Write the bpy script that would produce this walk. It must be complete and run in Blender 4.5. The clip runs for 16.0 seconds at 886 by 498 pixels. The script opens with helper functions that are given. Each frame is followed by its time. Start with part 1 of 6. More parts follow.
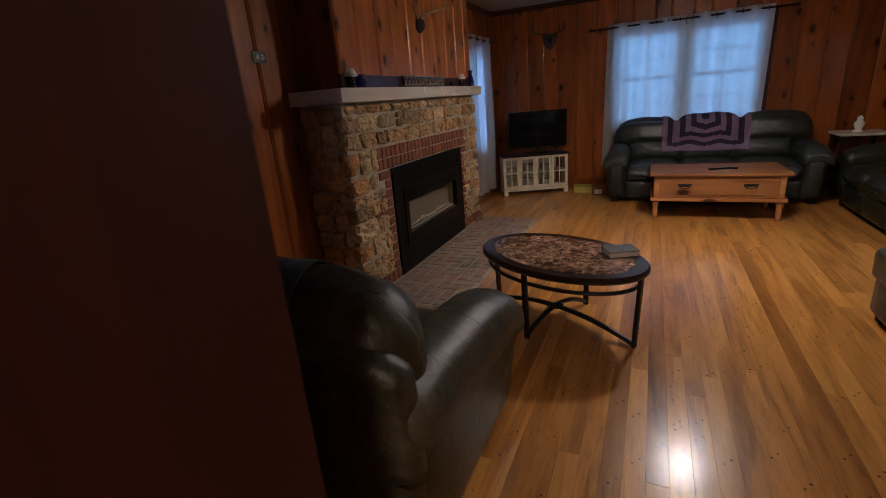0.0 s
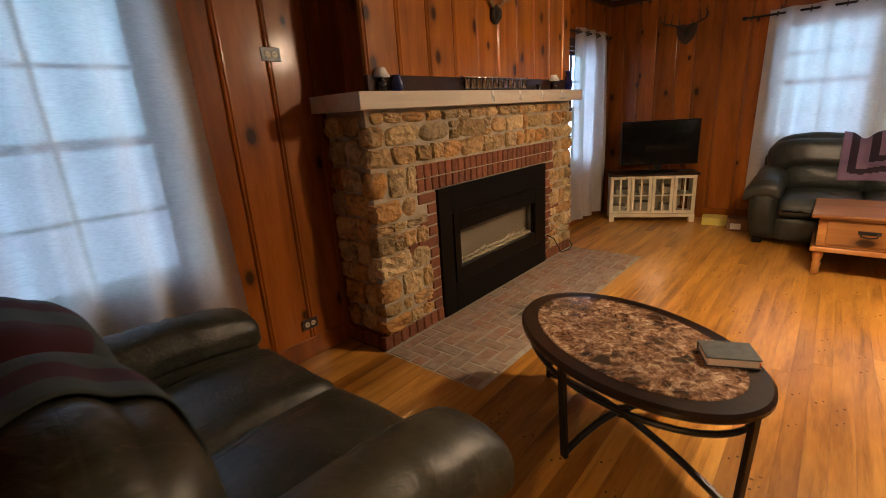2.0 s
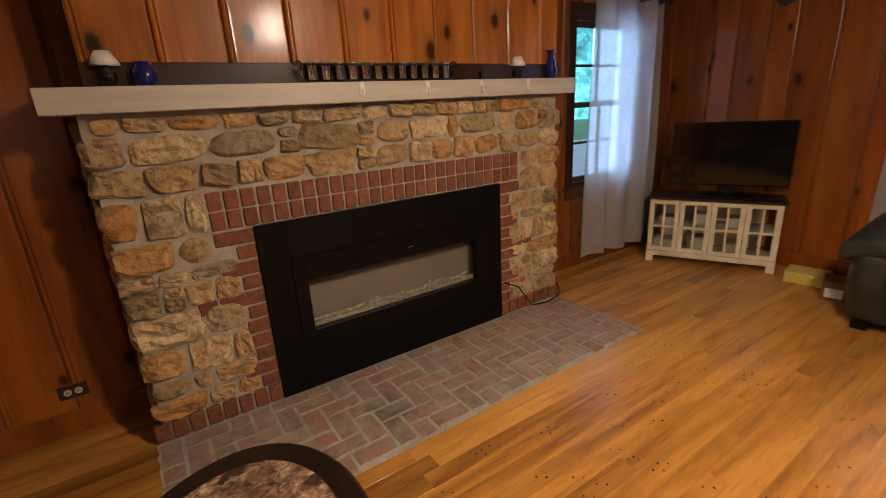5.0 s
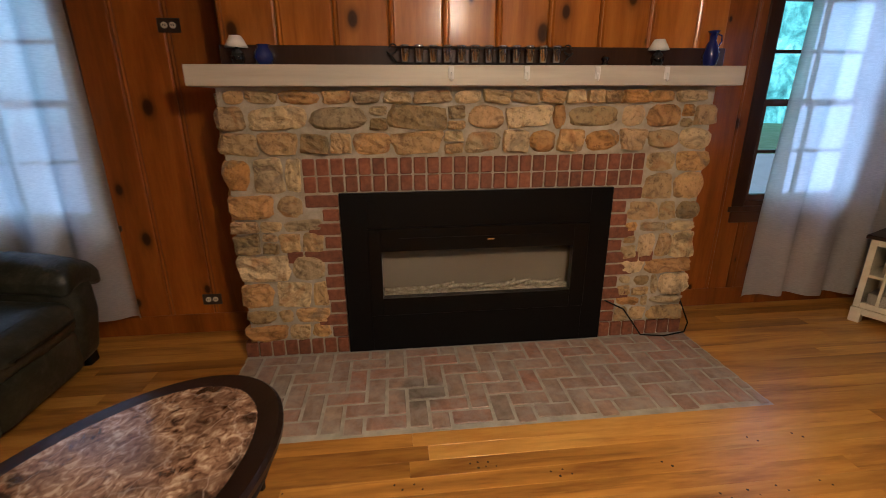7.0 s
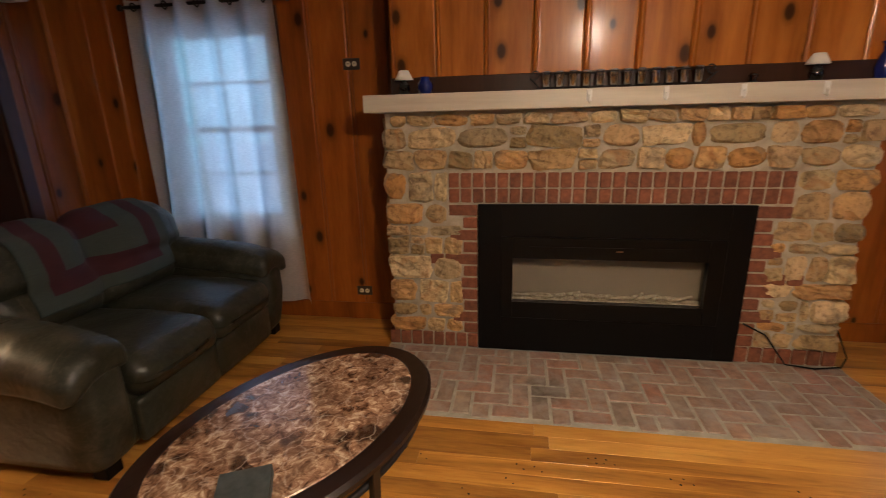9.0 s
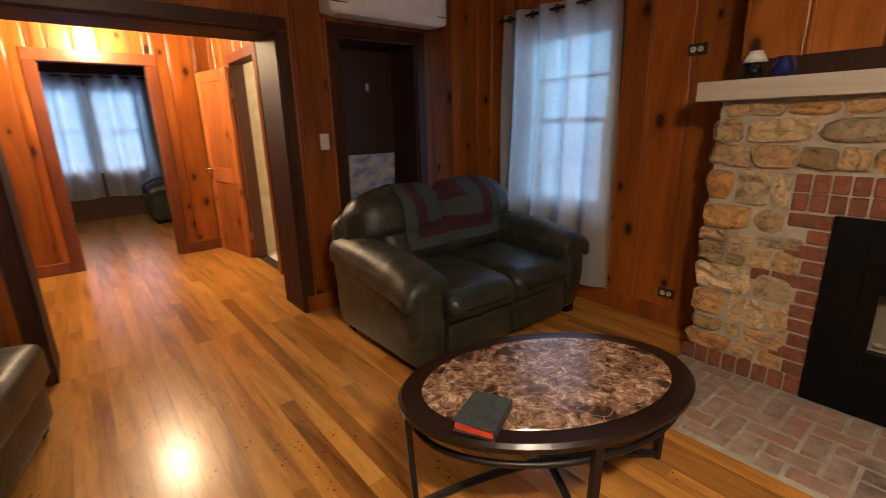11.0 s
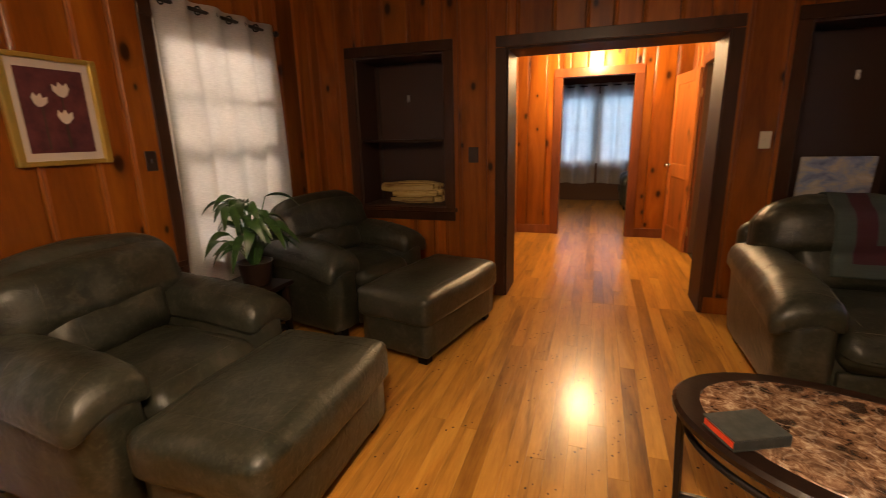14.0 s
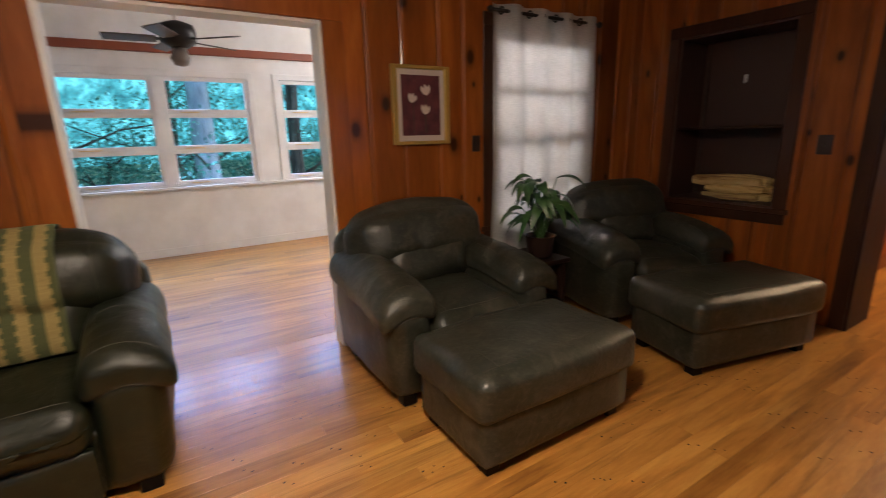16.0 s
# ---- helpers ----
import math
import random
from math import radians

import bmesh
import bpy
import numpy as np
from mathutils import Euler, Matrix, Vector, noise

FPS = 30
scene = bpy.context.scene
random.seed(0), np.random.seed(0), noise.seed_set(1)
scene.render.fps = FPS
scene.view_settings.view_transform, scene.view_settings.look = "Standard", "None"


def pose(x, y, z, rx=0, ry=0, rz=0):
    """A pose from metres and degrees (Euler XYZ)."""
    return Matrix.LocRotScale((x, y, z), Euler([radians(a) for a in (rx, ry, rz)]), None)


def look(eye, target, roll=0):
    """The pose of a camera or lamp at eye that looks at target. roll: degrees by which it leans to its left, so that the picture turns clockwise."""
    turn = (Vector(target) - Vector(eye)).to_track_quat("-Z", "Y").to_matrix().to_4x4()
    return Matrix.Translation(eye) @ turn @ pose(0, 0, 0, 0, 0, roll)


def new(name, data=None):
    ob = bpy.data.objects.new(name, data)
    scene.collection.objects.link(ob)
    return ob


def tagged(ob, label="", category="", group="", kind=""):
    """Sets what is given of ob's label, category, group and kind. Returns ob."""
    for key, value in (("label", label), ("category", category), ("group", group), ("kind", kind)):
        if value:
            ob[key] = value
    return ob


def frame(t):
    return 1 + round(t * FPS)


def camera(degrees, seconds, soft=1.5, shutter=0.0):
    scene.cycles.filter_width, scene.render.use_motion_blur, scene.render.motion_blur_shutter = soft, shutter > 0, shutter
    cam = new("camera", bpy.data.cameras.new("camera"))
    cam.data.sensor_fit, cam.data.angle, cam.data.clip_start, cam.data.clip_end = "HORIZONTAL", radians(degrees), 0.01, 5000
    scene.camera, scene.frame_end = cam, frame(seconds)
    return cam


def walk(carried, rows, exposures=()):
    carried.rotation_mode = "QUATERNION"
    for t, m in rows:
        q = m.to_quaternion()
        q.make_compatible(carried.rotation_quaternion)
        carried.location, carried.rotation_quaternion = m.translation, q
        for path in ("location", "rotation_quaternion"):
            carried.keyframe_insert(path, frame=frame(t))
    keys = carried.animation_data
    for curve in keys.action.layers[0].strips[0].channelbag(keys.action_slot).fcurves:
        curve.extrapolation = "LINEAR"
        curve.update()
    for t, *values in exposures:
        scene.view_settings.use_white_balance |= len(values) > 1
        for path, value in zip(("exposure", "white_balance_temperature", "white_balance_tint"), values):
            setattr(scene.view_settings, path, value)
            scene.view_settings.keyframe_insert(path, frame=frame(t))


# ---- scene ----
cam = camera(88.7, 16.0, soft=0.9, shutter=0.4)
PATH = [
    (0, (0.463, 1.908, 1.437), (-0.348, 3.628, 0.818), -4.7),
    (0.5, (0.473, 2.133, 1.446), (-0.384, 3.839, 0.85), -4.7),
    (1, (0.499, 2.355, 1.45), (-0.588, 3.944, 0.91), -5.0),
    (1.5, (0.51, 2.551, 1.453), (-0.708, 4.044, 0.918), -4.3),
    (2, (0.53, 2.865, 1.429), (-0.729, 4.311, 0.859), -3.8),
    (2.5, (0.649, 3.141, 1.43), (-0.671, 4.521, 0.84), -3.6),
    (3, (0.79, 3.406, 1.46), (-0.607, 4.699, 0.847), -2.5),
    (3.5, (0.799, 3.727, 1.481), (-0.582, 5.014, 0.821), -1.4),
    (3.7, (0.789, 3.868, 1.482), (-0.596, 5.153, 0.827), -1.6),
    (5.8, (0.751, 5.176, 1.408), (-1.065, 5.739, 0.788), -1.6),
    (6, (0.759, 5.269, 1.414), (-1.092, 5.675, 0.773), -0.9),
    (6.5, (0.787, 5.431, 1.394), (-1.092, 5.718, 0.77), -0.5),
    (7, (0.93, 5.427, 1.402), (-0.961, 5.63, 0.784), -0.3),
    (7.5, (1.091, 5.373, 1.418), (-0.808, 5.484, 0.802), -0.3),
    (8, (1.149, 5.358, 1.424), (-0.763, 5.359, 0.838), -1.0),
    (8.5, (1.182, 5.341, 1.43), (-0.736, 5.184, 0.883), -1.2),
    (9, (1.183, 5.364, 1.426), (-0.714, 5.044, 0.88), -1.4),
    (9.5, (1.208, 5.354, 1.432), (-0.596, 4.701, 0.867), -2.2),
    (10, (1.252, 5.324, 1.405), (-0.388, 4.322, 0.852), -2.2),
    (10.2, (1.242, 5.352, 1.4), (-0.319, 4.228, 0.854), -2.1),
    (12.3, (1.074, 5.858, 1.38), (0.621, 3.981, 0.859), -0.9),
    (12.5, (1.006, 5.857, 1.366), (0.704, 3.949, 0.848), -1.0),
    (13, (0.933, 5.888, 1.36), (0.975, 3.957, 0.841), -1.2),
    (13.5, (0.867, 6.008, 1.355), (1.23, 4.103, 0.866), -1.1),
    (14, (0.797, 6.081, 1.37), (1.42, 4.243, 0.885), -1.4),
    (14.5, (0.721, 6.058, 1.377), (1.635, 4.346, 0.895), -1.6),
    (15, (0.651, 5.991, 1.359), (1.836, 4.46, 0.858), -1.8),
    (15.5, (0.594, 5.971, 1.333), (2.036, 4.682, 0.825), -2.0),
    (16, (0.507, 6.062, 1.328), (2.163, 5.051, 0.844), -1.5),
]
walk(cam, [(t, look(eye, target, roll)) for t, eye, target, roll in PATH], [
    (0, -0.26, 5000, 10), (0.5, 0.24, 5300, 10), (1.0, 0.56, 6500, 10), (1.5, 0.68, 7000, 12), (3.0, 0.66, 7000, 12), (3.5, 0.64, 6700, 12), (6, 0.46, 5800, 10),
    (6.5, 0.44, 5700, 10), (8, 0.48, 6500, 11), (9.5, 0.6, 5850, 10), (12.5, 0.62, 6900, 14), (13, 0.56, 7700, 15), (14, 0.52, 7300, 14), (14.5, 0.46, 6800, 13), (15.5, 0.3, 6050, 10), (16, 0.28, 5700, 10)])

# ---- light ----
world = bpy.data.worlds.new("world")
scene.world = world
world.use_nodes = True
wn = world.node_tree.nodes
sky = wn.new("ShaderNodeTexSky")
sky.sky_type = "NISHITA"
sky.sun_disc = False
sky.sun_elevation = radians(32)
sky.sun_rotation = radians(200)
world.node_tree.links.new(sky.outputs[0], wn["Background"].inputs[0])
wn["Background"].inputs[1].default_value = 0.15


def lamp(name, kind, place, power, colour, size=0.2, target=None):
    data = bpy.data.lights.new(name, kind)
    data.energy, data.color = power, colour
    if kind == "AREA":
        data.shape, data.size = "DISK", size
    if kind == "POINT":
        data.shadow_soft_size = size
    ob = new(name, data)
    ob.matrix_world = look(place, target) if target else pose(*place)
    return ob


WARM = (1.0, 0.62, 0.30)
sun_data = bpy.data.lights.new("sun", "SUN")
sun_data.energy, sun_data.angle, sun_data.color = 0.5, radians(20), (1.0, 0.95, 0.9)
sun = new("sun", sun_data)
sun.matrix_world = look((0, 0, 0), (0.29, 0.8, -0.53))
lamp("room_light", "POINT", (0.9, 6.03, 2.24), 44, (1.0, 0.755, 0.5), 0.09)
lamp("room_downlight", "AREA", (0.92, 6.03, 2.14), 34, (1.0, 0.755, 0.52), 0.22, (0.92, 6.031, 0))
lamp("hall_light", "POINT", (0.85, 0.2, 2.3), 125, (1.0, 0.7, 0.38), 0.16)
lamp("sunroom_light", "POINT", (5.0, 3.2, 2.4), 76, (1.0, 0.87, 0.76), 0.12)
lamp("bath_light", "POINT", (-1.2, 1.0, 2.3), 20, (1.0, 0.75, 0.45), 0.1)


def window_light(place, target, width, height, power):
    """Unseen area lamp that stands in for the dusk sky's light, in or outside a window."""
    data = bpy.data.lights.new("window_light", "AREA")
    data.shape, data.size, data.size_y = "RECTANGLE", width, height
    data.energy, data.color = power, (0.4, 0.58, 1.0)
    new("window_light", data).matrix_world = look(place, target)


window_light((-2.3, 3.28, 1.42), (0, 3.28, 1.42), 1.0, 1.55, 9.5)
window_light((-2.03, 8.42, 1.42), (0, 8.42, 1.42), 0.42, 1.5, 10)
window_light((0.81, 9.55, 1.55), (0.81, 0, 1.55), 2.0, 1.4, 20)
# Added high outside the sunroom, out of view, to brighten its floor and walls.
window_light((8.7, 5.2, 3.7), (5.2, 5.2, 0.3), 4.0, 2.2, 640)
window_light((0.83, -4.3, 1.45), (0.83, 0, 1.45), 1.6, 1.5, 18)

# ---- materials ----


def material(name, colour=(0.5, 0.5, 0.5), rough=0.5, metal=0.0, coat=0.0):
    m = bpy.data.materials.new(name)
    m.use_nodes = True
    b = m.node_tree.nodes["Principled BSDF"]
    b.inputs["Base Color"].default_value = (*colour, 1)
    b.inputs["Roughness"].default_value = rough
    b.inputs["Metallic"].default_value = metal
    b.inputs["Coat Weight"].default_value = coat
    return m


class Graph:
    """Short ways to wire a material's nodes."""

    def __init__(self, m):
        self.m, self.t = m, m.node_tree
        self.b = self.t.nodes["Principled BSDF"]

    def node(self, kind, **values):
        n = self.t.nodes.new(kind)
        for key, value in values.items():
            n.inputs[key].default_value = value
        return n

    def link(self, a, b):
        self.t.links.new(a, b)

    def coords(self, scale=(1, 1, 1), spread=0.0):
        c = self.node("ShaderNodeTexCoord")
        mp = self.node("ShaderNodeMapping")
        mp.inputs["Scale"].default_value = scale
        self.link(c.outputs["Object"], mp.inputs["Vector"])
        if not spread:
            return mp.outputs[0]
        info = self.node("ShaderNodeObjectInfo")
        mul = self.node("ShaderNodeMath")
        mul.operation = "MULTIPLY"
        mul.inputs[1].default_value = spread
        self.link(info.outputs["Random"], mul.inputs[0])
        add = self.node("ShaderNodeVectorMath")
        self.link(mp.outputs[0], add.inputs[0])
        self.link(mul.outputs[0], add.inputs[1])
        return add.outputs[0]

    def noise(self, vec, scale, detail=4.0, rough=0.6, distortion=0.0):
        n = self.node("ShaderNodeTexNoise", Scale=scale, Detail=detail, Roughness=rough, Distortion=distortion)
        self.link(vec, n.inputs["Vector"])
        return n.outputs["Fac"]

    def ramp(self, fac, stops):
        n = self.node("ShaderNodeValToRGB")
        e = n.color_ramp.elements
        while len(e) < len(stops):
            e.new(0.5)
        for k, (p, c) in enumerate(stops):
            e[k].position, e[k].color = p, (*c, 1)
        self.link(fac, n.inputs[0])
        return n.outputs[0]

    def mix(self, fac, a, b, mode="MIX"):
        n = self.t.nodes.new("ShaderNodeMix")
        n.data_type, n.blend_type = "RGBA", mode
        for sock, v in ((n.inputs[0], fac), (n.inputs[6], a), (n.inputs[7], b)):
            if isinstance(v, (int, float)):
                sock.default_value = v
            elif isinstance(v, tuple):
                sock.default_value = (*v, 1)
            else:
                self.link(v, sock)
        return n.outputs[2]

    def bump(self, height, strength=0.3, distance=0.01):
        n = self.node("ShaderNodeBump", Strength=strength, Distance=distance)
        self.link(height, n.inputs["Height"])
        self.link(n.outputs[0], self.b.inputs["Normal"])

    def random(self):
        return self.node("ShaderNodeObjectInfo").outputs["Random"]

    def tint(self, colour, low=0.75, high=1.2, fac=None):
        """Scales a colour by the piece's own random value."""
        r = self.node("ShaderNodeMapRange")
        r.inputs[3].default_value, r.inputs[4].default_value = low, high
        self.link(fac if fac is not None else self.random(), r.inputs[0])
        n = self.node("ShaderNodeVectorMath")
        n.operation = "SCALE"
        self.link(colour, n.inputs[0])
        self.link(r.outputs[0], n.inputs["Scale"])
        return n.outputs[0]

    def colour(self, c):
        self.link(c, self.b.inputs["Base Color"])

    def rough(self, fac, low, high):
        r = self.node("ShaderNodeMapRange")
        r.inputs[3].default_value, r.inputs[4].default_value = low, high
        self.link(fac, r.inputs[0])
        self.link(r.outputs[0], self.b.inputs["Roughness"])


def wood(name, dark, mid, light, rough=(0.25, 0.45), along="z", knots=True, coat=0.3, low=0.7, high=1.25, knot_size=1.0, coat_rough=0.15):
    m = material(name, mid, 0.35, 0.0, coat)
    m.node_tree.nodes["Principled BSDF"].inputs["Coat Roughness"].default_value = coat_rough
    m.node_tree.nodes["Principled BSDF"].inputs["Specular IOR Level"].default_value = 0.25
    g = Graph(m)
    k = {"x": (0.12, 1, 1), "y": (1, 0.12, 1), "z": (1, 1, 0.12)}[along]
    v = g.coords(k, 13.0)
    band = g.noise(v, 6.0, 4.0, 0.5, 1.2)
    fine = g.noise(v, 70.0, 3.0, 0.6)
    base = g.ramp(band, [(0.3, dark), (0.5, mid), (0.72, light)])
    base = g.mix(0.2, base, g.ramp(fine, [(0.35, dark), (0.7, light)]))
    if knots:
        k2 = {"x": (0.55, 1, 1), "y": (1, 0.55, 1), "z": (1, 1, 0.6)}[along]
        kv = g.coords(k2, 13.0)
        turn = g.node("ShaderNodeMapping")
        turn.inputs["Rotation"].default_value = (radians(90), 0, 0)
        g.link(kv, turn.inputs["Vector"])
        vor = g.node("ShaderNodeTexVoronoi", Scale=3.3 * knot_size, Randomness=1.0)
        vor.voronoi_dimensions = "2D"
        g.link(turn.outputs[0], vor.inputs["Vector"])
        cell = g.node("ShaderNodeSeparateColor")
        g.link(vor.outputs["Color"], cell.inputs[0])
        girth = g.node("ShaderNodeMath")
        girth.operation = "ADD"
        girth.inputs[1].default_value = 0.45
        g.link(cell.outputs[0], girth.inputs[0])
        ratio = g.node("ShaderNodeMath")
        ratio.operation = "DIVIDE"
        g.link(vor.outputs["Distance"], ratio.inputs[0])
        g.link(girth.outputs[0], ratio.inputs[1])
        clear = g.node("ShaderNodeMath")
        clear.operation = "LESS_THAN"
        clear.inputs[1].default_value = 0.3
        g.link(cell.outputs[1], clear.inputs[0])
        apart = g.node("ShaderNodeMath")
        apart.operation = "ADD"
        g.link(ratio.outputs[0], apart.inputs[0])
        g.link(clear.outputs[0], apart.inputs[1])
        spot = g.ramp(apart.outputs[0], [(0.0, (1, 1, 1)), (0.05, (0.95, 0.95, 0.95)), (0.075, (0.45, 0.45, 0.45)), (0.12, (0.14, 0.14, 0.14)), (0.25, (0, 0, 0))])
        base = g.mix(spot, base, (dark[0] * 0.16, dark[1] * 0.13, dark[2] * 0.13))
    g.colour(g.tint(base, low, high))
    g.rough(band, *rough)
    wavy = g.node("ShaderNodeMath")
    wavy.operation = "MULTIPLY_ADD"
    wavy.inputs[1].default_value = 4.0
    g.link(g.noise(g.coords((1, 1, 1), 5.0), 7.0, 2.0), wavy.inputs[0])
    g.link(fine, wavy.inputs[2])
    g.bump(wavy.outputs[0], 0.1, 0.004)
    return m


PINE = wood("knotty_pine", (0.16, 0.037, 0.004), (0.265, 0.07, 0.007), (0.37, 0.114, 0.013), (0.32, 0.46))
PINE_HONEY = wood("honey_pine", (0.22, 0.064, 0.007), (0.36, 0.115, 0.014), (0.47, 0.172, 0.025), (0.28, 0.42))
TRIM = wood("dark_trim", (0.028, 0.01, 0.0045), (0.046, 0.016, 0.007), (0.07, 0.025, 0.01), (0.3, 0.5), knots=False)
TRIM_H = wood("dark_trim_level", (0.028, 0.01, 0.0045), (0.046, 0.016, 0.007), (0.07, 0.025, 0.01), (0.3, 0.5), along="x", knots=False)
# Red-brown stain, darkened to hold the shadow that falls on the jamb.
JAMB = wood("jamb_stain_shaded", (0.017, 0.004, 0.0025), (0.03, 0.0066, 0.0036), (0.046, 0.01, 0.0055), (0.5, 0.65), knots=False, coat=0.0)
HALLTRIM = wood("red_trim", (0.13, 0.035, 0.012), (0.2, 0.055, 0.018), (0.26, 0.075, 0.025), (0.3, 0.45), knots=False)
OAK = wood("floor_oak", (0.2, 0.075, 0.012), (0.47, 0.21, 0.037), (0.6, 0.31, 0.068), (0.24, 0.38), along="y", knots=False, coat=0.38, low=1.0, high=1.0, coat_rough=0.19)
g = Graph(OAK)
was = g.b.inputs["Base Color"].links[0].from_socket
lot = g.ramp(g.random(), [(0.0, (0.62, 0.55, 0.48)), (0.05, (0.78, 0.74, 0.7)), (0.16, (0.9, 0.89, 0.87)), (0.5, (1.0, 1.0, 1.0)), (1.0, (1.14, 1.14, 1.12))])
streak = g.ramp(g.noise(g.coords((1, 0.05, 1), 9.0), 26.0, 5.0, 0.65, 0.5), [(0.3, (0.55, 0.5, 0.44)), (0.44, (1, 1, 1)), (0.7, (1.06, 1.06, 1.04))])
g.colour(g.mix(0.8, g.mix(1.0, was, lot, "MULTIPLY"), g.mix(1.0, g.mix(1.0, was, lot, "MULTIPLY"), streak, "MULTIPLY")))
CHESTWOOD = wood("chest_pine", (0.22, 0.08, 0.022), (0.36, 0.15, 0.042), (0.45, 0.21, 0.068), (0.35, 0.5), along="x", knot_size=0.8)
NICHE = material("niche_brown", (0.045, 0.018, 0.011), 0.5)
PLASTER = material("ceiling_paint", (0.4, 0.38, 0.34), 0.8)
g = Graph(PLASTER)
g.bump(g.noise(g.coords(), 60.0), 0.2, 0.004)
WHITE = material("white_paint", (0.78, 0.77, 0.74), 0.45)
g = Graph(WHITE)
n1 = g.noise(g.coords(), 3.0)
g.colour(g.ramp(n1, [(0.3, (0.7, 0.68, 0.64)), (0.7, (0.82, 0.81, 0.78))]))
CREAM = material("cream_paint", (0.68, 0.62, 0.47), 0.5)
g = Graph(CREAM)
g.colour(g.ramp(g.noise(g.coords(), 9.0), [(0.3, (0.6, 0.53, 0.38)), (0.7, (0.75, 0.69, 0.53))]))
MANTEL = material("mantel_paint", (0.55, 0.5, 0.4), 0.45)
g = Graph(MANTEL)
mv = g.coords((1, 0.1, 1))
g.colour(g.ramp(g.noise(mv, 14.0), [(0.3, (0.47, 0.41, 0.32)), (0.7, (0.6, 0.55, 0.45))]))
g.bump(g.noise(mv, 60.0), 0.12, 0.004)
BLACK = material("black_metal", (0.0035, 0.0033, 0.0033), 0.42)
BLACK.node_tree.nodes["Principled BSDF"].inputs["Specular IOR Level"].default_value = 0.16
IRON = material("dark_iron", (0.014, 0.011, 0.01), 0.42, 0.3)
g = Graph(IRON)
g.bump(g.noise(g.coords(), 140.0), 0.1, 0.002)
BRASS = material("hinge_brass", (0.75, 0.6, 0.35), 0.3, 1.0)
CHROME = material("chrome", (0.7, 0.7, 0.72), 0.15, 1.0)
PLATE = material("brown_plate", (0.03, 0.016, 0.012), 0.35)
IVORY = material("ivory_plastic", (0.6, 0.54, 0.42), 0.4)
SCREEN = material("tv_screen", (0.004, 0.004, 0.005), 0.12, 0.0, 0.5)
GOLD = material("gilt_frame", (0.62, 0.42, 0.1), 0.35, 0.7)
COBALT = material("blue_glass", (0.005, 0.012, 0.11), 0.08, 0.0, 0.6)
GLOSSBLACK = material("gloss_black", (0.004, 0.004, 0.004), 0.3)
GLOSSBLACK.node_tree.nodes["Principled BSDF"].inputs["Specular IOR Level"].default_value = 0.16


def leather_material(name, dark, light, worn):
    m = material(name, light, 0.4)
    m.node_tree.nodes["Principled BSDF"].inputs["Specular IOR Level"].default_value = 0.5
    g = Graph(m)
    v = g.coords((1, 1, 1), 7.0)
    big = g.noise(v, 3.2, 5.0, 0.65, 0.9)
    mid = g.noise(v, 11.0, 5.0, 0.68, 0.6)
    c = g.ramp(big, [(0.34, dark), (0.52, light), (0.72, worn)])
    c = g.mix(0.5, c, g.ramp(mid, [(0.34, dark), (0.53, light), (0.72, worn)]))
    scuff = g.ramp(g.noise(v, 42.0, 6.0, 0.75, 0.5), [(0.52, (0, 0, 0)), (0.72, (0.5, 0.5, 0.5))])
    g.colour(g.mix(scuff, c, worn))
    # pebbled grain, long creases and slack puckers
    grain = g.node("ShaderNodeTexVoronoi", Scale=170.0)
    grain.feature = "DISTANCE_TO_EDGE"
    g.link(v, grain.inputs["Vector"])
    bend = g.node("ShaderNodeTexNoise", Scale=5.0, Detail=3.0)
    g.link(v, bend.inputs["Vector"])
    bent = g.node("ShaderNodeVectorMath")
    bent.operation = "MULTIPLY_ADD"
    bent.inputs[1].default_value = (0.28, 0.28, 0.28)
    g.link(bend.outputs["Color"], bent.inputs[0])
    g.link(v, bent.inputs[2])
    fold = g.node("ShaderNodeTexVoronoi", Scale=6.5)
    fold.feature = "DISTANCE_TO_EDGE"
    g.link(bent.outputs[0], fold.inputs["Vector"])
    valley = g.ramp(fold.outputs["Distance"], [(0.0, (0, 0, 0)), (0.035, (0.75, 0.75, 0.75)), (0.12, (1, 1, 1))])
    pucker = g.noise(v, 13.0, 4.0, 0.55, 1.6)
    total = g.node("ShaderNodeMath")
    total.operation = "MULTIPLY_ADD"
    total.inputs[1].default_value = 0.05
    g.link(grain.outputs["Distance"], total.inputs[0])
    g.link(pucker, total.inputs[2])
    whole = g.node("ShaderNodeMath")
    whole.operation = "MULTIPLY_ADD"
    whole.inputs[1].default_value = 0.07
    g.link(valley, whole.inputs[0])
    g.link(total.outputs[0], whole.inputs[2])
    g.bump(whole.outputs[0], 0.3, 0.014)
    g.rough(mid, 0.3, 0.52)
    return m


LEATHER = leather_material("olive_leather", (0.0105, 0.0115, 0.0068), (0.024, 0.0255, 0.0165), (0.1, 0.092, 0.07))
LEATHER_N = leather_material("slate_leather", (0.01, 0.012, 0.01), (0.022, 0.026, 0.022), (0.05, 0.054, 0.048))
LEATHER_E = leather_material("green_leather", (0.005, 0.0062, 0.0028), (0.0105, 0.013, 0.0055), (0.028, 0.029, 0.015))
SEAM = material("leather_seam", (0.06, 0.052, 0.036), 0.6)


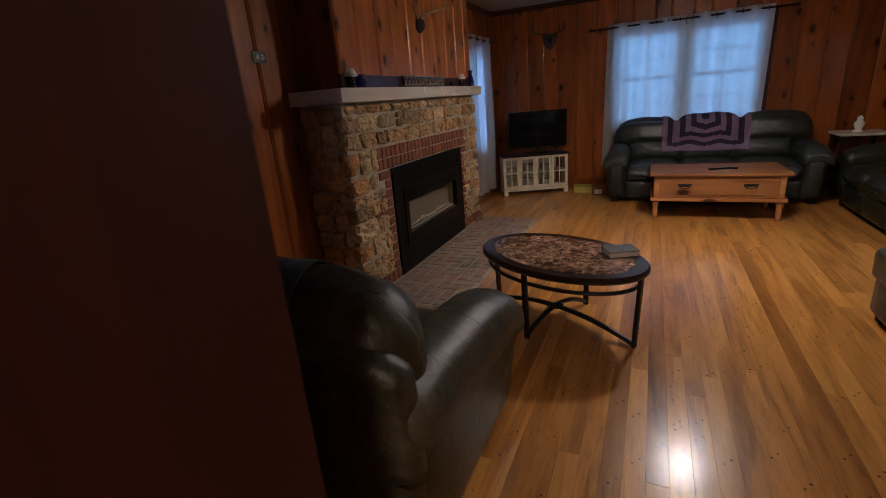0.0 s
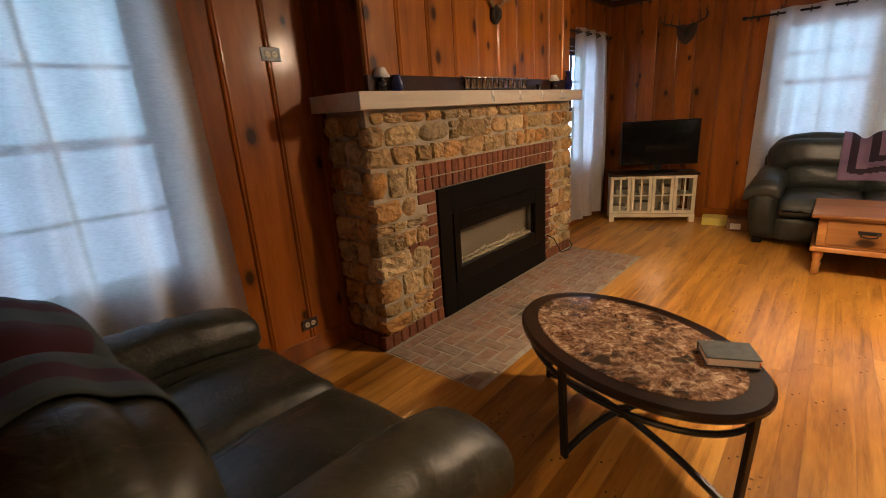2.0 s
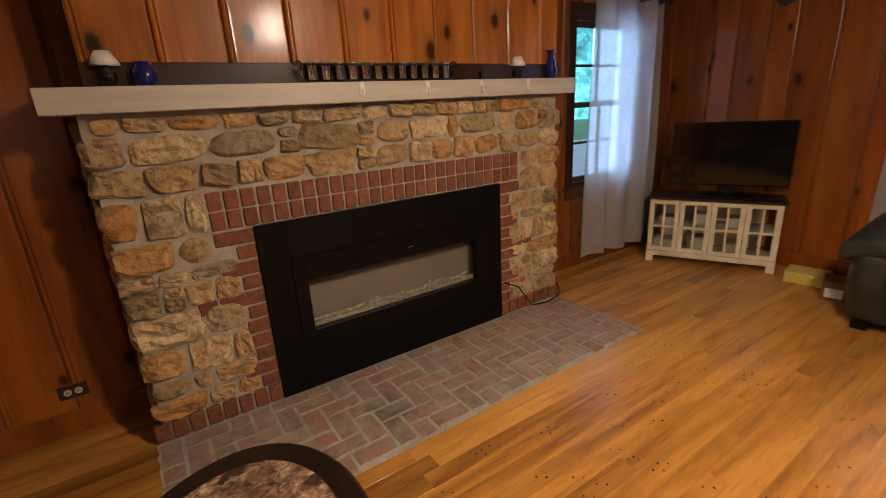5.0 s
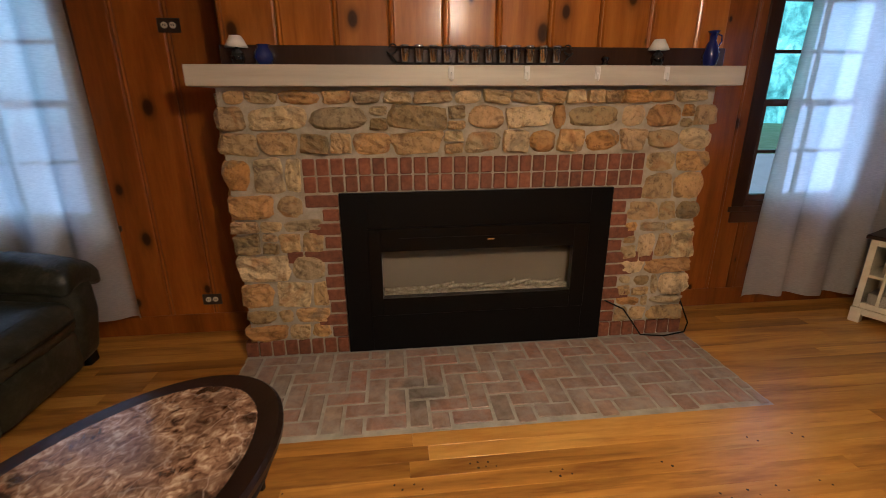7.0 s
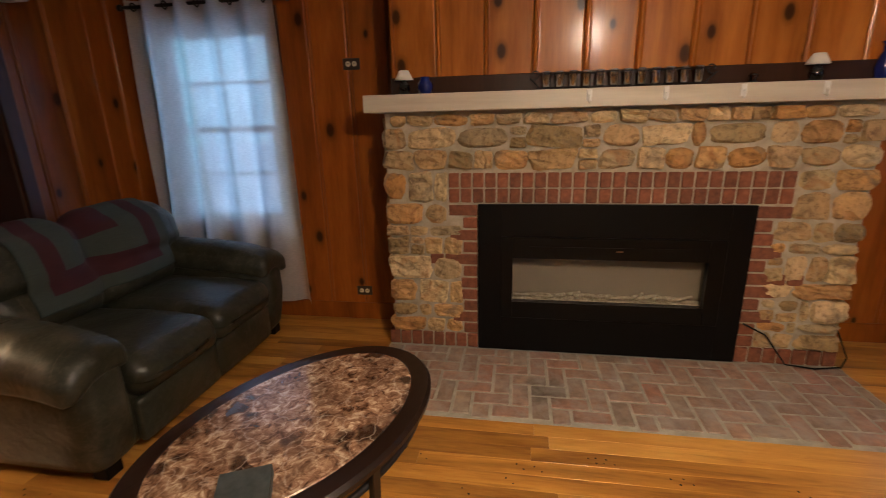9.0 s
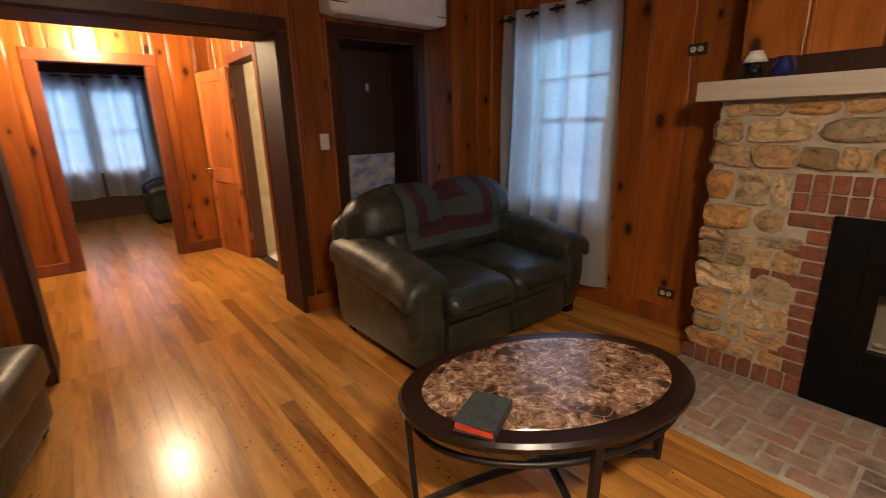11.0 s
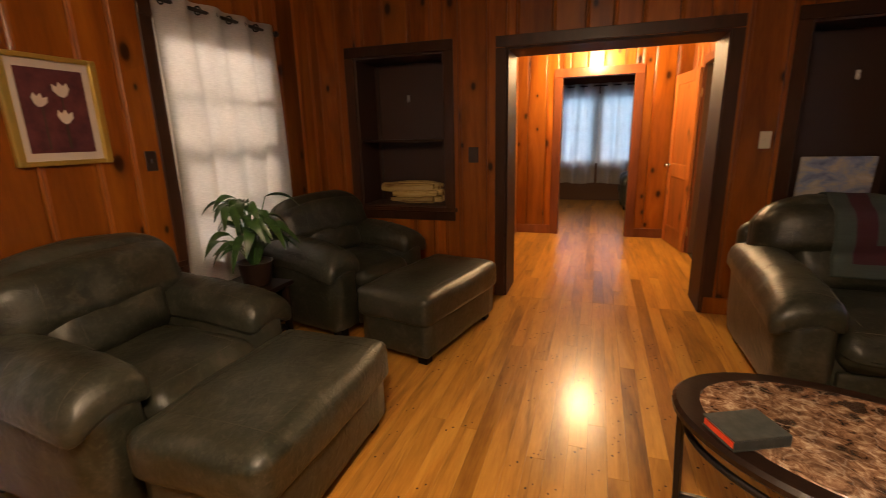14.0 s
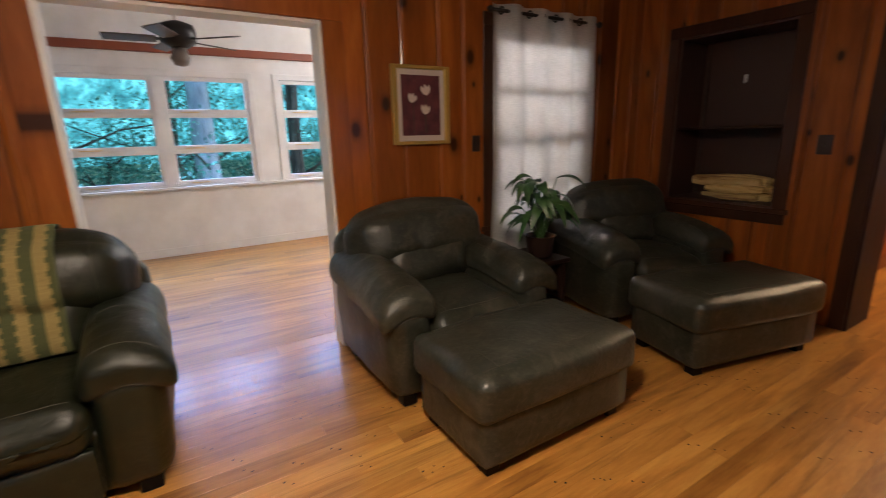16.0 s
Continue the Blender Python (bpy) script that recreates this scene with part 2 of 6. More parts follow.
def cloth(name, colour, thread=500.0, through_light=0.0):
    m = material(name, colour, 0.9)
    g = Graph(m)
    v = g.coords()
    n = g.noise(v, thread, 2.0)
    n2 = g.noise(v, 5.0, 4.0)
    slub = g.noise(g.coords((0.25, 1, 3.0)), 60.0, 4.0, 0.7)
    c = g.mix(0.5, g.ramp(n2, [(0.3, tuple(0.82 * q for q in colour)), (0.7, colour)]), g.ramp(slub, [(0.35, tuple(0.68 * q for q in colour)), (0.65, colour)]))
    g.colour(c)
    g.bump(n, 0.3, 0.003)
    if through_light:
        t = g.t.nodes.new("ShaderNodeBsdfTranslucent")
        mixer = g.t.nodes.new("ShaderNodeMixShader")
        mixer.inputs[0].default_value = through_light
        g.link(c, t.inputs[0])
        g.link(g.b.outputs[0], mixer.inputs[1])
        g.link(t.outputs[0], mixer.inputs[2])
        sheer = g.t.nodes.new("ShaderNodeBsdfTransparent")
        last = g.t.nodes.new("ShaderNodeMixShader")
        last.inputs[0].default_value = 0.095
        g.link(mixer.outputs[0], last.inputs[1])
        g.link(sheer.outputs[0], last.inputs[2])
        g.link(last.outputs[0], g.t.nodes["Material Output"].inputs[0])
    return m


CURTAIN = cloth("linen_curtain", (0.8, 0.78, 0.75), 260.0, 0.6)
PLUM = cloth("plum_wool", (0.046, 0.006, 0.012), 300.0)
SAGE = cloth("sage_wool", (0.042, 0.056, 0.049), 300.0)
LILAC = cloth("lilac_wool", (0.19, 0.12, 0.2), 300.0)
DEEP = cloth("dark_plum_wool", (0.02, 0.01, 0.022), 300.0)
STRAW = cloth("straw_wool", (0.32, 0.24, 0.08), 300.0)
MOSS = cloth("moss_wool", (0.08, 0.09, 0.03), 300.0)

GLASS = bpy.data.materials.new("window_glass")
GLASS.use_nodes = True
gt = GLASS.node_tree
gb = gt.nodes["Principled BSDF"]
gb.inputs["Roughness"].default_value = 0.02
gb.inputs["Transmission Weight"].default_value = 1.0
gb.inputs["IOR"].default_value = 1.1

MORTAR = material("mortar", (0.42, 0.38, 0.31), 0.9)
g = Graph(MORTAR)
mv = g.coords()
g.colour(g.ramp(g.noise(mv, 14.0), [(0.3, (0.33, 0.28, 0.2)), (0.7, (0.5, 0.44, 0.34))]))
g.bump(g.noise(mv, 90.0), 0.6, 0.006)

STONE = material("field_stone", (0.4, 0.3, 0.18), 0.85)
g = Graph(STONE)
sv = g.coords((1, 1, 1), 31.0)
s1 = g.noise(sv, 9.0, 5.0, 0.6, 1.2)
s2 = g.noise(sv, 40.0, 5.0, 0.7)
hue = g.ramp(g.random(), [(0.0, (0.6, 0.5, 0.33)), (0.12, (0.5, 0.28, 0.1)), (0.22, (0.4, 0.34, 0.24)), (0.34, (0.66, 0.56, 0.37)), (0.45, (0.26, 0.2, 0.11)), (0.55, (0.56, 0.41, 0.22)), (0.66, (0.34, 0.3, 0.22)), (0.76, (0.6, 0.36, 0.13)), (0.87, (0.5, 0.38, 0.25)), (1.0, (0.66, 0.57, 0.4))])
c = g.mix(0.8, hue, g.ramp(s1, [(0.32, (0.25, 0.2, 0.15)), (0.47, (0.85, 0.82, 0.76)), (0.7, (1.15, 1.1, 1.0))]), "MULTIPLY")
c = g.mix(0.7, c, g.ramp(s2, [(0.34, (0.35, 0.3, 0.25)), (0.46, (0.95, 0.95, 0.95)), (0.75, (1.15, 1.12, 1.05))]), "MULTIPLY")
iron = g.ramp(g.noise(sv, 6.0, 3.0, 0.5, 1.5), [(0.58, (0, 0, 0)), (0.7, (0.55, 0.55, 0.55))])
c = g.mix(iron, c, (0.33, 0.16, 0.055))
grey = g.ramp(g.noise(sv, 8.0, 4.0, 0.6, 0.8), [(0.56, (0, 0, 0)), (0.68, (0.6, 0.6, 0.6))])
g.colour(g.mix(1.0, g.mix(grey, c, (0.17, 0.15, 0.12)), (1.08, 1.0, 0.86), "MULTIPLY"))
pit = g.node("ShaderNodeTexVoronoi", Scale=26.0)
g.link(sv, pit.inputs["Vector"])
g.bump(g.mix(0.35, g.mix(0.5, s1, s2), pit.outputs["Distance"]), 0.9, 0.03)

BRICK = material("red_brick", (0.22, 0.06, 0.035), 0.75)
g = Graph(BRICK)
bv = g.coords((1, 1, 1), 17.0)
b1 = g.noise(bv, 30.0, 5.0)
c = g.ramp(b1, [(0.3, (0.14, 0.043, 0.02)), (0.6, (0.235, 0.08, 0.036)), (0.8, (0.3, 0.12, 0.06))])
g.colour(g.tint(c, 0.75, 1.2))
g.bump(b1, 0.5, 0.006)

HEARTH = material("worn_hearth_brick", (0.3, 0.18, 0.12), 0.6)
g = Graph(HEARTH)
bv = g.coords((1, 1, 1), 23.0)
b1 = g.noise(bv, 16.0, 5.0)
b2 = g.noise(bv, 70.0, 4.0)
hue = g.ramp(g.random(), [(0.0, (0.34, 0.16, 0.11)), (0.22, (0.27, 0.2, 0.155)), (0.42, (0.36, 0.22, 0.16)), (0.6, (0.24, 0.195, 0.155)), (0.78, (0.3, 0.145, 0.1)), (1.0, (0.33, 0.25, 0.19))])
c = g.mix(0.85, hue, g.ramp(b1, [(0.3, (0.25, 0.2, 0.17)), (0.7, (0.62, 0.58, 0.52))]), "OVERLAY")
where = g.node("ShaderNodeNewGeometry").outputs["Position"]
gap = g.node("ShaderNodeVectorMath")
gap.operation = "DISTANCE"
g.link(where, gap.inputs[0])
gap.inputs[1].default_value = (-1.03, 5.53, 0.0)
soot = g.node("ShaderNodeMath")
soot.operation = "MULTIPLY_ADD"
g.link(g.noise(where, 14.0, 3.0), soot.inputs[0])
soot.inputs[1].default_value = -0.12
g.link(gap.outputs["Value"], soot.inputs[2])
c = g.mix(g.ramp(soot.outputs[0], [(0.0, (0.85, 0.85, 0.85)), (0.05, (0.6, 0.6, 0.6)), (0.085, (0, 0, 0))]), c, (0.07, 0.05, 0.035))
ash = g.ramp(g.noise(where, 7.0, 5.0, 0.7, 0.5), [(0.42, (0.05, 0.05, 0.05)), (0.68, (0.62, 0.62, 0.62))])
c = g.mix(ash, c, (0.34, 0.31, 0.27))
g.colour(c)
g.bump(b2, 0.4, 0.005)
g.rough(b1, 0.4, 0.75)

MARBLE = material("brown_marble", (0.3, 0.17, 0.1), 0.15, 0.0, 0.4)
g = Graph(MARBLE)
mv = g.coords((1, 1, 1))
shift = g.node("ShaderNodeTexNoise", Scale=8.0, Detail=5.0)
g.link(mv, shift.inputs["Vector"])
moved = g.node("ShaderNodeVectorMath")
moved.operation = "MULTIPLY_ADD"
g.link(shift.outputs["Color"], moved.inputs[0])
moved.inputs[1].default_value = (0.16, 0.16, 0.16)
g.link(mv, moved.inputs[2])
fine = g.noise(mv, 30.0, 7.0, 0.7, 0.8)
c = g.ramp(fine, [(0.36, (0.05, 0.024, 0.014)), (0.45, (0.19, 0.1, 0.058)), (0.54, (0.32, 0.195, 0.122)), (0.64, (0.58, 0.44, 0.31))])
cloud = g.noise(moved.outputs[0], 6.5, 4.0, 0.6, 0.8)
c = g.mix(g.ramp(cloud, [(0.4, (0.85, 0.85, 0.85)), (0.58, (0, 0, 0))]), c, g.mix(0.65, c, (0.09, 0.048, 0.03)))
clot = g.node("ShaderNodeTexVoronoi", Scale=13.0)
g.link(moved.outputs[0], clot.inputs["Vector"])
pick = g.node("ShaderNodeSeparateColor")
g.link(clot.outputs["Color"], pick.inputs[0])
spread = g.node("ShaderNodeMath")
spread.operation = "ADD"
g.link(clot.outputs["Distance"], spread.inputs[0])
g.link(pick.outputs[0], spread.inputs[1])
c = g.mix(g.ramp(spread.outputs[0], [(0.42, (0.9, 0.9, 0.9)), (0.72, (0, 0, 0))]), c, (0.032, 0.018, 0.013))
vor = g.node("ShaderNodeTexVoronoi", Scale=7.0)
vor.feature = "DISTANCE_TO_EDGE"
g.link(moved.outputs[0], vor.inputs["Vector"])
vein = g.ramp(vor.outputs["Distance"], [(0.0, (0.5, 0.5, 0.5)), (0.022, (0, 0, 0))])
g.colour(g.mix(g.mix(1.0, vein, fine, "MULTIPLY"), c, (0.72, 0.6, 0.5)))

LEAF = material("plant_leaf", (0.035, 0.09, 0.02), 0.35)
g = Graph(LEAF)
lv = g.coords()
g.colour(g.ramp(g.noise(lv, 20.0), [(0.3, (0.018, 0.05, 0.012)), (0.7, (0.06, 0.14, 0.035))]))
BARK = material("bark", (0.1, 0.08, 0.06), 0.9)
g = Graph(BARK)
g.colour(g.ramp(g.noise(g.coords((1, 1, 0.2)), 12.0), [(0.3, (0.05, 0.04, 0.03)), (0.7, (0.17, 0.14, 0.11))]))
GRASS = material("grass", (0.05, 0.09, 0.03), 0.9)
g = Graph(GRASS)
g.colour(g.ramp(g.noise(g.coords(), 2.5, 6.0), [(0.3, (0.09, 0.19, 0.09)), (0.52, (0.2, 0.32, 0.16)), (0.72, (0.4, 0.48, 0.34))]))

# Pale mottled colour of the strip added outside the west window.
PALE_GROUND = material("pale_ground", (0.6, 0.62, 0.62), 0.95)
g = Graph(PALE_GROUND)
g.colour(g.ramp(g.noise(g.coords(), 6.0, 6.0, 0.7), [(0.3, (0.45, 0.48, 0.47)), (0.7, (0.75, 0.77, 0.76))]))

from mathutils.bvhtree import BVHTree
# ---- building helpers ----


def link_mesh(name, bm, mat, parent=None, m=None, smooth=False):
    me = bpy.data.meshes.new(name)
    bm.to_mesh(me)
    bm.free()
    for mm in (mat if isinstance(mat, (list, tuple)) else [mat]):
        me.materials.append(mm)
    if smooth:
        for p in me.polygons:
            p.use_smooth = True
    ob = new(name, me)
    if parent:
        ob.parent = parent
    if m is not None:
        ob.matrix_basis = m
    return ob


def part(name, bm, mat, parent, label="", m=None, smooth=False):
    ob = link_mesh(name, bm, mat, parent, m, smooth)
    return tagged(ob, label) if label else ob


def thing(name, m, label, category, group="", kind=""):
    ob = new(name)
    ob.empty_display_size = 0.1
    ob.matrix_basis = m
    return tagged(ob, label, category, group, kind)


def add_box(bm, a, b, bevel=0.0, segments=1):
    lo, hi = [min(p, q) for p, q in zip(a, b)], [max(p, q) for p, q in zip(a, b)]
    r = bmesh.ops.create_cube(bm, size=1.0)
    vs = r["verts"]
    for v in vs:
        v.co = Vector([lo[k] + (v.co[k] + 0.5) * (hi[k] - lo[k]) for k in range(3)])
    if bevel:
        es = {e for v in vs for e in v.link_edges}
        bmesh.ops.bevel(bm, geom=list(es), offset=bevel, segments=segments, affect="EDGES", profile=0.6)
    return bm


def box(a, b, bevel=0.0, segments=1):
    return add_box(bmesh.new(), a, b, bevel, segments)


def boxes(*pairs, bevel=0.0):
    bm = bmesh.new()
    for a, b in pairs:
        add_box(bm, a, b, bevel)
    return bm


def cushion(size, r=0.06, puff=(0, 0, 0.0), n=10, wrinkle=0.0, seed=0.0, m=None):
    """A rounded, swollen block of that size about its middle; puff swells each axis."""
    bm = bmesh.new()
    bmesh.ops.create_cube(bm, size=2.0)
    bmesh.ops.subdivide_edges(bm, edges=bm.edges[:], cuts=n, use_grid_fill=True)
    h = Vector(size) / 2
    r = min(r, *h)
    for v in bm.verts:
        u = v.co.copy()
        p = Vector([u[k] * h[k] for k in range(3)])
        core = Vector([max(-(h[k] - r), min(h[k] - r, p[k])) for k in range(3)])
        d = p - core
        if d.length > 1e-9:
            p = core + d.normalized() * r
        for k in range(3):
            i, j = (k + 1) % 3, (k + 2) % 3
            p[k] += math.copysign(1, u[k]) * abs(u[k]) ** 2 * puff[k] * (1 - u[i] ** 2) * (1 - u[j] ** 2)
        if wrinkle:
            q = p * 5 + Vector((seed, seed * 2.3, 0))
            p += d.normalized() * wrinkle * noise.noise(q) if d.length > 1e-9 else Vector()
        v.co = p
    if m is not None:
        bmesh.ops.transform(bm, matrix=m, verts=bm.verts[:])
    return bm


def lathe(profile, n=20):
    """A turned shape from (radius, z) pairs."""
    bm = bmesh.new()
    rings = []
    for r, z in profile:
        rings.append([bm.verts.new((r * math.cos(2 * math.pi * k / n), r * math.sin(2 * math.pi * k / n), z)) for k in range(n)])
    for a, b in zip(rings, rings[1:]):
        for k in range(n):
            bm.faces.new((a[k], a[(k + 1) % n], b[(k + 1) % n], b[k]))
    bm.faces.new(rings[0][::-1])
    bm.faces.new(rings[-1])
    return bm


def tube(points, radius, n=8, taper=None, bm=None):
    """A round bar along a line of points."""
    bm = bm or bmesh.new()
    pts = [Vector(p) for p in points]
    rings = []
    for k, p in enumerate(pts):
        d = (pts[min(k + 1, len(pts) - 1)] - pts[max(k - 1, 0)]).normalized()
        up = Vector((0, 0, 1)) if abs(d.z) < 0.9 else Vector((1, 0, 0))
        s = d.cross(up).normalized()
        w = s.cross(d)
        r = radius if taper is None else radius + (taper - radius) * k / (len(pts) - 1)
        rings.append([bm.verts.new(p + r * (math.cos(2 * math.pi * q / n) * s + math.sin(2 * math.pi * q / n) * w)) for q in range(n)])
    for a, b in zip(rings, rings[1:]):
        for k in range(n):
            bm.faces.new((a[k], a[(k + 1) % n], b[(k + 1) % n], b[k]))
    bm.faces.new(rings[0][::-1])
    bm.faces.new(rings[-1])
    return bm


def arc(centre, rx, ry, a0, a1, n=16, z=0.0):
    return [(centre[0] + rx * math.cos(radians(a0 + (a1 - a0) * k / n)), centre[1] + ry * math.sin(radians(a0 + (a1 - a0) * k / n)), z) for k in range(n + 1)]


def plain(name, bm, mat, label="", category="", kind="structure", smooth=False):
    return tagged(link_mesh(name, bm, mat, smooth=smooth), label, category, kind=kind)


# ---- plan ----
XW, XE, YS, YN, H = -1.845, 3.2, 2.35, 9.1, 2.63
THICK = 0.14
BACK = 1.97
DOOR = (-0.008, 1.505, 0.0, 2.02)
NICHE_E = (2.02, 2.83, 0.76, 2.03)
NICHE_W = (-1.15, -0.46, 0.76, 2.03)
WIN_W1 = (2.86, 3.72, 0.72, 2.08)
WIN_W2 = (7.76, 8.56, 0.72, 2.05)
WIN_N = (-0.06, 1.68, 0.9, 2.13)
WIN_E = (3.06, 3.98, 0.66, 2.05)
OPEN_E = (5.18, 6.43, 0.0, 1.97)
BREAST_Y = (4.64, 7.18)


def wall_cells(span, height, holes):
    """Splits a wall into upright strips around its holes: (u0, u1, z0, z1)."""
    cuts = sorted({span[0], span[1], *[h[0] for h in holes], *[h[1] for h in holes]})
    cuts = [c for c in cuts if span[0] <= c <= span[1]]
    for u0, u1 in zip(cuts, cuts[1:]):
        inside = [h for h in holes if h[0] <= u0 + 1e-6 and h[1] >= u1 - 1e-6]
        z = 0.0
        for h in sorted(inside, key=lambda q: q[2]):
            if h[2] > z + 1e-6:
                yield u0, u1, z, h[2]
            z = h[3]
        if z < height - 1e-6:
            yield u0, u1, z, height


def wall(name, axis, inner, outer, span, height, holes, mat, label):
    bm = bmesh.new()
    for u0, u1, z0, z1 in wall_cells(span, height, holes):
        if axis == "x":
            add_box(bm, (inner, u0, z0), (outer, u1, z1))
        else:
            add_box(bm, (u0, inner, z0), (u1, outer, z1))
    return plain(name, bm, mat, label, "wall")


BOARD_MESHES = {}


def board_mesh(width, height, mat):
    """A moulded board: flat face, with two small beads and a groove at one edge. Faces -y, stands from z 0."""
    key = (round(width, 3), round(height, 3), mat.name)
    if key not in BOARD_MESHES:
        w = width
        prof = [(0.0, 0.004), (0.0035, -0.009), (0.011, -0.013), (0.018, -0.006), (0.021, -0.006), (0.028, -0.0125), (0.035, -0.012), (w - 0.012, -0.012), (w - 0.005, -0.009), (w - 0.001, 0.004)] if w > 0.06 else [(0.0, 0.004), (0.003, -0.012), (w - 0.003, -0.012), (w - 0.001, 0.004)]
        bm = bmesh.new()
        lo = [bm.verts.new((x, y, 0)) for x, y in prof]
        hi = [bm.verts.new((x, y, height)) for x, y in prof]
        for k in range(len(prof) - 1):
            bm.faces.new((lo[k], lo[k + 1], hi[k + 1], hi[k]))
        me = bpy.data.meshes.new("board")
        bm.to_mesh(me)
        bm.free()
        me.materials.append(mat)
        BOARD_MESHES[key] = me
    return BOARD_MESHES[key]


def panelling(parent, start, direction, span, height, holes, mat, seed, widths=(0.19, 0.235, 0.265), z0=0.0):
    """Upright boards over a wall. start: the wall's foot; direction: degrees by which the boards' left-to-right line is turned from +x."""
    rng = random.Random(seed)
    u = span[0]
    turn = pose(0, 0, 0, 0, 0, direction)
    while u < span[1] - 1e-4:
        w = rng.choice(widths)
        if span[1] - u - w < 0.1:
            w = min(span[1] - u, 0.3)
        u1 = min(u + w, span[1])
        for a, b, lo, hi in wall_cells((u, u1), height, [(max(h[0], u), min(h[1], u1), h[2], h[3]) for h in holes if h[0] < u1 - 1e-6 and h[1] > u + 1e-6]):
            lo = max(lo, z0)
            if b - a < 0.004 or hi - lo < 0.01:
                continue
            ob = new("board", board_mesh(b - a, hi - lo, mat))
            ob.parent = parent
            ob.matrix_basis = Matrix.Translation(start) @ turn @ pose(a, 0, lo)
        u = u1


def casing(hole, axis, face, out, parent_name, label, mat=None, w=0.085, d=0.024, sill=False):
    """Flat boards round an opening, proud of the wall. out: +1 or -1, the side that they stand out to."""
    u0, u1, z0, z1 = hole
    mat = mat or TRIM
    t = thing(parent_name, pose(0, 0, 0), label, "trim", kind="structure")

    def put(name, a, b, ca, cb):
        if axis == "x":
            part(name, box((face, a, ca), (face + out * d, b, cb), 0.004), mat, t)
        else:
            part(name, box((a, face, ca), (b, face + out * d, cb), 0.004), mat, t)

    put("jamb_board", u0 - w, u0, z0 if not sill else z0, z1)
    put("jamb_board", u1, u1 + w, z0, z1)
    put("head_board", u0 - w, u1 + w, z1, z1 + w)
    if sill:
        put("sill_board", u0 - w - 0.02, u1 + w + 0.02, z0 - 0.035, z0)
        put("apron_board", u0 - w, u1 + w, z0 - 0.11, z0 - 0.035)
    return t


# ---- living room ----
PINEWALL = material("wall_core", (0.09, 0.035, 0.012), 0.6)
w_south = wall("wall_south", "y", YS, BACK, (XW - THICK, XE + THICK), H, [DOOR, NICHE_E, NICHE_W], PINEWALL, "varnished knotty pine panelled wall with doorway and niches")
w_west = wall("wall_west", "x", XW, XW - THICK, (YS, YN), H, [WIN_W1, WIN_W2], PINEWALL, "varnished knotty pine panelled wall with two windows")
w_north = wall("wall_north", "y", YN, YN + THICK, (XW - THICK, XE + THICK), H, [WIN_N], PINEWALL, "varnished knotty pine panelled wall with wide window")
w_east = wall("wall_east", "x", XE, XE + THICK, (YS, YN), H, [WIN_E, OPEN_E], PINEWALL, "varnished knotty pine panelled wall open to sunroom")
plain("ceiling", box((XW - THICK, BACK, H), (XE + THICK, YN + THICK, H + 0.08)), PLASTER, "flat off-white painted ceiling", "ceiling")

casing(DOOR, "y", YS, 1, "trim_doorway", "dark-stained casing boards round the hall doorway", d=0.014)
casing(NICHE_E, "y", YS, 1, "trim_niche_1", "dark-stained casing round a recessed shelf niche", sill=True)
casing(NICHE_W, "y", YS, 1, "trim_niche_2", "dark-stained casing round a recessed wall niche", sill=True)
casing(OPEN_E, "x", XE, -1, "trim_opening", "knotty pine casing round the sunroom opening", PINE, 0.12)
for k, (hole, face, out, axis) in enumerate(((WIN_W1, XW, 1, "x"), (WIN_W2, XW, 1, "x"), (WIN_N, YN, -1, "y"), (WIN_E, XE, -1, "x"))):
    casing(hole, axis, face, out, f"trim_window_{k + 1}", "dark-stained window casing with sill", sill=True)

# jamb linings
lining = thing("trim_jamb", pose(0, 0, 0), "brown-stained board lining of the hall doorway, colour darkened for shadow", "trim", kind="structure")
part("jamb_lining", box((DOOR[0], BACK, 0), (DOOR[0] + 0.008, YS + 0.002, DOOR[3])), JAMB, lining)
part("jamb_lining", box((DOOR[1] - 0.018, BACK, 0), (DOOR[1], YS + 0.002, DOOR[3])), JAMB, lining)
part("jamb_lining", box((DOOR[0] + 0.008, BACK, DOOR[3] - 0.018), (DOOR[1] - 0.018, YS + 0.002, DOOR[3])), JAMB, lining)
lining = thing("trim_jamb_sunroom", pose(0, 0, 0), "white-painted edge lining of the sunroom opening", "trim", kind="structure")
part("jamb_lining", box((XE - 0.002, OPEN_E[0], 0), (XE + THICK, OPEN_E[0] + 0.018, OPEN_E[3])), WHITE, lining)
part("jamb_lining", box((XE - 0.002, OPEN_E[1] - 0.018, 0), (XE + THICK, OPEN_E[1], OPEN_E[3])), WHITE, lining)
part("jamb_lining", box((XE - 0.002, OPEN_E[0] + 0.018, OPEN_E[3] - 0.018), (XE + THICK, OPEN_E[1] - 0.018, OPEN_E[3])), WHITE, lining)

# baseboards and cornice
for name, a, b in (("baseboard", (XW, YS, 0), (-0.03, YS + 0.022, 0.13)), ("baseboard", (1.6, YS, 0), (XE, YS + 0.022, 0.13)), ("baseboard", (XW, YS + 0.022, 0), (XW + 0.022, 4.6, 0.13)), ("baseboard", (XW, 7.2, 0), (XW + 0.022, YN - 0.022, 0.13)),
                   ("baseboard", (XW, YN - 0.022, 0), (XE, YN, 0.13)), ("baseboard", (XE - 0.022, YS + 0.022, 0), (XE, 5.05, 0.13)), ("baseboard", (XE - 0.022, 6.56, 0), (XE, YN - 0.022, 0.13))):
    plain(name, box(a, b, 0.005), PINE, "varnished pine baseboard", "baseboard")
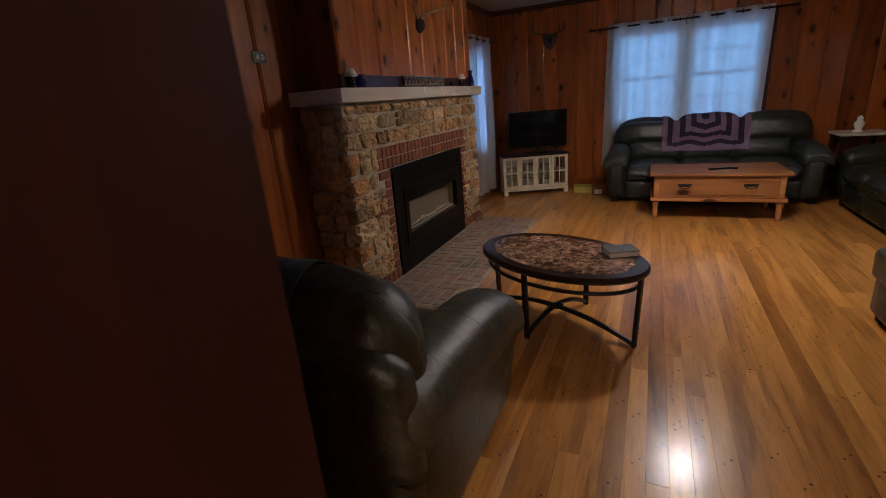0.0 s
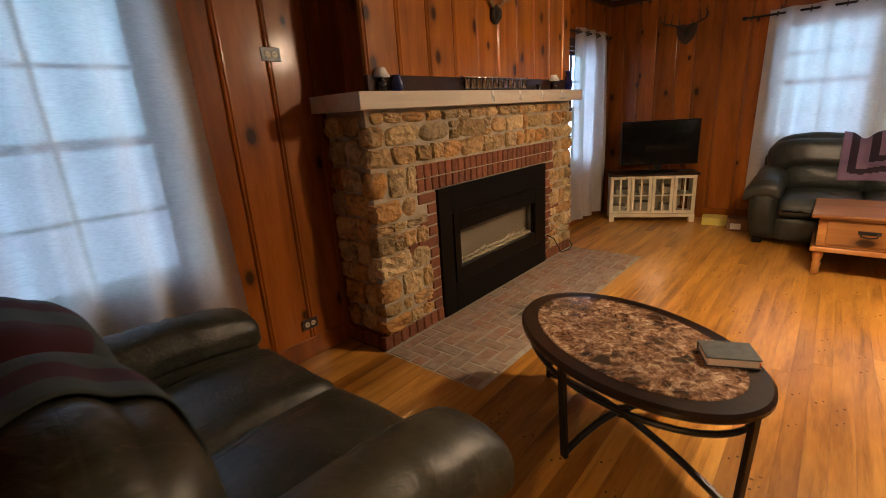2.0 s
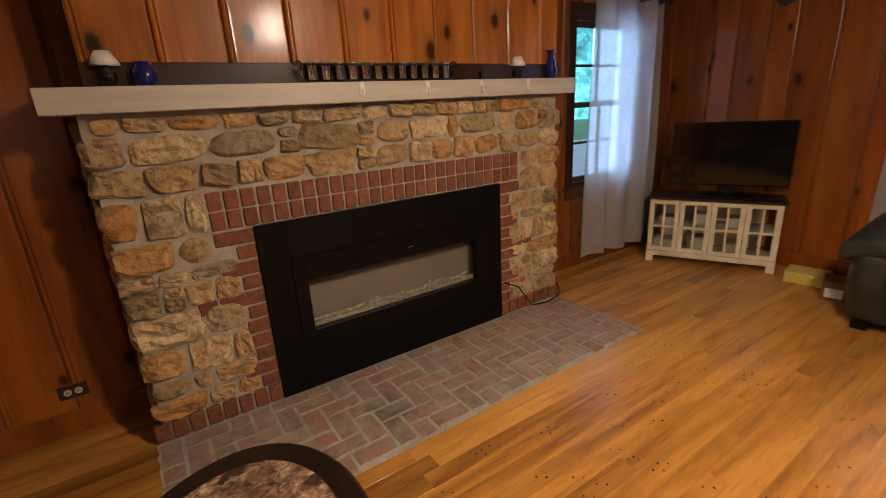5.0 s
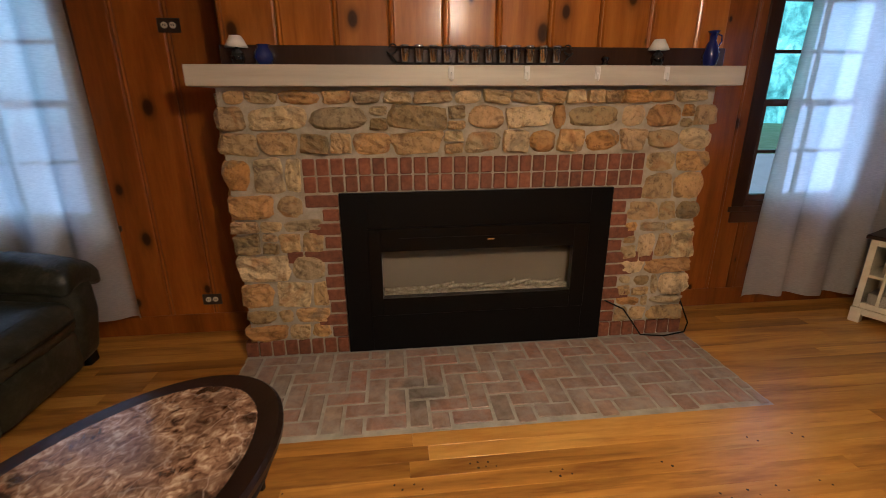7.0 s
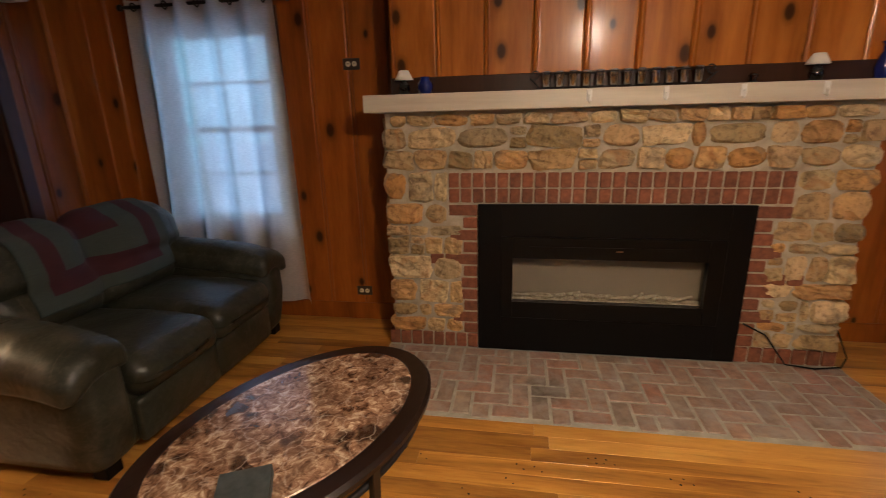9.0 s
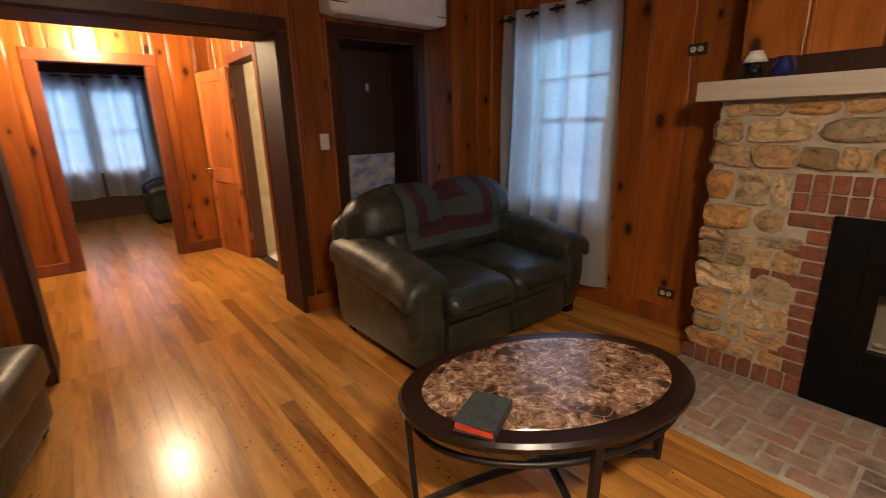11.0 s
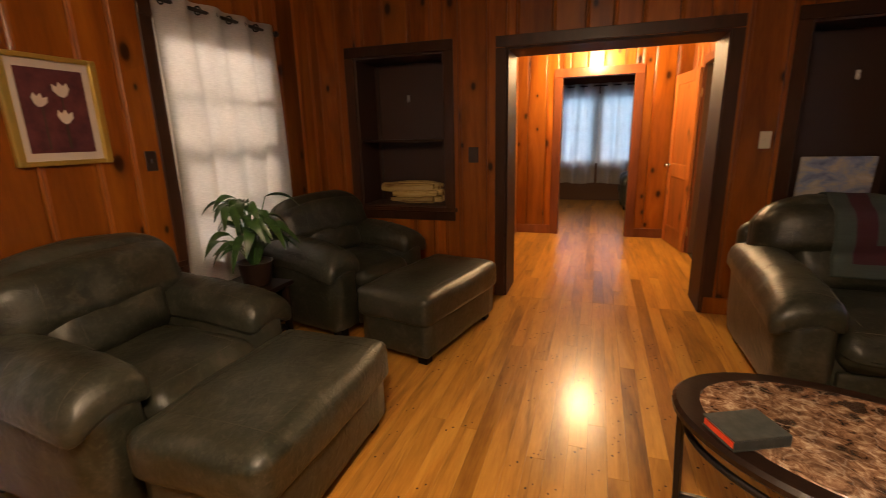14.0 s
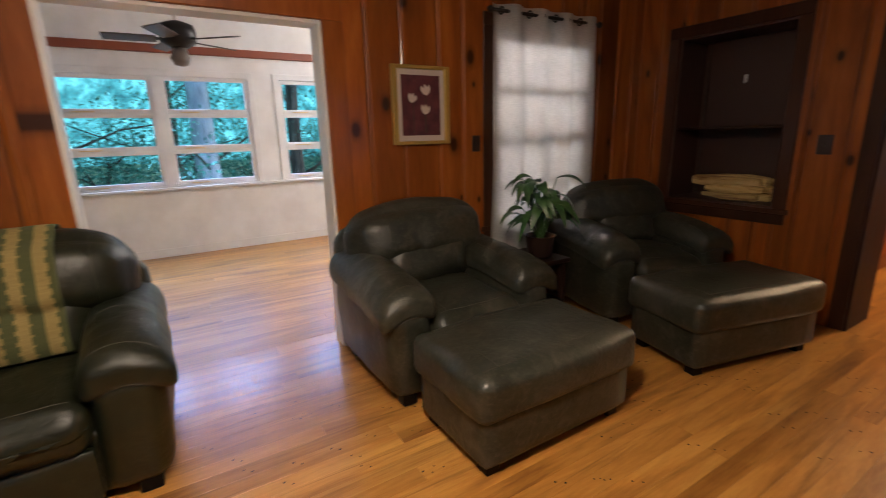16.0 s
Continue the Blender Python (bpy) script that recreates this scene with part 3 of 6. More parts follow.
for a, b in (((XW, YN - 0.045, H - 0.07), (XE, YN, H)), ((XW, YS, H - 0.07), (XE, YS + 0.045, H)), ((XW, YS + 0.045, H - 0.07), (XW + 0.045, 4.64, H)), ((XW, 7.18, H - 0.07), (XW + 0.045, YN - 0.045, H)), ((XE - 0.045, YS + 0.045, H - 0.07), (XE, YN - 0.045, H))):
    plain("cornice", box(a, b, 0.015, 2), TRIM, "dark-stained cornice moulding under the ceiling", "cornice")

# niches
for k, nh in enumerate((NICHE_E, NICHE_W)):
    n = thing(f"niche_{k + 1}", pose(0, 0, 0), "dark brown painted recess lining in the pine wall", "niche", kind="structure")
    part("back_panel", box((nh[0], BACK + 0.001, nh[2]), (nh[1], BACK + 0.025, nh[3])), NICHE, n)
    part("side_panel", box((nh[0], BACK + 0.025, nh[2]), (nh[0] + 0.015, YS - 0.002, nh[3])), NICHE, n)
    part("side_panel", box((nh[1] - 0.015, BACK + 0.025, nh[2]), (nh[1], YS - 0.002, nh[3])), NICHE, n)
    part("top_panel", box((nh[0] + 0.015, BACK + 0.025, nh[3] - 0.015), (nh[1] - 0.015, YS - 0.002, nh[3])), NICHE, n)
    part("bottom_panel", box((nh[0] + 0.015, BACK + 0.025, nh[2]), (nh[1] - 0.015, YS - 0.002, nh[2] + 0.015)), NICHE, n)
    if k == 0:
        for sx in (nh[0] + 0.05, nh[1] - 0.05):
            part("shelf_standard", box((sx - 0.008, BACK + 0.0255, nh[2] + 0.02), (sx + 0.008, BACK + 0.034, nh[3] - 0.03), 0.002), PLATE, n)
        part("shelf", box((nh[0] + 0.016, BACK + 0.036, 1.325), (nh[1] - 0.016, YS - 0.03, 1.345), 0.003), TRIM_H, n)


# ---- windows ----
def sash_window(name, hole, axis, face, out, label, cols=2, mullion=False, mat=None, set_in=0.04, bar=0.02):
    """A double-hung window in a wall's hole; out: the outward sign."""
    mat = mat or WHITE
    t = thing(name, pose(0, 0, 0), label, "window", kind="structure")
    u0, u1, z0, z1 = hole

    def put(nm, a, b, ca, cb, d0, d1, m=mat):
        if axis == "x":
            return part(nm, box((face + out * d0, a, ca), (face + out * d1, b, cb)), m, t)
        return part(nm, box((a, face + out * d0, ca), (b, face + out * d1, cb)), m, t)

    units = [(u0, u1)] if not mullion else [(u0, (u0 + u1) / 2 - 0.04), ((u0 + u1) / 2 + 0.04, u1)]
    if mullion:
        put("mullion", (u0 + u1) / 2 - 0.04, (u0 + u1) / 2 + 0.04, z0, z1, 0.005, 0.1)
    for a, b in units:
        put("window_frame", a, a + 0.03, z0, z1, 0.01, 0.12)
        put("window_frame", b - 0.03, b, z0, z1, 0.01, 0.12)
        put("window_frame", a + 0.03, b - 0.03, z1 - 0.03, z1, 0.01, 0.12)
        put("window_frame", a + 0.03, b - 0.03, z0, z0 + 0.03, 0.01, 0.12)
        zm = (z0 + z1) / 2
        for lo, hi, d in ((z0 + 0.03, zm + 0.018, set_in), (zm - 0.018, z1 - 0.03, set_in + 0.035)):
            put("sash_stile", a + 0.03, a + 0.07, lo, hi, d, d + 0.03)
            put("sash_stile", b - 0.07, b - 0.03, lo, hi, d, d + 0.03)
            put("sash_rail", a + 0.07, b - 0.07, lo, lo + 0.04, d, d + 0.03)
            put("sash_rail", a + 0.07, b - 0.07, hi - 0.04, hi, d, d + 0.03)
            put("glazing_bar", a + 0.07, b - 0.07, (lo + hi) / 2 - bar / 2, (lo + hi) / 2 + bar / 2, d + 0.002, d + 0.028)
            for c in range(1, cols):
                uc = a + 0.07 + (b - a - 0.14) * c / cols
                put("glazing_bar", uc - 0.01, uc + 0.01, lo + 0.04, hi - 0.04, d + 0.004, d + 0.026)
            p = put("pane", a + 0.07, b - 0.07, lo + 0.04, hi - 0.04, d + 0.013, d + 0.017, GLASS)
            p.visible_shadow = False
    return t


sash_window("window_1", WIN_W1, "x", XW, -1, "dark-framed double-hung window behind a linen curtain", mat=TRIM)
sash_window("window_2", WIN_W2, "x", XW, -1, "dark-framed double-hung window beside the chimney", mat=TRIM)
sash_window("window_3", WIN_N, "y", YN, 1, "paired double-hung window behind sheer curtains", mullion=True)
sash_window("window_4", WIN_E, "x", XE, 1, "double-hung window looking into the sunroom", cols=1, mat=WHITE, set_in=0.002, bar=0.03)


def curtain_mesh(width, height, folds, depth, seed, flare=0.0, gather=0.0):
    """Hanging cloth in the xz plane from (0, 0, 0) down, folds towards y."""
    rng = random.Random(seed)
    ph = [rng.uniform(0, 6.28) for _ in range(6)]
    bm = bmesh.new()
    nx, nz = max(48, int(folds * 14)), 44
    grid = []
    for j in range(nz + 1):
        v = j / nz
        row = []
        for i in range(nx + 1):
            u = i / nx
            amp = depth * (0.75 + 0.35 * v + 0.25 * math.sin(3 * u + ph[0]))
            y = amp * math.sin(2 * math.pi * folds * (u + 0.012 * math.sin(5 * v + ph[1])) + ph[2] * 0)
            y += 0.35 * amp * v * math.sin(2 * math.pi * folds * 1.7 * u + ph[3] + 2 * v)
            x = (u - 0.5) * width * (1 + flare * v - gather * math.sin(math.pi * v) * 0.5) + width / 2 + 0.02 * v * math.sin(4 * u + ph[4])
            z = -height * v + (0.012 * math.sin(9 * u + ph[5]) * v)
            row.append(bm.verts.new((x, y, z)))
        grid.append(row)
    for a, b in zip(grid, grid[1:]):
        for k in range(nx):
            bm.faces.new((a[k], b[k], b[k + 1], a[k + 1]))
    return bm


def curtain(m, width, height, folds, seed, label, depth=0.046, flare=0.0, group=""):
    """A curtain panel with grommets; its top edge starts at m and runs along m's x."""
    t = thing("curtain", m, label, "curtain", group)
    part("cloth", curtain_mesh(width, height, folds, depth, seed, flare), CURTAIN, t, smooth=True)
    for k in range(int(folds * 2)):
        x = width * (k + 0.5) / (folds * 2)
        ring = bmesh.new()
        pts = [(0, 0.023 * math.cos(a), 0.023 * math.sin(a)) for a in [2 * math.pi * q / 14 for q in range(15)]]
        tube(pts, 0.005, 6, bm=ring)
        part("grommet", ring, IRON, t, m=pose(x, 0, -0.045), smooth=True)
    return t


def rod(m, length, label):
    """A curtain rod along m's x with ball ends and brackets reaching back to the wall (+y)."""
    t = thing("curtain_rod", m, label, "curtain rod")
    part("rod", tube([(0, 0, 0), (length, 0, 0)], 0.011, 10), IRON, t, smooth=True)
    for x in (0, length):
        bm = bmesh.new()
        bmesh.ops.create_uvsphere(bm, u_segments=12, v_segments=8, radius=0.022)
        part("finial", bm, IRON, t, m=pose(x, 0, 0), smooth=True)
    for x in (0.05, length - 0.05):
        part("bracket", boxes(((x - 0.008, 0, -0.006), (x + 0.008, 0.085, 0.006)), ((x - 0.012, 0.08, -0.03), (x + 0.012, 0.088, 0.03))), IRON, t)


# west wall: local x runs along +y, local -y looks into the room (+x)
rod(pose(XW + 0.09, 2.74, 2.19, 0, 0, 90), 1.2, "dark iron curtain rod over the window")
curtain(pose(XW + 0.09, 2.78, 2.235, 0, 0, 90), 1.04, 2.09, 4.5, 3, "long off-white linen grommet curtain, drawn across the window", flare=0.06, group="linen curtains")
rod(pose(XW + 0.09, 7.62, 2.19, 0, 0, 90), 1.25, "dark iron curtain rod over the window")
curtain(pose(XW + 0.09, 7.88, 2.235, 0, 0, 90), 0.92, 2.15, 3.5, 5, "long off-white linen grommet curtain, pushed partly aside", flare=0.06, group="linen curtains")
# north wall
rod(pose(-0.38, YN - 0.09, 2.19), 2.32, "dark iron curtain rod over the wide window")
curtain(pose(-0.16, YN - 0.09, 2.235), 0.94, 1.9, 3.5, 7, "sheer white grommet curtain with daylight behind", flare=0.05, group="linen curtains")
curtain(pose(0.79, YN - 0.09, 2.235), 0.93, 1.9, 3.5, 8, "sheer white grommet curtain with daylight behind", flare=0.0, group="linen curtains")
# east wall: local x runs along -y
rod(pose(XE - 0.09, 4.06, 2.13, 0, 0, -90), 1.06, "dark iron curtain rod over the inner window")
curtain(pose(XE - 0.09, 4.03, 2.175, 0, 0, -90), 1.0, 1.75, 4, 9, "off-white linen grommet curtain lit from the sunroom", flare=0.03, group="linen curtains")

# ---- fireplace ----
FX = -1.47
fire = thing("fireplace", pose(0, 0, 0), "fieldstone fireplace with red brick surround and electric insert", "fireplace", kind="structure")
for lo, hi in (((XW, 4.59, 0), (FX - 0.2, 7.165, 1.475)), ((FX - 0.2, 4.59, 0), (FX - 0.012, 5.2, 1.475)), ((FX - 0.2, 6.58, 0), (FX - 0.012, 7.165, 1.475)), ((FX - 0.2, 5.2, 0.85), (FX - 0.012, 6.58, 1.475))):
    part("mortar_core", box(lo, hi), MORTAR, fire)
breast = thing("chimney_breast", pose(0, 0, 0), "pine-panelled chimney breast above the mantel", "chimney breast", kind="structure")
part("body", box((XW, BREAST_Y[0] + 0.012, 1.57), (-1.515, BREAST_Y[1] - 0.012, H)), PINEWALL, breast)
part("trim_board", box((-1.515, BREAST_Y[0] - 0.004, 1.57), (-1.478, BREAST_Y[1] + 0.004, 1.662), 0.004), TRIM, breast)
mantel = thing("mantel_shelf", pose(0, 0, 0), "thick grey-cream painted wooden mantel shelf on the stone chimney", "mantel")
part("top_board", box((XW + 0.002, 4.512, 1.55), (-1.412, 7.232, 1.57), 0.003), MANTEL, mantel)
part("core", box((XW + 0.002, 4.512, 1.476), (-1.412, 7.232, 1.549)), MANTEL, mantel)
part("front_board", box((-1.411, 4.492, 1.476), (-1.392, 7.252, 1.57), 0.004, 2), MANTEL, mantel)
part("end_board", box((XW + 0.002, 4.492, 1.476), (-1.412, 4.511, 1.57), 0.004, 2), MANTEL, mantel)
part("end_board", box((XW + 0.002, 7.233, 1.476), (-1.412, 7.252, 1.57), 0.004, 2), MANTEL, mantel)

# electric insert
ins = thing("fireplace_insert", pose(0, 0, 0), "black steel electric fireplace insert, unlit, with glass front", "fireplace insert")
IY0, IY1, IZ = 5.134, 6.645, 0.945
G0, G1, GZ0, GZ1 = 5.343, 6.434, 0.34, 0.62
N0, N1, NZ0, NZ1 = 5.275, 6.52, 0.235, 0.75
for lo, hi in (((IY0, 0.008), (N0, IZ)), ((N1, 0.008), (IY1, IZ)), ((N0, NZ1), (N1, IZ)), ((N0, 0.008), (N1, NZ0))):
    part("surround_plate", box((FX - 0.02, *lo), (FX + 0.012, *hi), 0.0015), BLACK, ins)
for lo, hi in (((N0, NZ0), (G0, NZ1)), ((G1, NZ0), (N1, NZ1)), ((G0, GZ1), (G1, NZ1)), ((G0, NZ0), (G1, GZ0))):
    part("inner_frame", box((FX - 0.03, *lo), (FX + 0.022, *hi), 0.002), GLOSSBLACK, ins)
part("vent", box((FX + 0.022, G0 + 0.1, GZ1 + 0.05), (FX + 0.026, G1 - 0.1, GZ1 + 0.075)), BLACK, ins)
part("badge", box((FX + 0.026, 5.93, GZ1 + 0.052), (FX + 0.028, 5.97, GZ1 + 0.058)), CHROME, ins)
BACKING = material("insert_backing", (0.2, 0.165, 0.115), 0.5)
part("back_panel", box((FX - 0.11, G0 - 0.06, GZ0 - 0.03), (FX - 0.1, G1 + 0.06, GZ1 + 0.06)), BACKING, ins)
ASH = material("log_set", (0.34, 0.29, 0.2), 0.8)
g = Graph(ASH)
g.colour(g.ramp(g.noise(g.coords(), 45.0), [(0.3, (0.2, 0.16, 0.1)), (0.7, (0.5, 0.44, 0.33))]))
part("ember_bed", box((FX - 0.1, G0 - 0.05, GZ0 - 0.01), (FX - 0.031, G1 + 0.05, GZ0 + 0.004)), ASH, ins)
rng = random.Random(4)
for k in range(11):
    y = G0 + 0.01 + k * 0.092
    a = rng.uniform(-0.5, 0.5)
    part("log", tube([(FX - 0.07, y, GZ0 + 0.014), (FX - 0.06, y + 0.06, GZ0 + 0.026 + 0.016 * a), (FX - 0.068, y + 0.13, GZ0 + 0.018 + 0.035 * rng.random())], 0.014, 6, 0.008), ASH, ins, smooth=True)
gl = part("glass_front", box((FX + 0.004, G0 + 0.001, GZ0 + 0.001), (FX + 0.007, G1 - 0.001, GZ1 - 0.001)), GLASS, ins)
gl.visible_shadow = False
tagged(link_mesh("power_cord", tube([(FX + 0.02, 6.66, 0.26), (FX + 0.03, 6.78, 0.2), (FX + 0.05, 6.9, 0.03), (FX + 0.06, 7.05, 0.018), (FX + 0.03, 7.2, 0.02), (FX - 0.03, 7.26, 0.05), (XW + 0.06, 7.3, 0.25)], 0.005, 6), BLACK, smooth=True), "thin black power cord trailing over the hearth", "cord")

# ---- leather seating ----


def seam_line(points, parent, r=0.0014):
    part("seam", tube(points, r, 5), SEAM, parent)


def stitched(bm, lines, towards):
    """Lays seams on a cushion: each line's points are carried along the given way onto its surface."""
    tree_of = BVHTree.FromBMesh(bm)
    way = Vector(towards).normalized()
    found = []
    for line in lines:
        on = []
        for q in line:
            hit = tree_of.ray_cast(Vector(q) - way * 1.0, way)[0]
            if hit is not None:
                on.append(tuple(hit - way * 0.0004))
        if len(on) > 2:
            found.append(on)
    return found


def steps(a, b, n=12, bow=(0, 0, 0)):
    """Points from a to b, bowed out in the middle."""
    a, b, w = Vector(a), Vector(b), Vector(bow)
    return [tuple(a + (b - a) * k / n + w * math.sin(math.pi * k / n)) for k in range(n + 1)]


def sewn_part(name, bm, mat, parent, seams, m=None):
    """A cushion with its seams; seams: (way, lines) pairs in the cushion's own place."""
    laid = [line for way, lines in seams for line in stitched(bm, lines, way)]
    ob = part(name, bm, mat, parent, m=m, smooth=True)
    for line in laid:
        seam_line(line, ob)
    return ob


def leather_seat(name, m, width, depth, count, label, category, mat=None, group="", back=0.95, seed=1, foot=0.035):
    """Padded leather seat facing local -y, with capped arms, seat, lumbar and head cushions."""
    mat = mat or LEATHER
    t = thing(name, m, label, category, group)
    aw = 0.27
    half, front, rear = width / 2, -depth / 2, depth / 2
    part("base", cushion((width - 0.1, depth - 0.16, 0.28), 0.03, (0, 0.01, 0), 8, m=pose(0, 0.02, foot + 0.15)), mat, t, smooth=True)
    for s in (-1, 1):
        x = s * (half - aw / 2)
        # upright side with a rounded, arched front
        side = cushion((aw - 0.035, depth - 0.09, 0.56), 0.075, (0.022, 0.016, 0), 18, 0.008, seed)
        for v in side.verts:
            low = max(0.0, -v.co.z / 0.265)
            v.co.x -= s * 0.022 * low
            v.co.y += 0.03 * low * (v.co.y < 0)
            v.co.z -= 0.085 * max(0.0, v.co.z / 0.265) * max(0.0, -v.co.y / depth * 2) ** 2
        panel = part("arm", side, mat, t, m=pose(x, 0.0, foot + 0.28), smooth=True)
        # cap that lies over the arm, high at the back, falling and hemmed at the front
        long = depth - 0.075
        wide = aw + 0.025
        pad = cushion((wide, long, 0.14), 0.052, (0.004, 0.004, 0.022), 26, 0.008, seed + s)
        for v in pad.verts:
            f = max(0.0, -v.co.y / long * 2)
            b = max(0.0, v.co.y / long * 2)
            up = max(0.0, v.co.z / 0.07)
            v.co.z -= 0.06 * f ** 2.4 - 0.04 * b
            v.co.z -= 0.058 * (2 * v.co.x / wide) ** 2 + 0.03 * s * v.co.x / wide
            v.co.x *= 1 + 0.05 * f * f - 0.03 * b
            v.co.x += s * 0.012 * f
            for q, at in enumerate((-0.27, -0.2, -0.14, 0.12)):
                d = v.co.y / long - at - 0.06 * v.co.x / aw * (-1) ** q
                v.co.z -= 0.008 * math.exp(-(d / 0.016) ** 2) * up
        hem = [steps((-0.17, y, 0), (0.17, y, 0), 18, (0, 0.02, 0)) for y in (-0.43 * long, -0.08 * long)]
        hem.append(steps((-s * 0.09, -0.46 * long, 0), (-s * 0.09, 0.4 * long, 0), 18))
        lip = [steps((-0.125, 0, -0.15), (0.125, 0, -0.15), 14, (0, 0, 0.052))]
        sewn_part("arm_pad", pad, mat, panel, [((0, 0, -1), hem), ((0, 1, 0), lip)], pose(s * 0.004, -0.004, 0.276))
    cw = (width - 2 * aw + 0.03) / count
    for k in range(count):
        x = -half + aw - 0.015 + cw * (k + 0.5)
        d2 = (depth - 0.24) / 2
        seat = cushion((cw - 0.004, depth - 0.24, 0.2), 0.065, (0, 0.02, 0.036), 24, 0.01, seed + k)
        for v in seat.verts:
            f = max(0.0, -v.co.y / d2)
            v.co.z -= 0.028 * f ** 3 * (v.co.z > 0)
            v.co.z += 0.005 * noise.noise(Vector((v.co.x * 9 + seed, v.co.y * 14, k))) * (v.co.z > 0)
        rows = [steps((-cw * 0.46, 0.075 - d2, 0), (cw * 0.46, 0.075 - d2, 0), 16, (0, -0.012, 0)), steps((-cw * 0.33, 0.08 - d2, 0), (-cw * 0.33, d2 - 0.1, 0), 12), steps((cw * 0.33, 0.08 - d2, 0), (cw * 0.33, d2 - 0.1, 0), 12)]
        sewn_part("seat_cushion", seat, mat, t, [((0, 0, -1), rows)], pose(x, -0.105, foot + 0.335))
        part("front_panel", cushion((cw - 0.004, 0.05, 0.215), 0.02, (0, 0.008, 0), 8, m=pose(x, front + 0.07, foot + 0.13)), mat, t, smooth=True)
        low = cushion((cw + 0.03, 0.22, 0.3), 0.085, (0, 0.05, 0.01), 20, 0.012, seed + 3 * k)
        for v in low.verts:
            if v.co.y < 0:
                v.co.y += 0.008 * math.sin(v.co.x * 19 + 5 * noise.noise(v.co * 6) + seed) * (0.5 + 0.5 * v.co.z / 0.15)
        sewn_part("back_cushion", low, mat, t, [((0, 1, 0), [steps((q * cw, 0, -0.12), (q * cw, 0, 0.12), 10) for q in (-0.3, 0.3)])], pose(x, rear - 0.27, foot + 0.55) @ pose(0, 0, 0, -13))
        hw = (width - 0.14) / count
        hx = -half + 0.07 + hw * (k + 0.5)
        top = cushion((hw + 0.012, 0.27, 0.36), 0.115, (0.004, 0.06, 0.028), 26, 0.014, seed + 5 * k)
        end = (-1 if k == 0 else 0, 1 if k == count - 1 else 0)
        for v in top.verts:
            q = v.co.x / hw * 2
            fall = abs(q) ** 3 if (q < 0 and end[0]) or (q > 0 and end[1]) else 0.25 * abs(q) ** 5
            v.co.z -= 0.075 * fall * (0.5 + v.co.z / 0.36)
            v.co.y += 0.035 * fall * (v.co.y < 0)
            if v.co.y < 0 and v.co.z < 0.04:
                v.co.y += 0.009 * math.sin(v.co.x * 24 + 6 * noise.noise(v.co * 5) + seed + k) * (0.04 - v.co.z) / 0.2
                v.co.y -= 0.012 * math.exp(-((v.co.z + 0.08) / 0.05) ** 2) * (1 - fall)
        up = [steps((q * hw, 0, -0.16), (q * hw * 0.92, 0, 0.16), 14) for q in (-0.3, 0.3)]
        over = [steps((-0.45 * hw, 0.0, 0.12), (0.45 * hw, 0.0, 0.12), 16, (0, 0, 0.014))]
        sewn_part("head_cushion", top, mat, t, [((0, 1, 0), up), ((0, -1, 0), up), ((0, 0.5, -1), over)], pose(hx, rear - 0.2, back - 0.19) @ pose(0, 0, 0, -10))
    shell = cushion((width - 0.06, 0.15, back - 0.14), 0.07, (0, 0.012, 0.02), 16, 0.01, seed)
    for v in shell.verts:
        v.co.z -= 0.1 * abs(v.co.x / half) ** 4 * (v.co.z > 0)
    part("back_frame", shell, mat, t, m=pose(0, rear - 0.085, foot + (back - 0.13) / 2) @ pose(0, 0, 0, -4), smooth=True)
    for sx in (-1, 1):
        for sy in (-1, 1):
            part("foot", box((sx * (half - 0.12) - 0.04, sy * (depth / 2 - 0.13) - 0.04, 0), (sx * (half - 0.12) + 0.04, sy * (depth / 2 - 0.13) + 0.04, foot + 0.03), 0.006), BLACK, t)
    return t


def ottoman(m, w, d, h, label):
    t = thing("ottoman", m, label, "ottoman", "leather ottomans")
    part("base", cushion((w - 0.05, d - 0.05, h - 0.2), 0.025, (0.008, 0.008, 0), 8, m=pose(0, 0, 0.05 + (h - 0.2) / 2)), LEATHER, t, smooth=True)
    cap = cushion((w, d, 0.2), 0.05, (0.014, 0.014, 0.024), 22, 0.01, w * 7)
    lines = []
    for s in (-1, 1):
        lines.append(steps((s * (w / 2 - 0.075), -d / 2 + 0.01, 0), (s * (w / 2 - 0.075), d / 2 - 0.01, 0), 20))
        lines.append(steps((-w / 2 + 0.01, s * (d / 2 - 0.13), 0), (w / 2 - 0.01, s * (d / 2 - 0.13), 0), 16))
    sewn_part("top_cushion", cap, LEATHER, t, [((0, 0, -1), lines)], pose(0, 0, h - 0.1))
    for sx in (-1, 1):
        for sy in (-1, 1):
            part("foot", box((sx * (w / 2 - 0.09) - 0.035, sy * (d / 2 - 0.09) - 0.035, 0), (sx * (w / 2 - 0.09) + 0.035, sy * (d / 2 - 0.09) + 0.035, 0.06), 0.005), BLACK, t)
    return t


def surface_of(seat, m):
    """A tree of all a seat's cushions, in the seat's own place moved by m."""
    vs, fs = [], []

    def take(ob, w):
        w = w @ ob.matrix_basis
        if ob.data:
            base = len(vs)
            vs.extend(w @ v.co for v in ob.data.vertices)
            fs.extend([base + k for k in p.vertices] for p in ob.data.polygons)
        for c in ob.children:
            take(c, w)

    for c in seat.children:
        take(c, m)
    return BVHTree.FromPolygons(vs, fs)


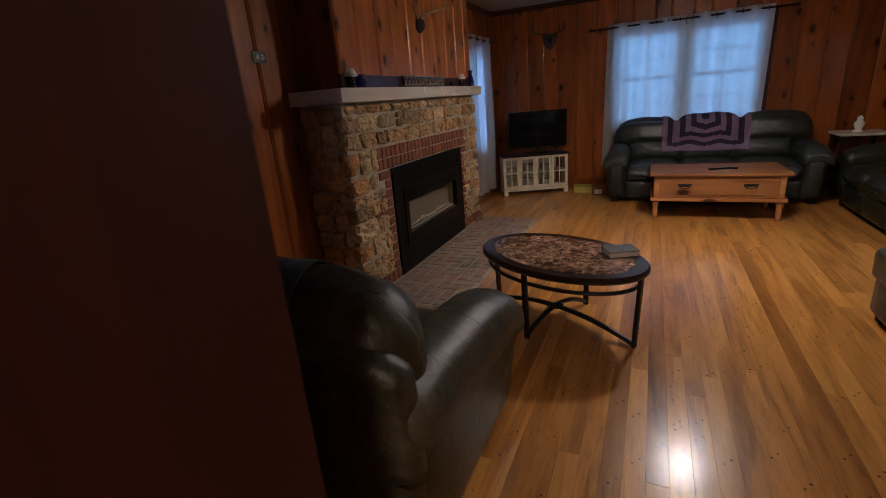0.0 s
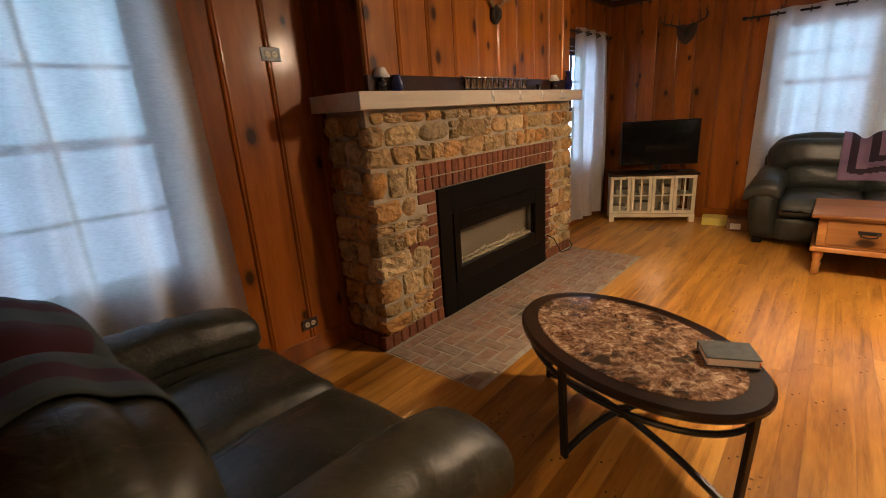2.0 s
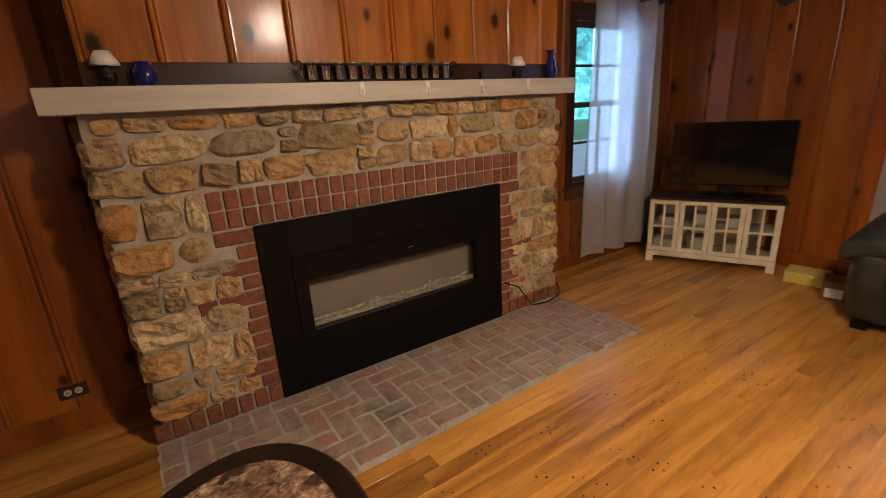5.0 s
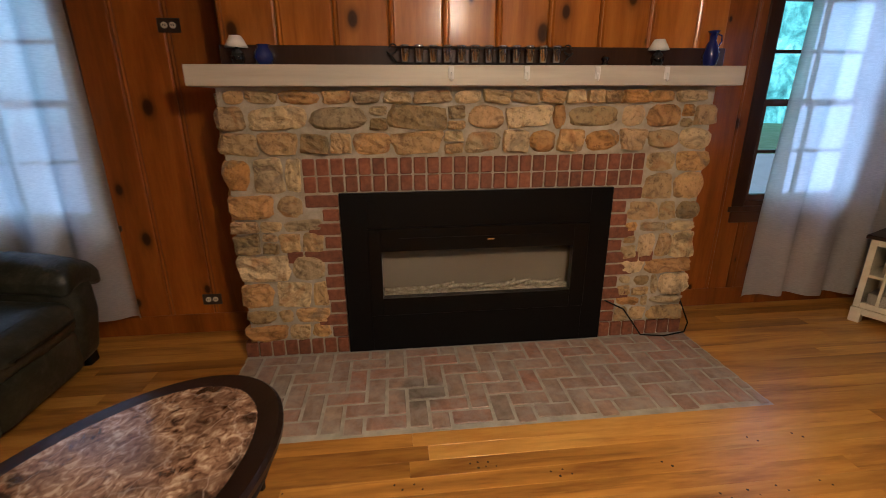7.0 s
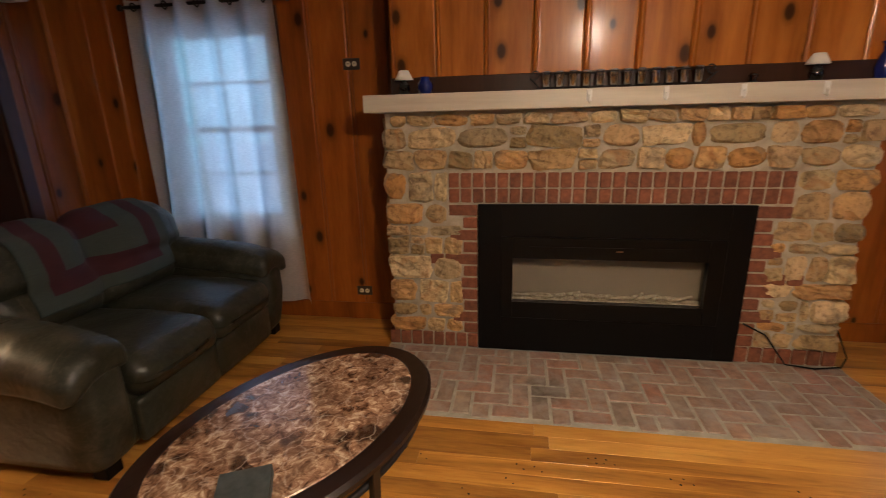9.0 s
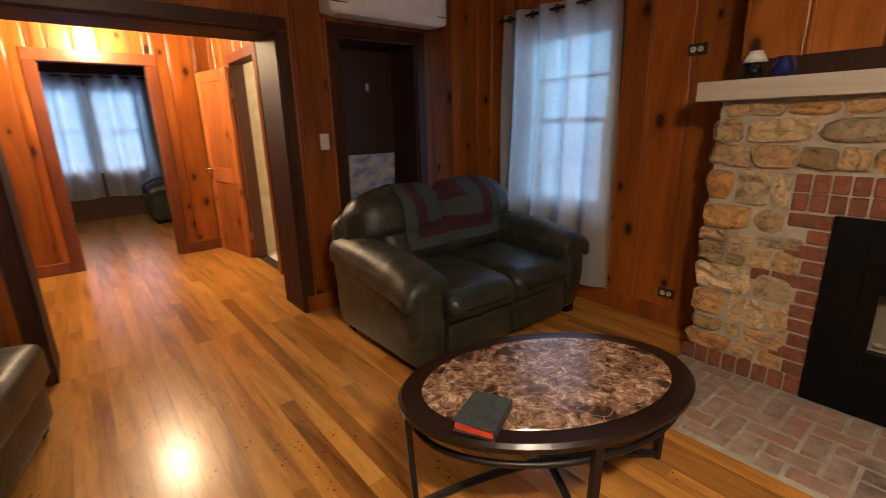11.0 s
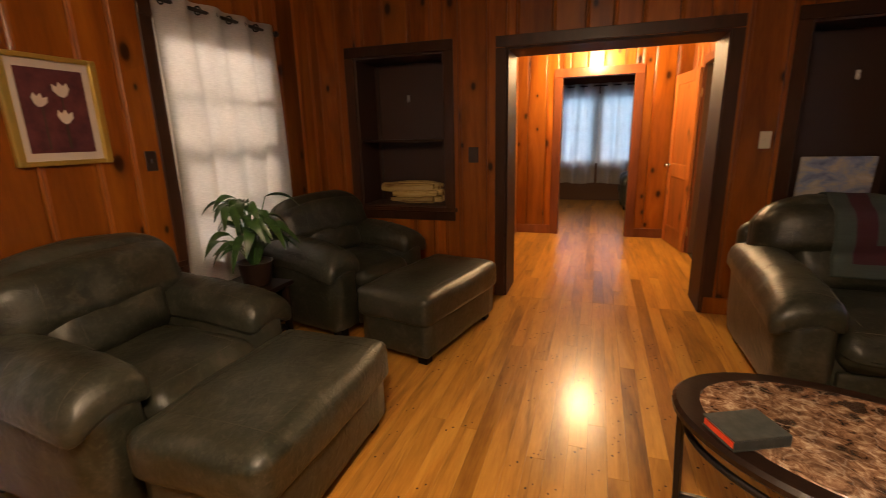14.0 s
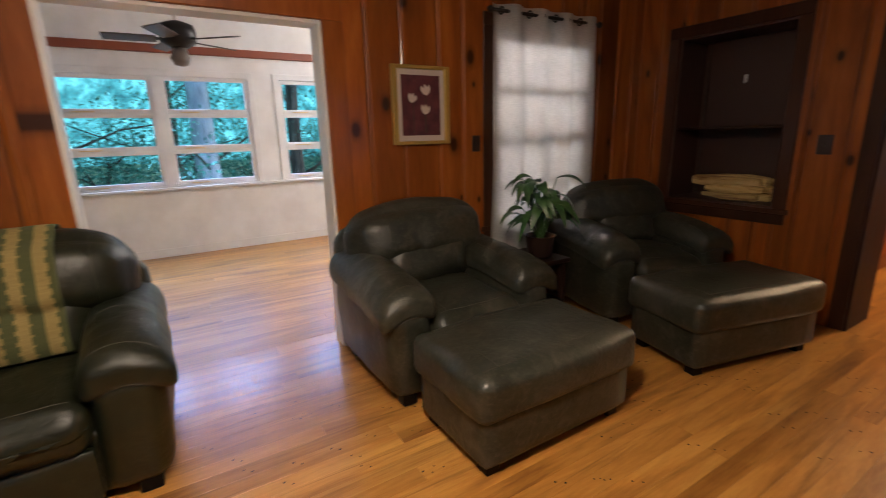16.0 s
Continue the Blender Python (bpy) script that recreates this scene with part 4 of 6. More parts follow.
def draped(name, m, width, drop_front, drop_back, thick, mats, label, pattern, over, depth=0.3, n=(48, 80), wave=0.012, seed=3):
    """A knitted throw laid over a seat's back cushions; its ridge runs along m's x. pattern(u, v) picks a material index."""
    t = thing(name, m, label, "throw blanket")
    below = surface_of(over, m.inverted() @ over.matrix_basis)
    nu, nv = n
    arch = math.pi * depth / 2
    total = drop_front + arch + drop_back
    ways, reach = [], []
    for j in range(nv + 1):
        s = total * j / nv
        for i in range(nu + 1):
            x = (i / nu - 0.5) * width
            if s < drop_front:
                mid, way = Vector((x, 0, -0.16 - (drop_front - s))), Vector((0, -1, 0))
            elif s < drop_front + arch:
                a = math.pi * (s - drop_front) / arch
                mid, way = Vector((x, 0, -0.16)), Vector((0, -math.cos(a), math.sin(a)))
            else:
                mid, way = Vector((x, 0, -0.16 - (s - drop_front - arch))), Vector((0, 1, 0))
            hit = below.ray_cast(mid + way * 0.7, -way, 0.69)[0]
            ways.append((mid, way))
            reach.append((hit - mid).length if hit is not None else depth / 2)
    at = lambda i, j: reach[max(0, min(nv, j)) * (nu + 1) + max(0, min(nu, i))]
    for _ in range(5):
        reach = [max(0.97 * at(i, j), (at(i - 1, j) + at(i + 1, j) + at(i, j - 1) + at(i, j + 1) + 2 * at(i, j)) / 6) for j in range(nv + 1) for i in range(nu + 1)]
    bm = bmesh.new()
    grid = []
    for k, (mid, way) in enumerate(ways):
        soft = 0.5 + 0.5 * noise.noise(Vector((mid.x * 7 + seed, way.y * 2 + mid.z * 8, seed)))
        grid.append(bm.verts.new(mid + way * (reach[k] + thick + wave * soft)))
    for j in range(nv):
        for i in range(nu):
            q = j * (nu + 1) + i
            f = bm.faces.new((grid[q], grid[q + 1], grid[q + nu + 2], grid[q + nu + 1]))
            f.material_index = pattern((i + 0.5) / nu, (j + 0.5) / nv)
    bm.normal_update()
    bmesh.ops.solidify(bm, geom=bm.faces[:], thickness=thick * 0.7)
    part("knit", bm, mats, t, smooth=True)
    return t


# loveseat with its back to the hall wall, facing the oval table (+y)
LOVE = pose(-0.85, 3.26, 0, 0, 0, 180)
loveseat = leather_seat("loveseat", LOVE, 1.6, 1.06, 2, "olive-brown leather loveseat with pillow arms and stitched seams", "loveseat", seed=2, back=0.97)
# armchairs by the east wall, facing the room
leather_seat("armchair", pose(2.72, 4.74, 0, 0, 0, -90), 1.06, 0.92, 1, "dark olive leather armchair before the sunroom opening", "armchair", group="leather armchairs", seed=4, back=0.94)
leather_seat("armchair", pose(2.66, 3.02, 0, 0, 0, -104), 1.06, 0.9, 1, "dark olive leather armchair standing in the room corner", "armchair", group="leather armchairs", seed=6, back=0.94)
ottoman(pose(1.965, 4.74, 0), 0.57, 0.9, 0.45, "worn olive leather ottoman pushed against the armchair")
ottoman(pose(1.84, 3.25, 0, 0, 0, -13), 0.56, 0.98, 0.455, "worn olive leather ottoman beside the corner armchair")
# sofa by the east wall and sofa under the north window
sofa_east = leather_seat("sofa", pose(2.75, 7.2, 0, 0, 0, -90), 2.1, 0.87, 3, "green-black leather sofa with a fringed throw", "sofa", LEATHER_E, seed=8, back=0.97)
sofa_north = leather_seat("sofa", pose(1.11, 8.56, 0), 2.34, 0.96, 3, "slate-green leather sofa under the wide window", "sofa", LEATHER_N, seed=10, back=1.0)


def plum_bands(u, v):
    d = min(u * 0.9, (1 - u) * 0.9, v * 1.05)
    return 1 if 0.085 < d < 0.18 or d > 0.31 else 0


def chevron(u, v):
    q = abs(u - 0.5) * 2
    d = min((1 - q) * 0.5, v * 1.1 - 0.1 * abs(((u * 3) % 1) - 0.5))
    return 1 if int(max(0.0, d) * 15) % 2 else 0


def stripes(u, v):
    return 1 if int(u * 7 + 0.35 * abs(((v * 22) % 1) - 0.5) + 0.5) % 2 else 0


draped("throw_blanket", LOVE @ pose(0.05, 0.33, 0.97), 0.9, 0.24, 0.3, 0.009, [SAGE, PLUM], "sage knitted throw with plum bands over the loveseat back", plum_bands, loveseat)
draped("throw_blanket", pose(1.08, 8.84, 1.0), 0.98, 0.26, 0.12, 0.009, [LILAC, DEEP], "lilac and dark plum zigzag crochet throw over the sofa back", chevron, sofa_north)
draped("throw_blanket", pose(2.98, 6.62, 0.97, 0, 0, -90), 0.3, 0.3, 0.12, 0.012, [STRAW, MOSS], "straw and moss striped fringed throw over the sofa back", stripes, sofa_east, n=(40, 110), wave=0.016)

# ---- oval table ----
table = thing("oval_coffee_table", pose(-0.031, 4.653, 0, 0, 0, -25.4), "oval coffee table with brown marble top on black iron frame", "coffee table")
RX, RY = 0.565, 0.365


def oval(rx, ry, z0, z1, n=64, bevel=0.008):
    bm = bmesh.new()
    rings = []
    for r, z in ((-bevel, z0), (0, z0 + bevel), (0, z1 - bevel), (-bevel, z1)):
        rings.append([bm.verts.new(((rx + r) * math.cos(2 * math.pi * k / n), (ry + r) * math.sin(2 * math.pi * k / n), z)) for k in range(n)])
    for a, b in zip(rings, rings[1:]):
        for k in range(n):
            bm.faces.new((a[k], a[(k + 1) % n], b[(k + 1) % n], b[k]))
    bm.faces.new(rings[0][::-1])
    bm.faces.new(rings[-1])
    return bm


ESPRESSO = wood("espresso_wood", (0.009, 0.0045, 0.003), (0.016, 0.008, 0.0055), (0.026, 0.012, 0.008), (0.25, 0.4), along="x", knots=False, coat=0.25)
part("rim", oval(RX, RY, 0.435, 0.475, bevel=0.012), ESPRESSO, table)
part("marble_top", oval(RX - 0.085, RY - 0.07, 0.44, 0.479, bevel=0.003), MARBLE, table, "polished brown marble inlay")
part("apron_ring", tube(arc((0, 0), RX - 0.05, RY - 0.045, 0, 360, 56, 0.372), 0.012, 6), IRON, table, smooth=True)
for a in (0, 90, 180, 270):
    c, sn = math.cos(radians(a)), math.sin(radians(a))
    x, y = (RX - 0.035) * c, (RY - 0.035) * sn
    bar = box((-0.017, -0.011, 0.0), (0.017, 0.011, 0.437), 0.003)
    for v in bar.verts:
        v.co.y += 0.02 * (v.co.z / 0.437 - 0.5)
    part("leg", bar, IRON, table, m=pose(x, y, 0, 0, 0, a - 90))
for along, rise in (((RX - 0.04, 0), 0.085), ((0, RY - 0.04), 0.105)):
    bow = [(along[0] * q, along[1] * q, 0.016 + rise * (1 - q * q)) for q in [k / 9 - 1 for k in range(19)]]
    part("bowed_stretcher", tube(bow, 0.016, 6), IRON, table)
part("stretcher_knot", lathe([(0.02, 0.092), (0.034, 0.098), (0.034, 0.122), (0.02, 0.128)], 14), IRON, table, smooth=True)

# book on the table
DARKCOVER = material("book_cover", (0.028, 0.034, 0.034), 0.55)
g = Graph(DARKCOVER)
g.colour(g.ramp(g.noise(g.coords(), 30.0), [(0.3, (0.02, 0.025, 0.026)), (0.7, (0.05, 0.058, 0.056))]))
REDEDGE = material("red_page_edge", (0.6, 0.06, 0.02), 0.6)
PAGES = material("book_pages", (0.7, 0.58, 0.5), 0.8)
bk = thing("book", pose(0.332, 4.68, 0.479, 0, 0, 25), "thick dark-covered book with red-edged back on the table", "book")
part("cover", boxes(((-0.09, -0.068, 0.032), (0.09, 0.068, 0.037)), ((-0.09, -0.068, 0.0), (0.09, 0.068, 0.004)), ((-0.09, 0.063, 0.004), (0.09, 0.068, 0.032)), bevel=0.0015), DARKCOVER, bk)
part("page_block", box((-0.084, -0.063, 0.004), (0.082, 0.063, 0.032)), PAGES, bk)
part("red_edge", box((0.0822, -0.063, 0.006), (0.0865, 0.063, 0.024)), REDEDGE, bk)

# ---- pine chest table ----
chest = thing("chest_table", pose(1.12, 7.7, 0), "honey pine coffee table chest with two drawers and turned legs", "coffee table")
part("top", box((-0.65, -0.37, 0.47), (0.65, 0.37, 0.5), 0.01, 2), CHESTWOOD, chest)
part("body", box((-0.6, -0.33, 0.24), (0.6, 0.33, 0.47), 0.005), CHESTWOOD, chest)
part("base_rail", box((-0.63, -0.355, 0.2), (0.63, 0.355, 0.24), 0.01, 2), CHESTWOOD, chest)
dr = part("drawer", box((-0.545, -0.342, 0.265), (0.545, -0.33, 0.455), 0.004), CHESTWOOD, chest)
for x in (-0.3, 0.3):
    part("bail_handle", tube([(x - 0.05, -0.346, 0.375), (x - 0.045, -0.37, 0.355), (x, -0.374, 0.345), (x + 0.045, -0.37, 0.355), (x + 0.05, -0.346, 0.375)], 0.006, 6), IRON, dr, smooth=True)
    part("handle_plate", box((x - 0.065, -0.346, 0.362), (x + 0.065, -0.342, 0.39), 0.002), IRON, dr)
for sx in (-1, 1):
    for sy in (-1, 1):
        part("leg", lathe([(0.02, 0), (0.028, 0.015), (0.024, 0.05), (0.032, 0.09), (0.022, 0.11), (0.034, 0.15), (0.036, 0.2)], 14), CHESTWOOD, chest, m=pose(sx * 0.575, sy * 0.3, 0), smooth=True)
for k, (x, y, a) in enumerate(((1.14, 7.62, 20), (1.24, 7.66, -8))):
    r = thing("remote_control", pose(x, y, 0.5, 0, 0, a), "black plastic remote control lying on the chest", "remote control", "remotes")
    part("shell", box((-0.09, -0.022, 0), (0.09, 0.022, 0.018), 0.005, 2), BLACK, r)
    part("keypad", box((-0.06, -0.014, 0.018), (0.05, 0.014, 0.0195)), PLATE, r)

# ---- television corner ----
STAND = pose(-1.075, 8.62, 0, 0, 0, 25) @ pose(0, 0.17, 0)
st = thing("tv_stand", STAND, "cream-painted glass-door television stand with dark top", "tv stand")
SW, SD, SH = 0.96, 0.36, 0.59
part("top", box((-SW / 2 - 0.02, -SD / 2 - 0.015, SH - 0.025), (SW / 2 + 0.02, SD / 2, SH), 0.004), ESPRESSO, st)
part("side_panel", box((-SW / 2, -SD / 2 + 0.03, 0.05), (-SW / 2 + 0.02, SD / 2, SH - 0.025)), CREAM, st)
part("side_panel", box((SW / 2 - 0.02, -SD / 2 + 0.03, 0.05), (SW / 2, SD / 2, SH - 0.025)), CREAM, st)
part("back_panel", box((-SW / 2 + 0.02, SD / 2 - 0.012, 0.05), (SW / 2 - 0.02, SD / 2, SH - 0.025)), CREAM, st)
part("bottom_panel", box((-SW / 2 + 0.02, -SD / 2 + 0.03, 0.08), (SW / 2 - 0.02, SD / 2 - 0.012, 0.1)), CREAM, st)
part("shelf", box((-SW / 2 + 0.02, -SD / 2 + 0.04, 0.315), (SW / 2 - 0.02, SD / 2 - 0.012, 0.33)), CREAM, st)
part("plinth", boxes(((-SW / 2, -SD / 2, 0.0), (-SW / 2 + 0.06, -SD / 2 + 0.06, 0.1)), ((SW / 2 - 0.06, -SD / 2, 0.0), (SW / 2, -SD / 2 + 0.06, 0.1)), ((-SW / 2 + 0.06, -SD / 2 + 0.005, 0.055), (SW / 2 - 0.06, -SD / 2 + 0.03, 0.1)), ((-SW / 2, SD / 2 - 0.05, 0), (-SW / 2 + 0.05, SD / 2, 0.05)), ((SW / 2 - 0.05, SD / 2 - 0.05, 0), (SW / 2, SD / 2, 0.05)), bevel=0.003), CREAM, st)
for k in range(4):
    x0 = -SW / 2 + 0.005 + k * (SW - 0.01) / 4
    x1 = x0 + (SW - 0.01) / 4 - 0.006
    z0, z1, y0, y1 = 0.105, SH - 0.03, -SD / 2 + 0.005, -SD / 2 + 0.025
    d = part("door", boxes(((x0, y0, z0), (x0 + 0.035, y1, z1)), ((x1 - 0.035, y0, z0), (x1, y1, z1)), ((x0 + 0.035, y0, z0), (x1 - 0.035, y1, z0 + 0.035)), ((x0 + 0.035, y0, z1 - 0.035), (x1 - 0.035, y1, z1)), ((x0 + 0.035, y0, 0.315), (x1 - 0.035, y1, 0.333)), ((((x0 + x1) / 2) - 0.009, y0 + 0.002, z0 + 0.035), ((x0 + x1) / 2 + 0.009, y1 - 0.002, z1 - 0.035)), bevel=0.002), CREAM, st)
    p = part("pane", box((x0 + 0.035, y0 + 0.008, z0 + 0.035), (x1 - 0.035, y0 + 0.011, z1 - 0.035)), GLASS, d)
    p.visible_shadow = False
rng = random.Random(9)
CARTON = material("game_boxes", (0.5, 0.45, 0.36), 0.7)
for k in range(6):
    x = -SW / 2 + 0.12 + (k % 3) * 0.3 + rng.uniform(-0.04, 0.04)
    z = 0.1 if k < 3 else 0.33
    hgt = rng.uniform(0.05, 0.13)
    o = link_mesh("storage_box", box((x - 0.08, -0.06, z), (x + 0.08, 0.1, z + hgt), 0.004), CARTON, m=STAND)
    tagged(o, "small pale carton on the stand's shelf", "box", "stand contents")

tv = thing("television", STAND @ pose(0.07, 0.0, SH), "flat black television, switched off, on the cream stand", "television")
part("base", box((-0.2, -0.1, 0), (0.2, 0.1, 0.012), 0.004), BLACK, tv)
part("neck", box((-0.04, -0.01, 0.012), (0.04, 0.02, 0.11)), BLACK, tv)
part("housing", box((-0.43, -0.02, 0.085), (0.43, 0.035, 0.605), 0.006), BLACK, tv)
part("screen", box((-0.418, -0.0225, 0.1), (0.418, -0.0202, 0.593)), SCREEN, tv)

YELLOW = material("yellow_card", (0.6, 0.5, 0.1), 0.6)
g = Graph(YELLOW)
g.colour(g.ramp(g.noise(g.coords(), 22.0), [(0.4, (0.62, 0.5, 0.07)), (0.66, (0.52, 0.44, 0.18))]))
BROWN = material("brown_card", (0.17, 0.08, 0.035), 0.7)
cart = thing("yellow_box", pose(-0.42, 8.82, 0, 0, 0, 8), "flat yellow printed box standing on the floor", "box")
part("carton", box((-0.13, -0.1, 0), (0.13, 0.1, 0.072), 0.004), YELLOW, cart)
part("lid", box((-0.132, -0.102, 0.072), (0.132, 0.102, 0.088), 0.004), YELLOW, cart)
cart = thing("cardboard_box", pose(-0.14, 8.66, 0, 0, 0, 12), "open brown cardboard box by the sofa arm", "box")
part("carton", boxes(((-0.13, -0.1, 0), (0.13, 0.1, 0.008)), ((-0.13, -0.1, 0.008), (-0.125, 0.1, 0.13)), ((0.125, -0.1, 0.008), (0.13, 0.1, 0.13)), ((-0.125, -0.1, 0.008), (0.125, -0.095, 0.13)), ((-0.125, 0.095, 0.008), (0.125, 0.1, 0.13))), BROWN, cart)
part("white_label", box((-0.11, -0.104, 0.02), (-0.01, -0.1002, 0.085)), WHITE, cart)
part("flap", box((-0.13, -0.1, 0.13), (0.13, -0.02, 0.134)), BROWN, cart)

# end table with a small white figurine in the north-east corner
et = thing("end_table", pose(2.66, 8.78, 0), "dark wooden end table between the two sofas", "end table")
part("top", box((-0.24, -0.22, 0.7), (0.24, 0.22, 0.73), 0.005), IVORY, et)
for sx in (-1, 1):
    for sy in (-1, 1):
        part("leg", box((sx * 0.2 - 0.02, sy * 0.18 - 0.02, 0), (sx * 0.2 + 0.02, sy * 0.18 + 0.02, 0.7), 0.003), ESPRESSO, et)
part("shelf", box((-0.2, -0.18, 0.2), (0.2, 0.18, 0.22)), ESPRESSO, et)
fig = lathe([(0.05, 0), (0.055, 0.01), (0.03, 0.03), (0.045, 0.07), (0.05, 0.1), (0.025, 0.13), (0.03, 0.155), (0.012, 0.18)], 14)
tagged(link_mesh("figurine", fig, WHITE, m=pose(2.62, 8.72, 0.73), smooth=True), "small white ceramic figurine on the end table", "figurine")

# ---- plant and its stand ----
ps = thing("plant_stand", pose(2.8, 3.93, 0), "low dark wooden side table between the armchairs", "side table")
part("top", box((-0.2, -0.17, 0.47), (0.2, 0.17, 0.5), 0.006), ESPRESSO, ps)
for sx in (-1, 1):
    for sy in (-1, 1):
        part("leg", box((sx * 0.16 - 0.018, sy * 0.13 - 0.018, 0), (sx * 0.16 + 0.018, sy * 0.13 + 0.018, 0.47), 0.003), ESPRESSO, ps)
part("shelf", box((-0.16, -0.13, 0.18), (0.16, 0.13, 0.2)), ESPRESSO, ps)
plant = thing("potted_plant", pose(2.76, 3.9, 0.5), "leafy green potted plant with broad drooping leaves", "plant")
part("pot", lathe([(0.07, 0), (0.085, 0.02), (0.1, 0.14), (0.108, 0.15), (0.098, 0.15), (0.09, 0.13)], 20), PLATE, plant, smooth=True)
SOIL = material("soil", (0.03, 0.02, 0.012), 0.95)
part("soil", lathe([(0.089, 0.12), (0.092, 0.132)], 16), SOIL, plant)
rng = random.Random(12)


def leaf_mesh(length, width, droop, fold):
    bm = bmesh.new()
    rows = []
    n = 8
    for k in range(n + 1):
        s = k / n
        w = width * math.sin(math.pi * min(1, s * 0.92 + 0.06)) ** 0.8 * (1 - 0.35 * s)
        x, z = length * s * (1 - 0.25 * droop * s), length * (0.35 * s - droop * s * s)
        rows.append([bm.verts.new((x, -w / 2, z + fold * w)), bm.verts.new((x, 0, z)), bm.verts.new((x, w / 2, z + fold * w))])
    for a, b in zip(rows, rows[1:]):
        for k in range(2):
            bm.faces.new((a[k], a[k + 1], b[k + 1], b[k]))
    return bm


for k in range(46):
    az, el = rng.uniform(0, 360), rng.uniform(10, 80)
    hgt = rng.uniform(0.1, 0.42)
    out = rng.uniform(0.03, 0.17) * (1.15 - hgt)
    c, s = math.cos(radians(az)), math.sin(radians(az))
    tip = Vector((out * c, out * s, 0.13 + hgt))
    stem = part("stem", tube([(0.02 * c, 0.02 * s, 0.125), (out * 0.6 * c, out * 0.6 * s, 0.13 + hgt * 0.7), tip], 0.0035, 5), LEAF, plant)
    part("leaf", leaf_mesh(rng.uniform(0.15, 0.24), rng.uniform(0.06, 0.09), rng.uniform(0.45, 1.25), rng.uniform(0.1, 0.3)), LEAF, stem, m=Matrix.Translation(tip) @ pose(0, 0, 0, rng.uniform(-25, 25), 0, az + rng.uniform(-25, 25)), smooth=True)

# ---- picture ----
pic = thing("framed_picture", pose(XE - 0.014, 4.57, 1.52, 0, 0, -90), "gilt-framed print of three white tulips on maroon", "picture")
PW, PH = 0.415, 0.485
part("frame", boxes(((-PW / 2, -0.03, -PH / 2), (-PW / 2 + 0.034, 0, PH / 2)), ((PW / 2 - 0.034, -0.03, -PH / 2), (PW / 2, 0, PH / 2)), ((-PW / 2 + 0.034, -0.03, PH / 2 - 0.022), (PW / 2 - 0.034, 0, PH / 2)), ((-PW / 2 + 0.034, -0.03, -PH / 2), (PW / 2 - 0.034, 0, -PH / 2 + 0.022)), bevel=0.004), GOLD, pic)
rib = boxes(*[((sx * (PW / 2 - 0.017) - 0.013, -0.034, -PH / 2 + 0.012 + q * 0.0195), (sx * (PW / 2 - 0.017) + 0.013, -0.03, -PH / 2 + 0.024 + q * 0.0195)) for sx in (-1, 1) for q in range(24)])
tagged(part("frame_ribs", rib, GOLD, pic), kind="stuff")
MAT = material("picture_mount", (0.55, 0.47, 0.4), 0.8)
part("mount", box((-PW / 2 + 0.034, -0.012, -PH / 2 + 0.022), (PW / 2 - 0.034, -0.004, PH / 2 - 0.022)), MAT, pic)
MAROON = material("print_maroon", (0.09, 0.018, 0.025), 0.6)
g = Graph(MAROON)
g.colour(g.ramp(g.noise(g.coords(), 14.0), [(0.35, (0.06, 0.012, 0.018)), (0.7, (0.13, 0.03, 0.035))]))
part("print", box((-0.14, -0.0145, -0.185), (0.14, -0.012, 0.185)), MAROON, pic)
PETAL = material("print_petal", (0.6, 0.52, 0.44), 0.7)
GREENINK = material("print_stem", (0.06, 0.035, 0.025), 0.7)
for x, z, s, a in ((-0.065, 0.045, 0.034, 15), (0.035, 0.095, 0.038, -10), (0.03, -0.025, 0.036, 5)):
    bm = bmesh.new()
    pts = [(-0.5, -0.6), (-0.95, 0.1), (-0.8, 0.85), (-0.4, 0.4), (0, 1.0), (0.4, 0.4), (0.85, 0.8), (0.95, 0.05), (0.5, -0.6), (0, -0.85)]
    vs = [bm.verts.new((px * s, 0, pz * s)) for px, pz in pts]
    bm.faces.new(vs)
    ex = bmesh.ops.extrude_face_region(bm, geom=bm.faces[:])
    bmesh.ops.translate(bm, vec=(0, -0.0012, 0), verts=[q for q in ex["geom"] if isinstance(q, bmesh.types.BMVert)])
    part("flower", bm, PETAL, pic, m=pose(x, -0.0146, z) @ pose(0, 0, 0, 0, a, 0))
    part("flower_stem", box((x * 0.9 - 0.004, -0.0155, -0.17), (x * 0.9 + 0.004, -0.0146, z - s * 0.8)), GREENINK, pic)


# ---- switches and outlets ----
def wall_plate(name, m, w, h, label, holes, mat=PLATE, insert=IVORY):
    t = thing(name, m, label, "wall plate")
    part("plate", box((-w / 2, -0.007, -h / 2), (w / 2, 0, h / 2), 0.003), mat, t)
    for x, z, r in holes:
        part("socket", lathe([(r, 0), (r, 0.004)], 14), insert, t, m=pose(x, -0.006, z, 90))
        for dx in (-0.3, 0.3):
            part("slot", box((x + dx * r - 0.0016, -0.0115, z - 0.004), (x + dx * r + 0.0016, -0.0098, z + 0.006)), BLACK, t)
    return t


